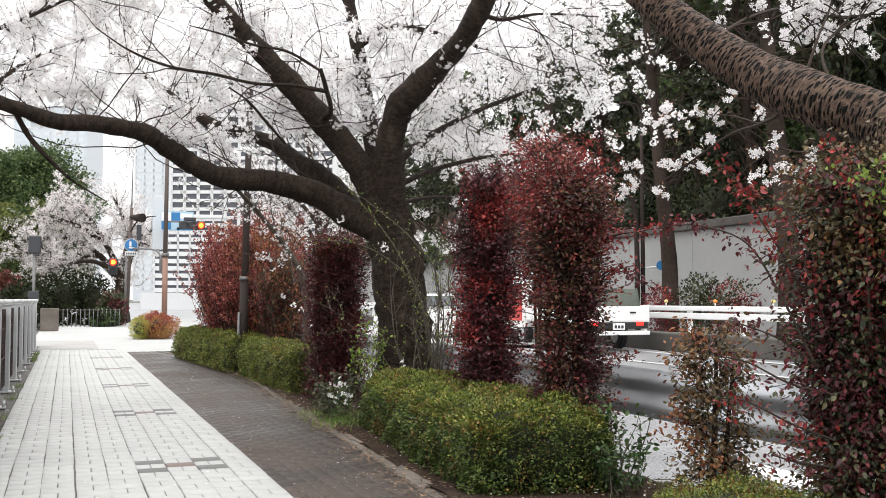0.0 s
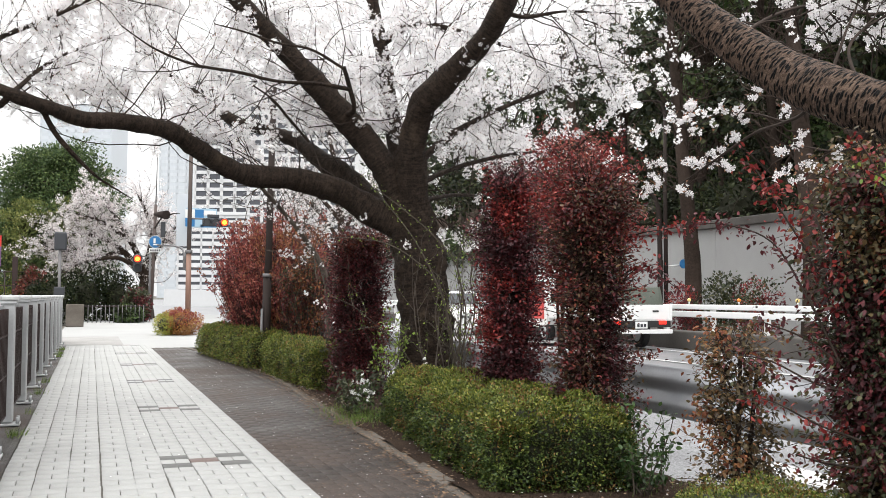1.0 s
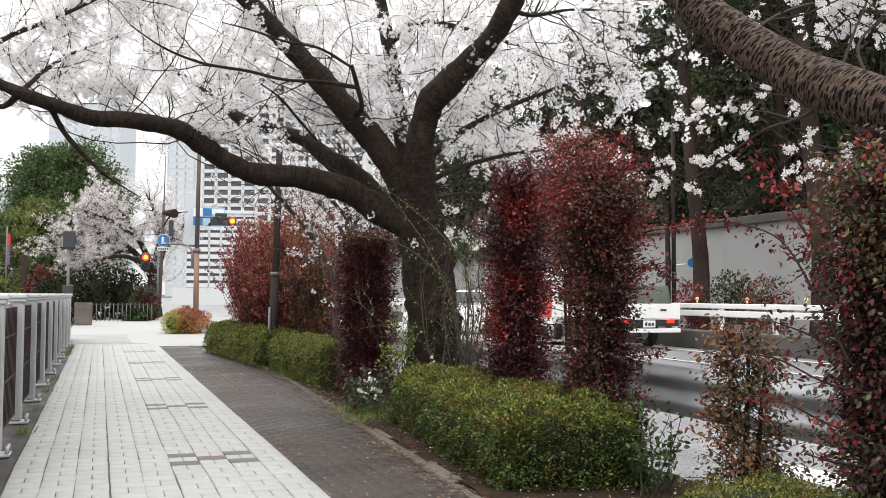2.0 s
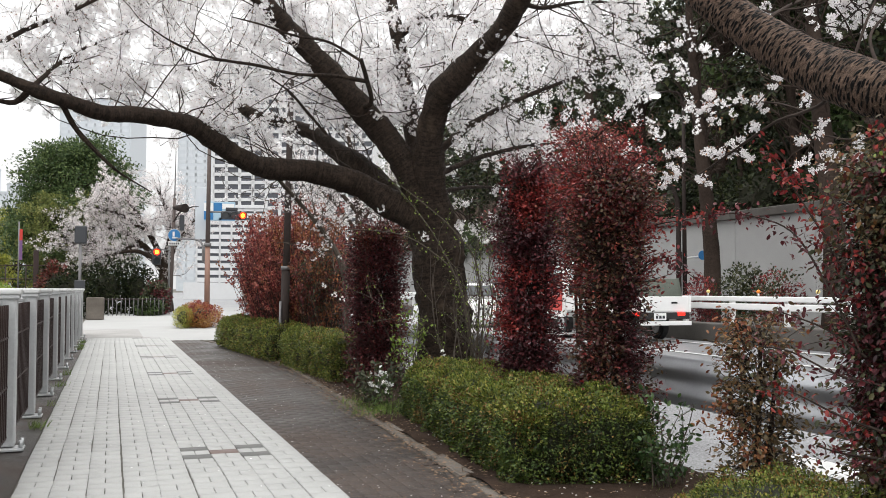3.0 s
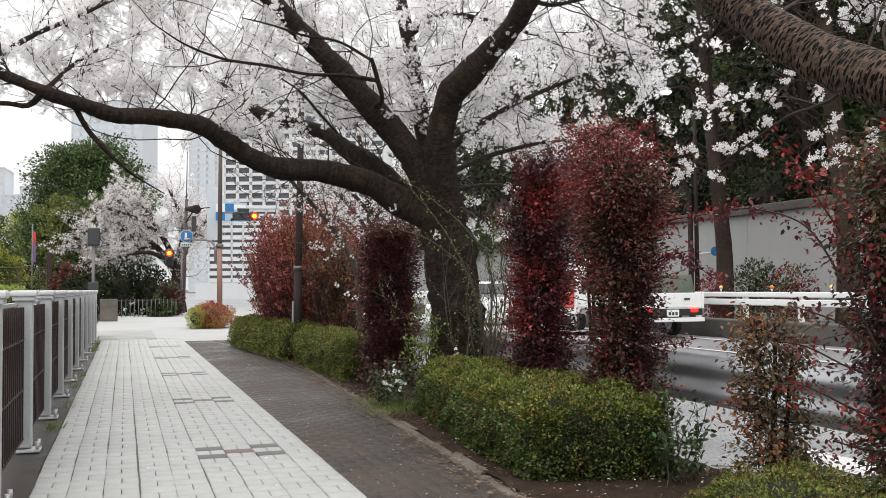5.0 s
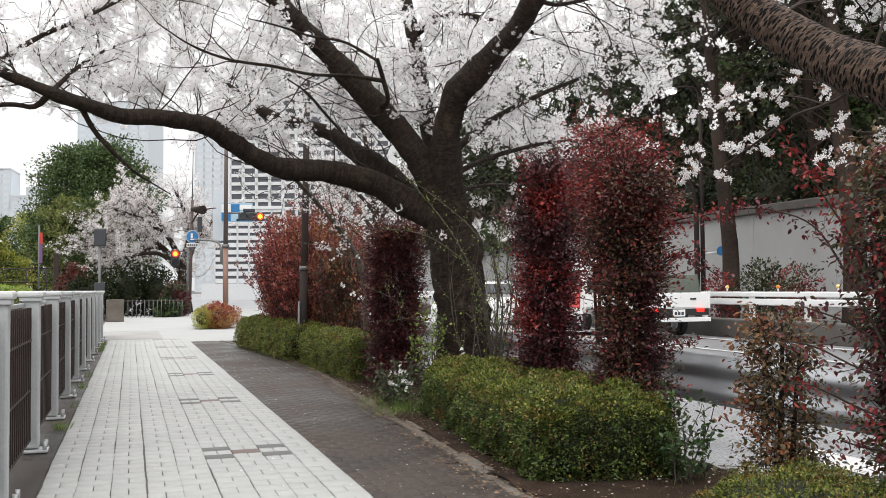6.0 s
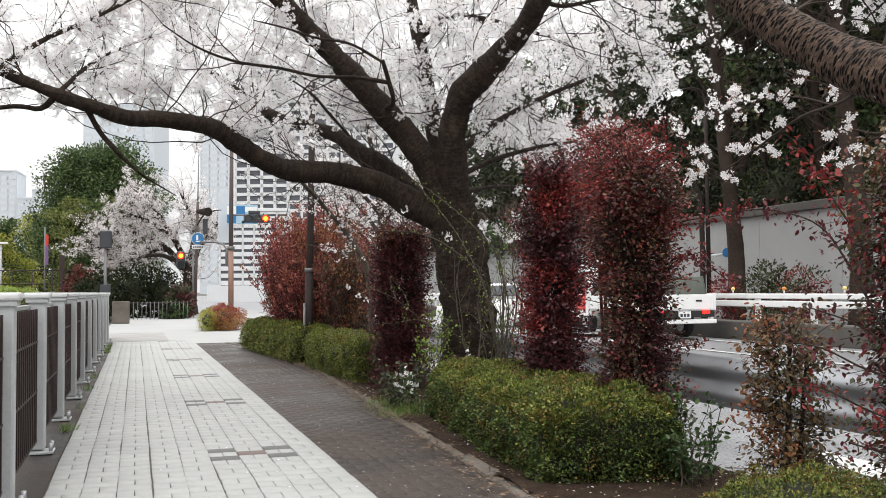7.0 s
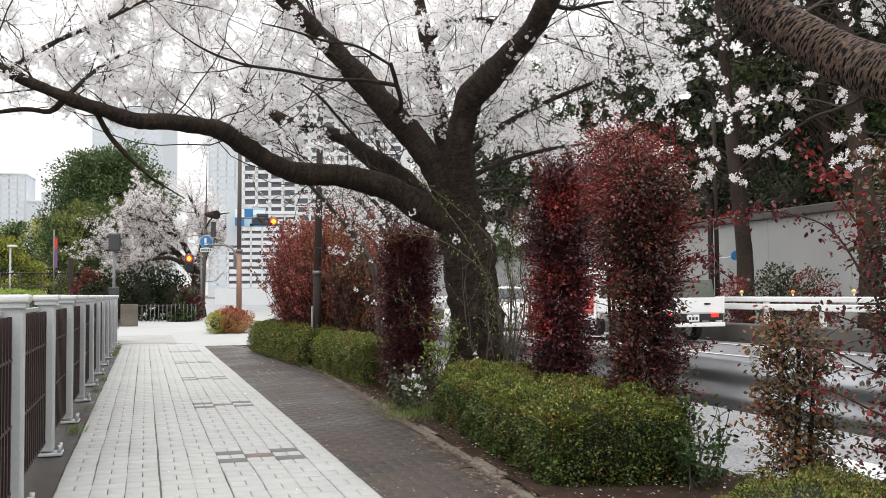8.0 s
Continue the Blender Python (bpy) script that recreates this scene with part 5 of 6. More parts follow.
la = (4.203, 45.516, 9.889)
lb = (4.486, 44.999, 10.068)
tb = Tubes()
tb.add(smooth_path([(4.25, 46.5, 8.9, 0.07), (*la, 0.05), (*lb, 0.035)], 0.1), 8)
put("lamp_arm", tb.mesh("lamp_arm"), M_POLE, sp)
bm = bmesh.new()
bmesh.ops.create_uvsphere(bm, u_segments=16, v_segments=8, radius=1, matrix=Matrix.Translation(lb) @ Matrix.Diagonal((0.34, 0.25, 0.16, 1)))
part("lamp_head", bm, M_LAMP, sp, "lit milky street lamp head", True)
signal_head(sp, (5.352, 46.052, 4.571), {0: M_SIG_AMBER})
part("cap_plate", box((0.55, 0.1, 0.16), (5.249, 46.075, 4.858), 0.03), M_DARKBOX, sp)
tb = Tubes()
tb.add(smooth_path([(*(2.929, 48.654, 3.578), 0.045), (*(3.763, 48.013, 3.509), 0.045), (*(4.076, 47.693, 3.232), 0.05), (*(4.174, 47.489, 2.345), 0.05)], 0.1), 8)
put("hoop", tb.mesh("hoop"), M_POLE_GREY, sp)
part("junction_box", box((0.35, 0.3, 0.6), (4.17, 46.933, 2.727), 0.03), M_POLE_GREY, sp)

# sign pole with round blue sign and horn
sg = thing("sign_post", "grey post with a round blue sign and a horn", "sign", (0, 0, 0))
part("pole", rod((2.72, 49.3, 0), (2.86, 49.3, 5.6), 0.085, 0.07, 14), M_POLE_MID, sg)
part("pole_top", rod((2.86, 49.3, 5.6), (2.9, 49.3, 8.2), 0.03, 0.02, 8), M_POLE_GREY, sg)
sign = part("sign_disc", disc((2.831, 48.79, 3.746), 0.31, 0.02), M_WHITE, sg)
part("sign_face", disc((2.83, 48.758, 3.744), 0.285, 0.02), M_BLUE, sign)
sx, sy, sz = (2.827, 48.706, 3.741)
part("symbol", box((0.10, 0.012, 0.24), (sx - 0.03, sy, sz + 0.05), 0.01), M_WHITE, sign, "plain white mark")
part("symbol", box((0.26, 0.012, 0.06), (sx + 0.03, sy, sz - 0.13), 0.01), M_WHITE, sign, "plain white mark")
part("plate", box((0.56, 0.02, 0.20), (2.836, 48.757, 3.338), 0.01), M_WHITE, sg, "white plate with a dark line of text bars")
px_, py_, pz_ = (2.833, 48.704, 3.335)
for k in range(5):
    part("text_bar", box((0.06, 0.01, 0.09), (px_ - 0.2 + 0.1 * k, py_, pz_)), M_DARKBOX, sg)
part("horn", rod((2.856, 49.134, 5.105), (3.298, 48.323, 5.027), 0.10, 0.22, 20), M_POLE, sg, "dark loudhailer")
tb = Tubes()
tb.add(smooth_path([(*(2.806, 48.977, 4.409), 0.04), (*(3.138, 48.605, 4.936), 0.035), (*(3.549, 48.223, 5.081), 0.03), (*(3.892, 47.982, 5.1), 0.02)], 0.1), 7)
put("arm", tb.mesh("arm"), M_POLE, sg)
part("box", box((0.22, 0.2, 0.75), (3.174, 48.624, 4.341), 0.02), M_DARKBOX, sg)
# pedestrian signal beside it
ps = thing("pedestrian_signal", "small pedestrian signal lit red on a thin post", "traffic light", (0, 0, 0))
part("post", rod((2.6, 48.6, 0), (2.6, 48.6, 3.2), 0.05), M_POLE_GREY, ps)
part("arm", rod((2.6, 48.6, 3.0), (2.0, 47.6, 3.0), 0.03), M_POLE_GREY, ps)
signal_head(ps, (1.972, 47.464, 2.664), {0: M_SIG_WALK}, 2, True)

# white and blue board beside the signal
board = thing("sign_board", "blue and white chequered sign board on the corner pole", "sign", (0, 0, 0))
bx, by, bz = (5.575, 49.163, 4.994)
part("panel", box((1.5, 0.06, 0.95), (bx - 0.55, by, bz), 0.01), M_BLUE_PALE, board)
for dx, dz, w, h, m in ((-1.1, 0.2, 0.45, 0.42, M_WHITE), (-0.65, 0.2, 0.42, 0.42, M_BLUE), (-1.1, -0.22, 0.45, 0.42, M_BLUE), (-0.65, -0.22, 0.42, 0.42, M_BLUE_PALE), (-0.15, 0.25, 0.6, 0.25, M_WHITE), (-0.2, -0.38, 0.8, 0.12, M_BLUE)):
    part("patch", box((w, 0.03, h), (bx + dx, by - 0.03, bz + dz)), m, board)
part("side_panel", box((0.75, 0.06, 2.6), (4.25, 49.68, 4.91), 0.01), M_TOWER_PALE, board)

# signal hidden among the red leaves, its curved pole by the wall
fs = thing("traffic_signal", "traffic signal lit red on a curved dark pole", "traffic light", (0, 0, 0))
tb = Tubes()
tb.add(smooth_path([(18.55, 29.2, 0.0, 0.10), (18.55, 29.2, 3.4, 0.09), (18.45, 29.2, 4.4, 0.08), (18.05, 29.3, 4.85, 0.06), (16.6, 29.6, 4.95, 0.05)], 0.1), 10)
put("pole", tb.mesh("pole"), M_POLE, fs)
signal_head(fs, (16.658, 29.878, 4.445), {0: M_SIG_RED})
part("back_plate", box((0.5, 0.05, 0.4), (17.019, 29.716, 4.86), 0.02), M_WHITE, fs)
bs = thing("road_sign", "small round blue road sign on a white arm", "sign", (0, 0, 0))
part("arm", rod((18.598, 29.252, 2.215), (19.334, 28.963, 2.294), 0.035), M_WHITE, bs)
part("disc", disc((19.295, 28.869, 2.33), 0.16, 0.03), M_BLUE, bs)
part("bracket", rod((18.766, 29.192, 2.136), (18.604, 29.267, 1.899), 0.03), M_WHITE, bs)
part("mount", box((0.10, 0.10, 0.5), (18.55, 29.1, 2.2), 0.01), M_POLE, bs)

# brown pole among the bushes on this side
bp = thing("pole", "dark brown steel pole behind the hedge", "pole", (0, 0, 0))
part("shaft", rod((2.62, 15.6, 0), (2.70, 15.6, 4.6), 0.058, 0.05, 14), M_POLE, bp)
part("shaft_lower", rod((2.62, 15.6, 0), (2.635, 15.6, 1.45), 0.072, 0.068, 14), M_POLE, bp)
part("collar", rod((2.635, 15.6, 1.45), (2.637, 15.6, 1.51), 0.078, 0.078, 14), M_POLE_GREY, bp)
part("conduit", rod((2.54, 15.56, 0), (2.55, 15.56, 0.95), 0.02, sides=8), M_POLE_GREY, bp)

# cabinet on a post beyond the fence
cb = thing("post_box_sign", "dark box on a grey post beyond the fence", "sign", (0, 0, 0))
part("post", rod((-1.05, 35.7, 0), (-1.05, 35.7, 2.8), 0.05), M_POLE_GREY, cb)
part("box", box((0.40, 0.22, 0.62), (-1.04, 35.7, 3.0), 0.05), M_DARKBOX, cb)
part("lower_box", box((0.34, 0.2, 0.36), (-1.05, 35.66, 1.25), 0.02), M_DARKBOX, cb)


# ---- far left: hedge behind the fence, trees, fence, buildings ----
hedge(-3.2, -2.1, 5, 24.5, 1.24, (M_FRESH, M_HEDGE), 16000, 0.06, "fresh yellow-green hedge behind the fence")
leafy_tree(-1.9, 58.0, -0.05, 9.3, 3.4, (M_EVERGREEN,), 230, 260, 0.17, "dense dark green evergreen tree", 0.25, 0.25, clump_r=0.30)
leafy_tree(-2.5, 54.5, -0.05, 6.0, 2.5, (M_OLIVEGREEN, M_OLIVEGREEN, M_EVERGREEN), 120, 240, 0.14, "spreading mid-green tree beside the park fence", 0.2, 0.3, clump_r=0.28)
for x, y, h, r in ((-8.5, 66, 5.6, 2.6), (-12.5, 68, 5.4, 2.8), (-6.2, 72, 6.4, 2.6), (-16, 70, 5.8, 3.0)):
    leafy_tree(x, y, -0.05, h, r, (M_YELLOWGREEN, M_YELLOWGREEN, M_EVERGREEN), 80, 220, 0.17, "yellow-green spring tree in the park", 0.2, 0.2, clump_r=0.33)
# tall fence of posts and rails to the left
nf = thing("net_fence", "thin dark netting fence with slim posts", "fence", kind="structure")
for k in range(14):
    part("post", rod((-12 + 0.9 * k, 50.5, 0), (-12 + 0.9 * k, 50.5, 2.3), 0.03, sides=6), M_BROWN, nf)
for z in (0.9, 1.6, 2.25):
    part("rail", rod((-12, 50.5, z), (-0.3, 50.5, z), 0.025, sides=6), M_BROWN, nf)
part("post", box((0.22, 0.22, 2.9), (-3.3, 48.1, 1.45), 0.02), M_BROWN, nf)
bn = thing("banner", "narrow red and purple banner on a thin pole", "banner", (0, 0, 0))
part("pole", rod((-4.05, 48.2, 0), (-4.05, 48.2, 4.2), 0.03), M_POLE_GREY, bn)
part("cloth", box((0.15, 0.02, 0.9), (-3.97, 48.2, 2.9), 0.004), M_PURPLE, bn)
part("cloth_top", box((0.15, 0.022, 0.5), (-3.97, 48.2, 3.6), 0.004), M_REDPAINT, bn)
lp = thing("park_lamp", "slim pale park lamp", "street lamp", (0, 0, 0))
part("pole", rod((-7.3, 59.7, 0), (-7.3, 59.7, 3.9), 0.05), M_POST, lp)
part("head", box((0.5, 0.2, 0.12), (-7.2, 59.7, 4.0), 0.03), M_WHITE, lp)
# block, railing and dark bushes under the far cherry
bush(2.5, 30.2, 0.33, 0.62, 1.3, 0.42, (M_ORANGE, M_ORANGE, M_RED), 9000, 0.05, "rounded orange-leaved bush at the street corner")
bush(2.0, 29.6, 0.3, 0.3, 0.6, 0.35, (M_YELLOWGREEN,), 2500, 0.04, "small yellow-green bush at the street corner")
slab("gate_block", -0.88, -0.26, 38.0, 38.6, 0, 0.82, M_KERB, "weathered concrete gate block", "", "block", 0.02)
ir = thing("iron_railing", "low dark iron railing with pale uprights", "fence", kind="structure")
for k in range(15):
    part("bar", rod((-0.3 + 0.17 * k, 43.2, 0), (-0.3 + 0.17 * k, 43.2, 0.75), 0.018, sides=6), M_POLE_GREY, ir)
part("rail", rod((-0.35, 43.2, 0.7), (2.2, 43.2, 0.7), 0.02, sides=6), M_BROWN, ir)
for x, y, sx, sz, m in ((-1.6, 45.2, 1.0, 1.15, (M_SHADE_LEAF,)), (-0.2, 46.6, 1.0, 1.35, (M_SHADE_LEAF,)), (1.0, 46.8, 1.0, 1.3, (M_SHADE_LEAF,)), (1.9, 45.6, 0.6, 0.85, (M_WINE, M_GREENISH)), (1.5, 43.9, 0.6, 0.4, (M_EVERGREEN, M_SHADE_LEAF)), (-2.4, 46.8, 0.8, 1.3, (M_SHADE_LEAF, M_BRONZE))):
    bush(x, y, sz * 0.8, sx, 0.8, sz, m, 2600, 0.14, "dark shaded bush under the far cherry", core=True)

# far cherry tree
fc = thing("cherry_tree", "smaller far cherry tree in pale pink-white blossom", "tree", (2.75, 52.5, 0))
ft = Tubes()
fpaths = []
for pts in (((0, 0, -0.1, 0.26), (-0.15, 0, 1.2, 0.20), (-0.05, 0, 2.2, 0.17), (0.25, 0, 3.2, 0.12), (0.1, 0, 4.6, 0.05)), ((-0.1, 0, 1.6, 0.14), (-1.0, 0.2, 2.9, 0.10), (-2.2, 0.1, 3.6, 0.06), (-3.8, -0.2, 3.7, 0.02)), ((-0.1, 0, 2.0, 0.12), (-0.8, -0.3, 3.4, 0.09), (-1.6, -0.3, 4.7, 0.05), (-2.4, 0, 5.5, 0.02)), ((0.2, 0, 2.8, 0.09), (0.8, 0.1, 3.7, 0.06), (1.3, 0.2, 4.3, 0.03)), ((-0.2, 0, 1.8, 0.10), (-1.2, -0.8, 2.6, 0.07), (-2.6, -1.0, 2.4, 0.03), (-3.6, -1.0, 2.0, 0.015)), ((-0.1, 0, 2.4, 0.10), (0.1, -0.4, 3.9, 0.08), (-0.5, -0.4, 5.4, 0.03)), ((-1.0, 0.2, 2.9, 0.08), (-2.4, -0.6, 2.7, 0.05), (-4.2, -0.8, 3.0, 0.02)), ((-0.8, -0.3, 3.4, 0.08), (-2.0, -0.6, 4.2, 0.05), (-3.4, -0.5, 4.6, 0.02))):
    p = smooth_path([(1.18 * a, b, 1.16 * c, 1.5 * r) for a, b, c, r in pts], 0.2)
    ft.add(p, 9, 0.08)
    fpaths.append(p)
fb = []
for p in fpaths:
    fb += sprouts(ft, p, 34, 1.9, 0.02, 0.15, 0.3)
fpts = flower_points(ft, fb, 8, 0.6, 0.11, lambda q: q[2] > 1.5)
put("trunk", ft.mesh("trunk"), M_BARK, fc)
put("blossom", blossom_mesh("blossom", fpts, 4, 0.09, 0.06), M_PETAL_PINK, fc, "pale pink-white blossom", "stuff")


# ---- buildings ----
def tower(name, label, left, right, height, floors, bays, wall, glass, base=-0.5, depth=30, win=(0.72, 0.62), relief=1.0):
    """A high-rise: slab wall, each window a recessed pane in a frame of piers and bands."""
    a, b = Vector((*left, 0)), Vector((*right, 0))
    along = (b - a).normalized()
    inward = Vector((-along.y, along.x, 0))
    w = (b - a).length
    t = thing(name, label, "building", (a.x, a.y, base), kind="", turn=math.degrees(math.atan2(along.y, along.x)))
    part("wall", box((w, depth, height), (w / 2, depth / 2 + 0.6 * relief, height / 2)), wall, t)
    fh, bw = height / floors, w / bays
    for k in range(floors + 1):
        part("band", box((w, 0.7 * relief, fh * (1 - win[1])), (w / 2, 0.35 * relief, min(height - 0.2, fh * k + 0.01)), 0.0), wall, t)
    for k in range(bays + 1):
        part("pier", box((bw * (1 - win[0]), 0.9 * relief, height), (min(w, bw * k), 0.45 * relief, height / 2), 0.0), wall, t)
    pane = bpy.data.meshes.new("window")
    bm = box((bw * win[0], 0.12, fh * win[1]))
    bm.to_mesh(pane)
    bm.free()
    for i in range(bays):
        for k in range(floors):
            ob = put("window", pane, glass, t)
            ob.location = (bw * (i + 0.5), 0.52 * relief, fh * (k + 0.5))
    part("roof", box((w + 0.6, depth + 0.6, 1.0), (w / 2, depth / 2, height + 0.5), 0.1), wall, t)
    return t


tower("tower_block", "white gridded office tower with dark windows", (34.5, 362.4), (89.5, 341.1), 84, 27, 12, M_TOWER, M_WINDOW_FAR, win=(0.78, 0.62))
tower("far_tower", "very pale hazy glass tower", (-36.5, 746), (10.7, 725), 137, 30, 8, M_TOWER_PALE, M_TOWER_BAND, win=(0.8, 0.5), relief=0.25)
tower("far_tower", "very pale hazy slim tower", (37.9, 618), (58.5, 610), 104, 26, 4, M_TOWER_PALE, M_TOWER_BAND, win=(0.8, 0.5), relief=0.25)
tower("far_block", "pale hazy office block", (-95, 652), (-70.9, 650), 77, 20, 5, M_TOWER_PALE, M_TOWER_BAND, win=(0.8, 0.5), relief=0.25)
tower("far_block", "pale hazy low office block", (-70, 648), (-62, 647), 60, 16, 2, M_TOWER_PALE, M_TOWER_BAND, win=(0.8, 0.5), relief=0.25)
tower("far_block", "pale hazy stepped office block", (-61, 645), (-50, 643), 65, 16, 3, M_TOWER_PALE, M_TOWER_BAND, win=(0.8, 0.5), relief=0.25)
tower("low_block", "white low building with dark strip windows", (24, 300), (44, 296), 26, 12, 6, M_TOWER, M_WINDOW_FAR, win=(0.85, 0.4))
slab("far_wall", 8, 60, 118, 119, -0.1, 1.9, M_TOWER, "long pale wall across the far side of the crossing", "structure")


# ---- vehicles on the road ----
def wheel(parent, at, r, w, rim=True):
    x, y, z = at
    tyre = bmesh.new()
    bmesh.ops.create_cone(tyre, cap_ends=True, segments=28, radius1=r, radius2=r, depth=w)
    bmesh.ops.bevel(tyre, geom=[e for e in tyre.edges if abs(e.verts[0].co.z - e.verts[1].co.z) < 1e-4], offset=0.03, segments=2, affect="EDGES")
    bmesh.ops.transform(tyre, matrix=Matrix.Translation(at) @ Matrix.Rotation(radians(90), 4, "Y"), verts=tyre.verts)
    wh = part("wheel", tyre, M_BLACK, parent, smooth=False)
    for s in (-1, 1):
        part("rim", rod((x + s * (w / 2 - 0.02), y, z), (x + s * (w / 2 + 0.012), y, z), r * 0.62, r * 0.5, 24), M_GALV, wh)
    return wh


truck = thing("flatbed_truck", "small white flatbed truck with red cab sides and tarpaulin", "truck", (12.32, 20.3, -0.10))
z0 = 0.0
part("chassis", box((0.8, 4.3, 0.16), (0, 2.3, 0.52), 0.02), M_BLACK, truck)
part("bed_floor", box((1.78, 3.1, 0.09), (0, 1.57, 0.74), 0.01), M_WHITE, truck)
part("tailgate", box((1.78, 0.04, 0.36), (0, 0.03, 0.90), 0.012), M_WHITE, truck)
part("tailgate_handle", box((0.16, 0.02, 0.04), (0.45, 0.0, 0.93), 0.005), M_BLACK, truck)
for s in (-1, 1):
    part("side_board", box((0.04, 3.1, 0.36), (s * 0.88, 1.57, 0.90), 0.012), M_WHITE, truck)
    part("corner_post", box((0.07, 0.07, 0.40), (s * 0.88, 0.03, 0.90), 0.01), M_WHITE, truck)
    tl = part("tail_light", box((0.20, 0.05, 0.09), (s * 0.62, -0.02, 0.66), 0.01), M_TAIL, truck, "lit red tail light")
    part("mudguard", box((0.26, 0.75, 0.05), (s * 0.72, 1.15, 0.68), 0.02), M_WHITE, truck)
part("rear_frame", box((1.7, 0.06, 0.16), (0, 0.0, 0.62), 0.01), M_BLACK, truck)
part("rear_bumper", box((1.75, 0.07, 0.10), (0, -0.05, 0.44), 0.015), M_WHITE, truck)
part("number_plate", box((0.33, 0.015, 0.165), (0.0, -0.09, 0.60), 0.004), M_WHITE, truck, "white plate with plain bars")
for k in range(3):
    part("plate_bar", box((0.06, 0.01, 0.07), (-0.09 + 0.09 * k, -0.1, 0.59)), M_DARKBOX, truck)
for y in (1.15, 3.55):
    for s in (-1, 1):
        wheel(truck, (s * 0.72, y, 0.33), 0.33, 0.2)
# tarpaulin stretched over a frame
bm = bmesh.new()
bmesh.ops.create_grid(bm, x_segments=16, y_segments=24, size=0.5)
for v in bm.verts:
    x, y = v.co.x * 1.7, v.co.y * 2.9
    edge = max(abs(v.co.x), abs(v.co.y)) * 2
    z = 1.50 + 0.03 * math.sin(9 * y) * (1 - edge) + 0.05 * noise.noise(Vector((x * 3, y * 3, 0)))
    if edge > 0.92:
        z = 1.02
    v.co = Vector((x, y + 1.6, z))
part("tarpaulin", bm, M_TARP, truck, "grey-green tarpaulin over the load", smooth=True)
# cab
cab = bmesh.new()
prof = ((3.28, 0.45), (3.28, 1.98), (3.45, 2.03), (4.25, 2.0), (4.55, 1.45), (4.70, 1.15), (4.72, 0.42))
vs = []
for s in (-0.84, 0.84):
    vs.append([cab.verts.new((s * (0.93 if z > 1.5 else 1.0), y, z)) for y, z in prof])
cab.faces.new(vs[0])
cab.faces.new(list(reversed(vs[1])))
for i in range(len(prof)):
    j = (i + 1) % len(prof)
    cab.faces.new((vs[0][j], vs[0][i], vs[1][i], vs[1][j]))
bmesh.ops.recalc_face_normals(cab, faces=cab.faces[:])
bmesh.ops.bevel(cab, geom=cab.edges[:], offset=0.05, segments=2, affect="EDGES")
body = part("cab", cab, M_WHITE, truck)
for s in (-1, 1):
    door = part("door", box((0.02, 1.05, 0.62), (s * 0.845, 4.02, 0.98), 0.006), M_REDPAINT, body, "red painted cab door")
    part("side_window", box((0.03, 0.75, 0.42), (s * 0.80, 3.95, 1.58), 0.006, Matrix.Rotation(radians(-s * 7), 4, "Y")), M_GLASS_DARK, body)
    for k in range(3):
        part("text_bar", box((0.006, 0.18, 0.08), (s * 0.858, 3.75 + 0.22 * k, 1.12)), M_WHITE, door)
    part("mirror", box((0.06, 0.12, 0.26), (s * 0.98, 4.55, 1.55), 0.02), M_BLACK, body)
part("rear_window", box((1.1, 0.03, 0.38), (0, 3.27, 1.62), 0.01), M_GLASS_DARK, body)
part("guard_frame", box((1.5, 0.05, 0.3), (0, 3.22, 1.25), 0.01), M_DARKBOX, truck)


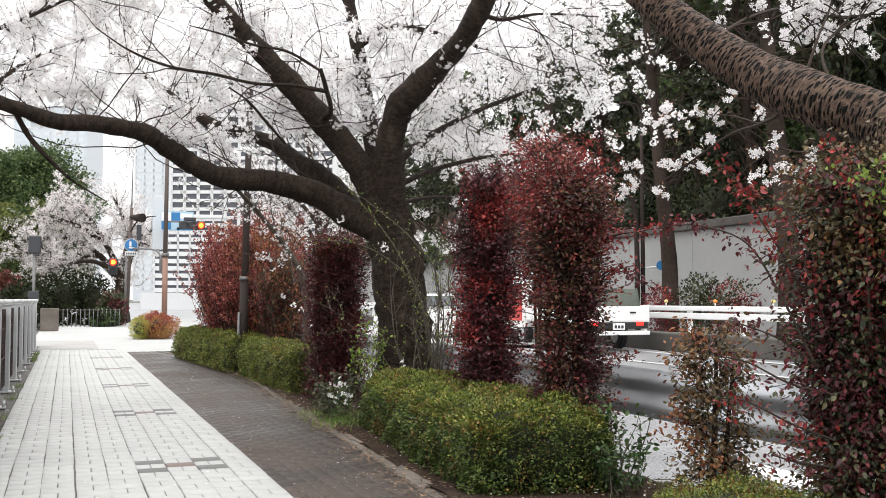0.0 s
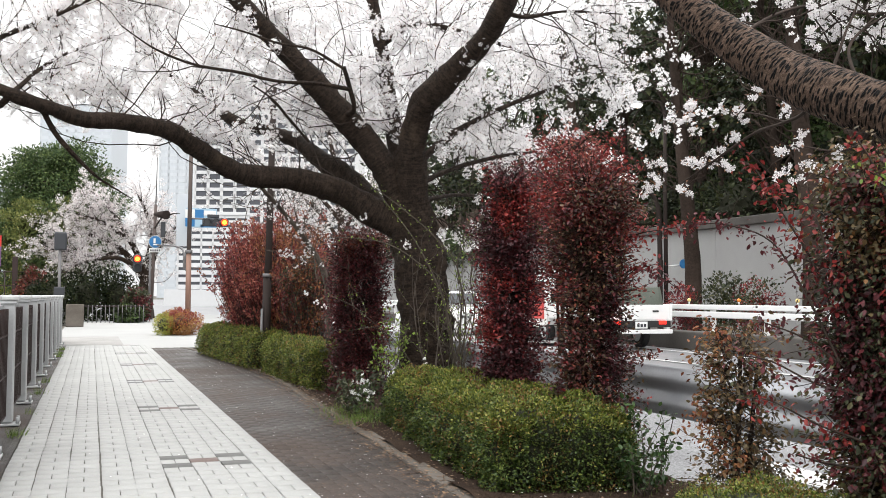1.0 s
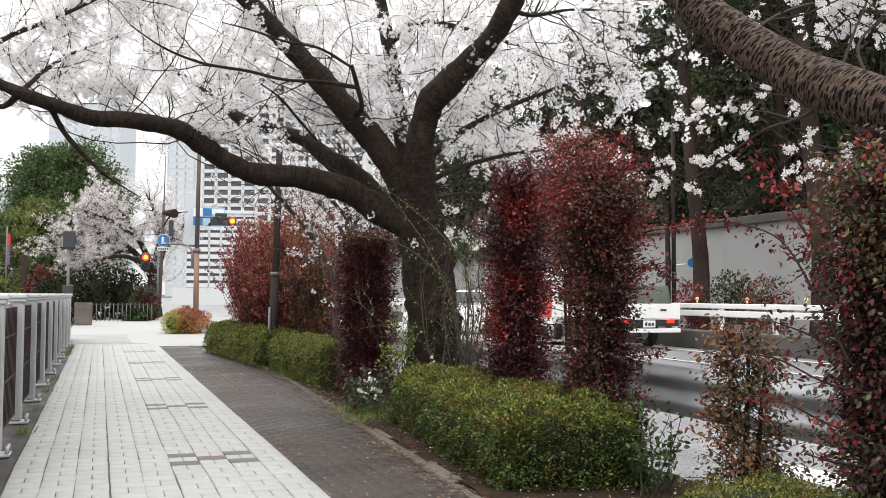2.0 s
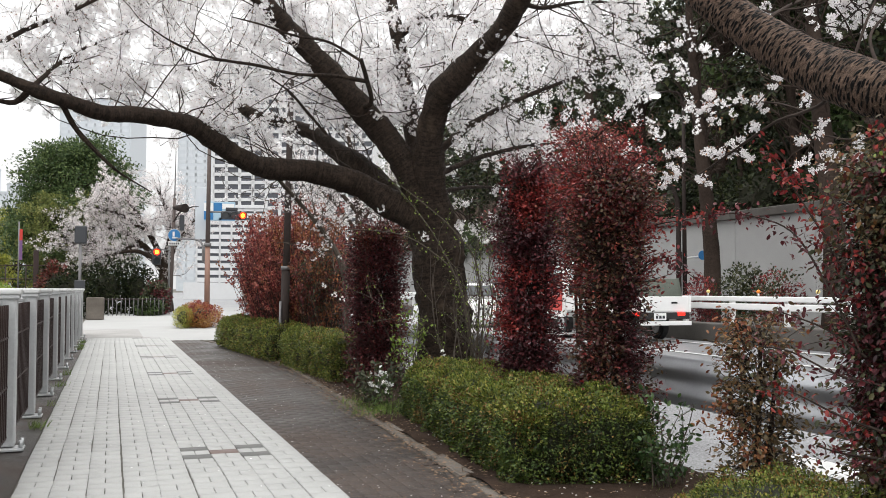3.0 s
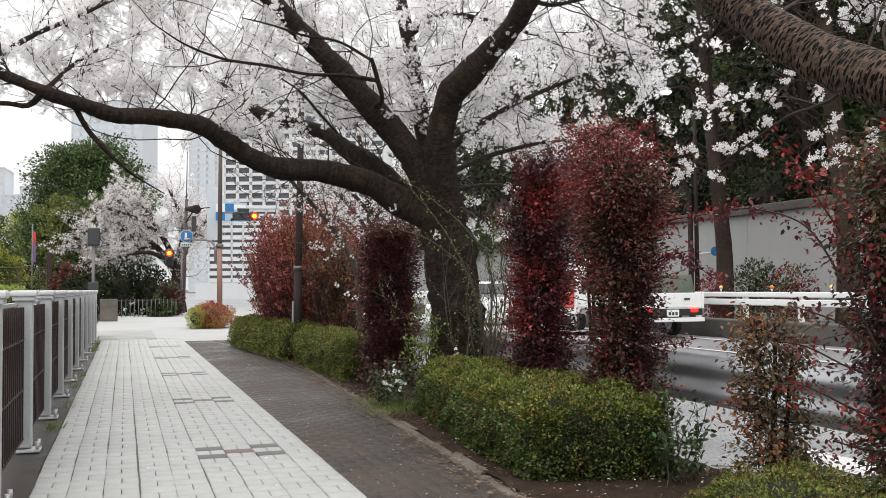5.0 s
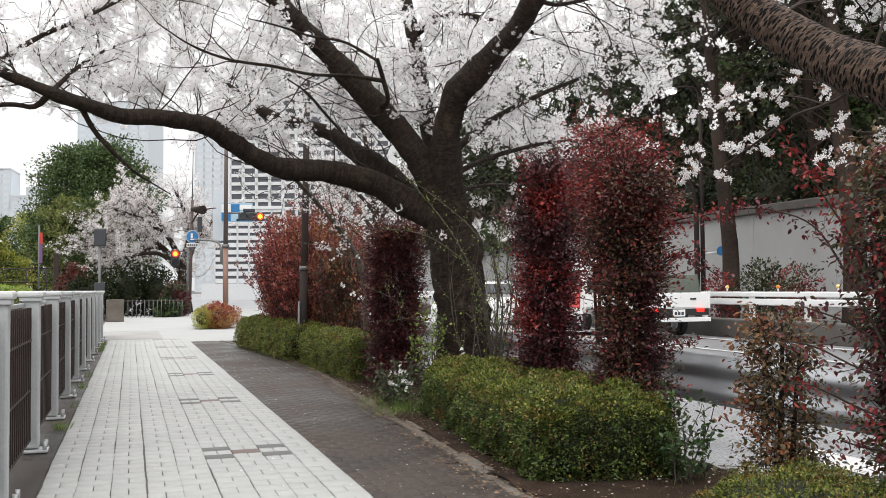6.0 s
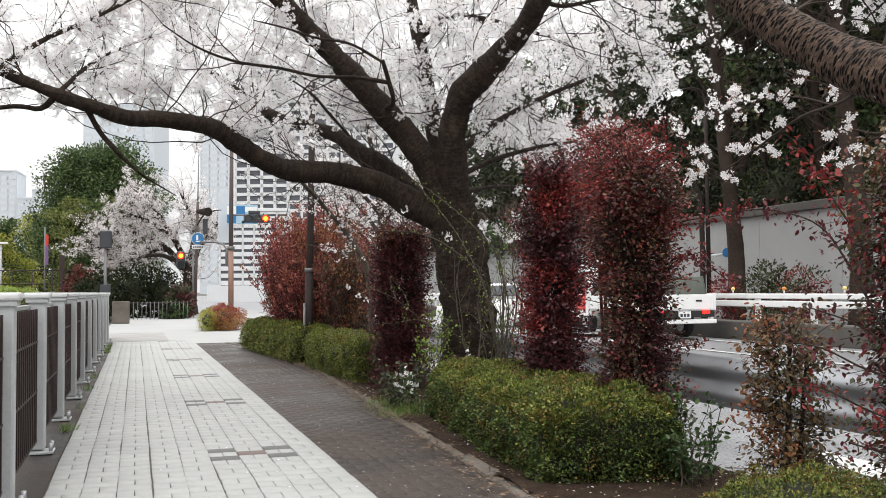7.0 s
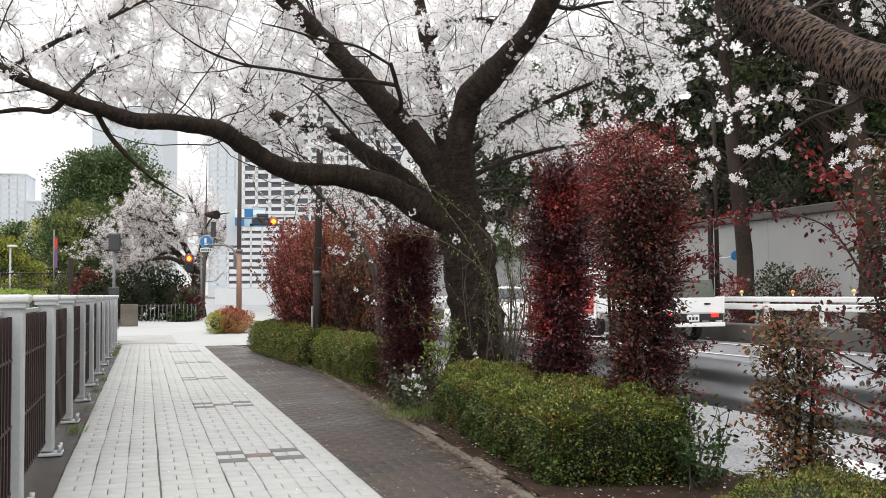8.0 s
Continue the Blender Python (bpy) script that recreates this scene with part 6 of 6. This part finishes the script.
def sedan(at, paint, label, lit=True, length=4.4, width=1.7, height=1.45, turn=0):
    """A saloon or hatchback: lower body, glazed cabin, lamps, plate and wheels."""
    c = thing("car", label, "car", at, turn=turn)
    h = height
    bm = bmesh.new()
    prof = ((0.0, 0.35), (0.02, 0.70), (0.10, h * 0.66), (0.55, h * 0.69), (length - 1.25, h * 0.67), (length - 0.15, h * 0.54), (length, 0.52), (length, 0.28), (0.05, 0.25))
    sides = []
    for s in (-1, 1):
        sides.append([bm.verts.new((s * width / 2, y, z)) for y, z in prof])
    bm.faces.new(sides[0])
    bm.faces.new(list(reversed(sides[1])))
    for i in range(len(prof)):
        j = (i + 1) % len(prof)
        bm.faces.new((sides[0][j], sides[0][i], sides[1][i], sides[1][j]))
    bmesh.ops.recalc_face_normals(bm, faces=bm.faces[:])
    bmesh.ops.bevel(bm, geom=bm.edges[:], offset=0.07, segments=3, affect="EDGES")
    part("body", bm, paint, c, smooth=True)
    bm = bmesh.new()
    roof = ((0.25, h * 0.67), (0.75, h), (length - 2.1, h), (length - 1.2, h * 0.67))
    sides = []
    for s in (-1, 1):
        sides.append([bm.verts.new((s * (width / 2 - (0.06 if z < h else 0.20)), y, z)) for y, z in roof])
    bm.faces.new(sides[0])
    bm.faces.new(list(reversed(sides[1])))
    for i in range(4):
        j = (i + 1) % 4
        bm.faces.new((sides[0][j], sides[0][i], sides[1][i], sides[1][j]))
    bmesh.ops.recalc_face_normals(bm, faces=bm.faces[:])
    bmesh.ops.bevel(bm, geom=bm.edges[:], offset=0.05, segments=2, affect="EDGES")
    cabin = part("cabin", bm, paint, c, smooth=True)
    slope = math.degrees(math.atan2(h * 0.33, 0.5))
    part("rear_window", box((width * 0.66, 0.44, 0.02), (0, 0.47, h * 0.85), 0.005, Matrix.Rotation(radians(slope), 4, "X")), M_GLASS_DARK, cabin)
    for s in (-1, 1):
        part("side_window", box((0.02, length * 0.42, h * 0.21), (s * (width / 2 - 0.115), length * 0.40, h * 0.83), 0.005, Matrix.Rotation(radians(-s * 17), 4, "Y")), M_GLASS_DARK, cabin)
        part("tail_light", box((0.17, 0.06, 0.15), (s * (width / 2 - 0.13), 0.02, 0.78), 0.02), M_TAIL if lit else M_REDPAINT, c, "lit red tail light" if lit else "red tail light")
        for y in (0.85, length - 0.85):
            wheel(c, (s * (width / 2 - 0.1), y, 0.30), 0.30, 0.19)
    part("number_plate", box((0.33, 0.015, 0.165), (0, -0.01, 0.66), 0.004), M_WHITE, c)
    for k in range(3):
        part("plate_bar", box((0.06, 0.01, 0.07), (-0.09 + 0.09 * k, -0.022, 0.66)), M_DARKBOX, c)
    part("bumper", box((width * 0.96, 0.1, 0.18), (0, 0.02, 0.40), 0.03), paint, c)
    return c


sedan((10.45, 27.0, -0.10), M_WHITE, "white saloon car waiting with its tail light lit", height=1.42)


# ---- small plants, twigs and litter round the trunk ----
def twig_clump(x, y, height, count, lean, label, leaf_mat=None, leaf=0.03, per=5, spread=0.25, mat=None, name="sapling"):
    t = thing(name, label, "shrub", (x, y, 0))
    tb = Tubes()
    pts, outs = [], []
    for _ in range(count):
        d = np.array([rng.normal() * spread + lean[0], rng.normal() * spread + lean[1], 1.0])
        p = wander((rng.normal() * 0.06, rng.normal() * 0.06, -0.03), d, height * rng.uniform(0.6, 1.1), 0.007, 0.002, 9, 0.10, 0.02)
        tb.add(p, 5)
        for _ in range(per):
            i = rng.integers(3, len(p))
            q = wander(p[i, :3], unit(p[i, :3] - p[i - 1, :3]) + random_dirs(1, 0.2)[0] * 0.8, height * 0.22, 0.003, 0.001, 4, 0.2, 0.05)
            tb.add(q, 4)
            for r in q[1:]:
                for _ in range(2):
                    pts.append(r[:3] + rng.normal(size=3) * 0.012)
                    outs.append(unit(rng.normal(size=3) + np.array([0, 0, 0.6])))
    put("stem_work", tb.mesh("stem_work"), mat or M_TWIG_GREY, t, kind="stuff")
    if leaf_mat:
        put("leaves", leaf_mesh("leaves", np.array(pts), np.array(outs), leaf, 0.6, 0, True), leaf_mat, t, kind="stuff")
    return t


tx, ty = 3.12, 8.7
twig_clump(tx, ty, 1.7, 9, (-0.22, 0.0), "bare grey saplings with green buds beside the trunk", M_FRESH, 0.022, 4, 0.16)
twig_clump(tx + 0.25, ty + 0.2, 1.3, 8, (0.1, 0.0), "tangle of bare grey twigs beside the trunk", None, 0.02, 9, 0.22)
twig_clump(tx + 0.5, ty + 0.5, 1.5, 16, (0.05, 0.0), "dense bare brown brush behind the trunk", M_TWIG_GREY, 0.02, 9, 0.25)
twig_clump(tx + 0.75, ty + 0.9, 2.5, 14, (0.05, 0.0), "tall bare grey shoots behind the trunk", M_TWIG_GREY, 0.018, 10, 0.13)
twig_clump(2.93, 9.5, 0.95, 12, (0.0, 0.0), "light green leafy shoots beside the trunk", M_FRESH, 0.045, 4, 0.15)
twig_clump(3.02, 8.53, 0.55, 10, (0.1, 0.0), "fresh green shoots at the foot of the trunk", M_FRESH, 0.045, 4, 0.4)
twig_clump(2.80, 11.25, 1.6, 10, (0.05, 0.0), "bare brown shrub with pale buds behind the hedge", M_PINK, 0.02, 5, 0.3)
twig_clump(3.11, 5.18, 0.60, 6, (0.0, 0.0), "dark green broad-leaved shoots beside the hedge", M_DEEPGREEN, 0.040, 6, 0.2)
twig_clump(3.05, 5, 0.30, 12, (0.0, 0.0), "low green weeds at the hedge end", M_DEEPGREEN, 0.036, 6, 0.5)
twig_clump(2.45, 9.09, 0.50, 12, (0.0, 0.0), "low leafy azalea bush with white flowers", M_GREENISH, 0.045, 5, 0.45)
ax, ay = 2.34, 8.91
az = np.array([(ax, ay, 0.30)]) + rng.normal(size=(16, 3)) * np.array([0.09, 0.09, 0.06])
fl = thing("white_flowers", "cluster of white azalea flowers over the grass", "flowers", (0, 0, 0))
put("petals", blossom_mesh("petals", az, 4, 0.025, 0.034), M_PETAL, fl, kind="stuff")
leaf_at = np.repeat(az, 14, axis=0) - np.array([0, 0, 0.10]) + rng.normal(size=(224, 3)) * np.array([0.05, 0.05, 0.06])
put("leaves", leaf_mesh("leaves", leaf_at, random_dirs(224, 0.4), 0.04, 0.5, 0, True), M_EVERGREEN, fl, kind="stuff")


# arching sprays of wine-red leaves on the broad shrub, with fresh green tips
def spray_of_leaves(parent, pts, mat, leaf, spacing=0.03, r=0.006, twig=None):
    tb = Tubes()
    path = smooth_path([(*p, r * (1 - 0.8 * i / len(pts))) for i, p in enumerate(pts)], 0.04)
    tb.add(path, 6)
    put("arching_twig", tb.mesh("arching_twig"), twig or M_TWIG, parent)
    n = int(len(path) * 0.04 / spacing)
    i = rng.integers(int(len(path) * 0.15), len(path), n)
    p = path[i, :3] + rng.normal(size=(n, 3)) * 0.03
    put("spray_leaves", leaf_mesh("spray_leaves", p, random_dirs(n, -0.3), leaf, 0.5, 0.4, True), mat, parent, kind="stuff")


sh = thing("shrub", "arching red-leaved shoots of the broad shrub", "shrub", (0, 0, 0))
for pts, m in ((((2.856, 3.148, 0.944), (2.778, 3.214, 1.266), (2.71, 3.334, 1.507), (2.658, 3.45, 1.711), (2.663, 3.554, 1.749)), M_RED),
               (((2.862, 3.089, 0.991), (2.75, 3.114, 1.331), (2.73, 3.217, 1.545), (2.619, 3.363, 1.626)), M_RED),
               (((2.8, 3.118, 0.901), (2.736, 3.235, 1.173), (2.733, 3.439, 1.394), (2.67, 3.673, 1.482), (2.585, 3.813, 1.489)), M_WINE),
               (((2.822, 3.111, 0.878), (2.74, 3.244, 0.987), (2.629, 3.39, 1.055)), M_WINE),
               (((2.813, 3.013, 0.775), (2.717, 3.155, 0.81), (2.612, 3.299, 0.894), (2.543, 3.432, 0.912)), M_WINE),
               (((2.816, 3.021, 0.598), (2.72, 3.163, 0.652), (2.615, 3.307, 0.732), (2.569, 3.432, 0.733)), M_RED),
               (((2.86, 3.011, 0.488), (2.765, 3.154, 0.493), (2.716, 3.28, 0.511)), M_WINE),
               (((2.925, 3.065, 0.991), (2.874, 3.059, 1.444), (2.787, 3.084, 1.603), (2.68, 3.123, 1.648)), M_BRONZE),
               (((2.933, 2.954, 0.995), (2.904, 2.941, 1.437), (2.838, 2.954, 1.657), (2.774, 2.973, 1.768)), M_RED),
               (((2.976, 2.83, 1), (2.948, 2.817, 1.429), (2.884, 2.831, 1.622), (2.843, 2.846, 1.644)), M_FRESH),
               (((2.996, 2.822, 1), (2.969, 2.811, 1.386), (2.885, 2.835, 1.547), (2.764, 2.878, 1.622)), M_FRESH)):
    spray_of_leaves(sh, pts, m, 0.027 if m is not M_FRESH else 0.024, 0.005)
sh2 = thing("shrub", "loose red shoots at the top of the pillar shrubs", "shrub", (0, 0, 0))
for pts, m in ((((3.136, 5.743, 1.565), (3.094, 5.74, 1.904), (3.196, 5.688, 2.131), (3.299, 5.642, 2.244)), M_RED),
               (((3.101, 5.756, 1.565), (3.024, 5.769, 1.867), (3.003, 5.767, 2.055)), M_RED),
               (((3.208, 5.721, 1.452), (3.33, 5.561, 1.559), (3.448, 5.406, 1.589), (3.628, 5.227, 1.618)), M_RED),
               (((3.213, 5.734, 1.188), (3.335, 5.571, 1.336), (3.454, 5.421, 1.278), (3.576, 5.379, 1.186)), M_WINE),
               (((3.216, 5.741, 1.037), (3.301, 5.587, 1.298), (3.418, 5.43, 1.369)), M_RED),
               (((3.051, 5.99, 1.578), (2.979, 6.105, 1.939), (2.907, 6.23, 2.111)), M_WINE),
               (((3.188, 5.773, 0.659), (3.276, 5.627, 0.741), (3.446, 5.451, 0.784)), M_BRONZE)):
    spray_of_leaves(sh2, pts, m, 0.034, 0.005)


fs2 = thing("sapling", "long bare shoots with yellow-green buds before the trunk", "shrub", (0, 0, 0))
for pts in (((3.29, 8.751, 0.448), (3.11, 8.572, 1.071), (2.831, 8.542, 1.62), (2.502, 8.539, 2.028), (2.265, 8.51, 2.263)),
            ((3.311, 8.743, 0.448), (3.274, 8.602, 1.31), (3.034, 8.567, 1.678), (2.678, 8.581, 1.975), (2.403, 8.57, 2.157)),
            ((3.275, 8.757, 0.448), (3.068, 8.58, 1.203), (2.784, 8.566, 1.505), (2.461, 8.575, 1.656), (2.027, 8.634, 1.691)),
            ((3.326, 8.737, 0.448), (3.33, 8.598, 0.99), (3.211, 8.511, 1.467), (3.315, 8.343, 1.829)),
            ((3.351, 8.728, 0.448), (3.405, 8.569, 0.99), (3.335, 8.465, 1.414), (3.505, 8.255, 2.09))):
    spray_of_leaves(fs2, pts, M_FRESH, 0.022, 0.022, 0.009, M_TWIG_GREY)
put("flower_work", blossom_mesh("flower_work", np.array([(2.708, 8.587, 1.662), (2.743, 8.575, 1.62), (3.058, 8.555, 1.741), (3.319, 8.353, 1.62), (3.271, 8.373, 1.594), (3.079, 8.428, 1.933), (2.322, 8.616, 1.883), (2.91, 8.571, 0.549), (2.508, 11.38, 1.083), (2.602, 11.347, 1.03), (2.381, 11.424, 1.183)]), 7, 0.035, 0.034), M_PETAL, fs2, "few white blossoms", "stuff")


# grass tufts at the kerb and by the fence
def tuft(x, y, n, size, label="small tuft of fresh green grass", blade_len=0.11):
    t = thing("grass_tuft", label, "grass", (x, y, 0), kind="stuff")
    p = rng.normal(size=(n, 3)) * np.array([size, size * 1.6, 0])
    p[:, 2] = 0.0
    blade = np.array([(-0.03, 0, 0), (0.03, 0, 0), (0.02, 0.55, 0.05), (0, 1, 0.25), (-0.02, 0.55, 0.05)])
    f = np.array([(0, 1, 2), (0, 2, 4), (4, 2, 3)])
    ahead = unit(rng.normal(size=(n, 3)) * 0.4 + np.array([0, 0, 1.0]))
    put("blades", scatter("blades", blade, f, p, frames_from(ahead, random_dirs(n)), rng.uniform(0.4, 1.0, n) * blade_len), M_GRASS, t, kind="stuff")


gx, gy = 2.35, 8.71
tuft(gx, gy, 420, 0.13)
tuft(gx + 0.15, gy + 0.35, 320, 0.13)
tuft(gx - 0.02, gy + 0.7, 200, 0.1)
for yy, n in ((8.7, 60), (12.3, 50), (13.9, 40), (19.6, 80), (20.6, 90), (22.0, 80), (10.3, 20)):
    tuft(-0.56, yy, n, 0.035)
tuft(3.2, 5.0, 160, 0.2, blade_len=0.07)
tuft(2.7, 4.4, 90, 0.12, blade_len=0.05)


# fallen petals and leaves
def litter(name, n, x0, x1, y0, y1, z, size, mat, label, along_kerb=False):
    p = np.stack([rng.uniform(x0, x1, n), rng.uniform(y0, y1, n), np.full(n, z)], axis=1)
    if along_kerb:
        p[:, 0] = np.array([kerb_x(v) for v in p[:, 1]]) + rng.normal(size=n) * 0.10
    ahead = unit(rng.normal(size=(n, 3)) * np.array([1, 1, 0.12]))
    me = scatter(name, LEAF_S, LEAF_SF, p, frames_from(ahead, np.tile([0, 0, 1.0], (n, 1)) + rng.normal(size=(n, 3)) * 0.15), size * rng.uniform(0.6, 1.3, n))
    put(name, me, mat, None, label, "stuff", "litter")


litter("fallen_petals", 300, 1.25, 2.5, 4, 20, 0.01, 0.018, M_PETAL, "white petals scattered over damp paving")
litter("fallen_petals", 500, 1.25, 2.45, 4, 16, 0.008, 0.010, M_PETAL, "tiny torn petals on the damp asphalt")
litter("grit", 5000, 1.25, 2.45, 4, 12, 0.006, 0.010, M_LITTER, "fine brown grit on the asphalt")
litter("fallen_petals", 90, -0.5, 1.2, 4, 20, 0.008, 0.016, M_PETAL, "few white petals on the pale paving")
litter("fallen_petals", 400, 2.2, 3.5, 3, 12, 0.05, 0.02, M_PETAL, "white petals on the dark soil")
litter("fallen_leaves", 2600, 1.9, 2.4, 4, 16, 0.022, 0.03, M_LITTER, "brown dead leaves along the kerb", True)
litter("fallen_leaves", 900, 2.2, 3.5, 3, 12, 0.05, 0.022, M_LITTER, "brown dead leaves on the soil")

# ---- paving blocks of the footpath ----
COLS, X_LEFT, PITCH = 9, -0.519, 0.197
ROWP = 0.1675


def paver_mesh(w, d, c=0.001):
    """A block with chamfered upper edges, top at 0."""
    a, b = w / 2, d / 2
    v = [(-a, -b, -0.05), (a, -b, -0.05), (a, b, -0.05), (-a, b, -0.05), (-a, -b, -c), (a, -b, -c), (a, b, -c), (-a, b, -c), (-a + c, -b + c, 0), (a - c, -b + c, 0), (a - c, b - c, 0), (-a + c, b - c, 0)]
    f = [(8, 9, 10, 11)]
    for i in range(4):
        j = (i + 1) % 4
        f += [(i, j, 4 + j, 4 + i), (4 + i, 4 + j, 8 + j, 8 + i)]
    return np.array(v), np.array(f)


WHOLE = paver_mesh(PITCH - 0.007, ROWP - 0.0008, 0.0006)
HALF = paver_mesh(PITCH / 2 - 0.0065, ROWP - 0.0008, 0.0006)


def paver_spots():
    """Each block: x, y, lift, half or whole, tint."""
    out = []
    r = random.Random(4)
    for c in range(COLS):
        for k in range(-70, 101):
            y = 7.04 + ROWP * k
            x = X_LEFT + PITCH * (c + 0.5) + 0.007 * noise.noise(Vector((c * 0.8, y * 0.9, 5.0))) + r.gauss(0, 0.0012)
            m, row = divmod(k + 10, 20)
            row -= 10
            tint = 0
            if 0 <= m <= 5 and ((c in (5, 7) and row in (-1, 1)) or (c == 6 and row == 0)):
                tint = 2 if c == 6 else 1
            if tint == 0 and (k + c) % 2 == 1:
                out += [(x - PITCH / 4, y, r.gauss(0, 0.0003), 1, 0), (x + PITCH / 4, y, r.gauss(0, 0.0003), 1, 0)]
            else:
                out.append((x, y, r.gauss(0, 0.0003), 0, tint))
    return out


piece = {}
for half, (v, f) in ((0, WHOLE), (1, HALF)):
    for tint, m in ((0, M_TILE), (1, M_TILE_DARK), (2, M_TILE_RED)):
        me = mesh_np("paver", v, f)
        me.materials.append(m)
        piece[half, tint] = me
rest = {0: [], 1: []}
for x, y, lift, half, tint in paver_spots():
    if tint or 4.6 < y < 7.4:
        ob = put("paver", piece[half, tint], None, pave_bed)
        ob.location = (x, y, lift)
    else:
        rest[half].append((x, y, lift))
for half, (v, f) in ((0, WHOLE), (1, HALF)):
    p = np.array(rest[half])
    me = scatter("pavers", v, f, p, np.tile(np.eye(3), (len(p), 1, 1)), np.ones(len(p)))
    put("pavers", me, M_TILE, pave_bed, kind="stuff")

# ---- small dark blocks of the strip beside the planting ----
BLOCK_V, BLOCK_F = paver_mesh(0.0990, 0.1997, 0.0004)
block = mesh_np("paving_block", BLOCK_V, BLOCK_F)
block.materials.append(M_BLOCK)
dice = random.Random(9)
far_blocks = []
for c in range(12):
    for k in range(98):
        x, y = 1.287 + 0.1 * c, 2.9 + 0.2 * k + (0.1 if c % 2 else 0.0)
        if x + 0.05 > min(kerb_x(y - 0.1), kerb_x(y + 0.1)):
            continue
        spot = (x, y, -0.002 + dice.gauss(0, 0.0003))
        if 4.6 < y < 9.6:
            ob = put("paving_block", block, None, asphalt)
            ob.location = spot
        else:
            far_blocks.append(spot)
spots = np.array(far_blocks)
put("paving_blocks", scatter("paving_blocks", BLOCK_V, BLOCK_F, spots, np.tile(np.eye(3), (len(spots), 1, 1)), np.ones(len(spots))), M_BLOCK_FAR, asphalt, kind="stuff")
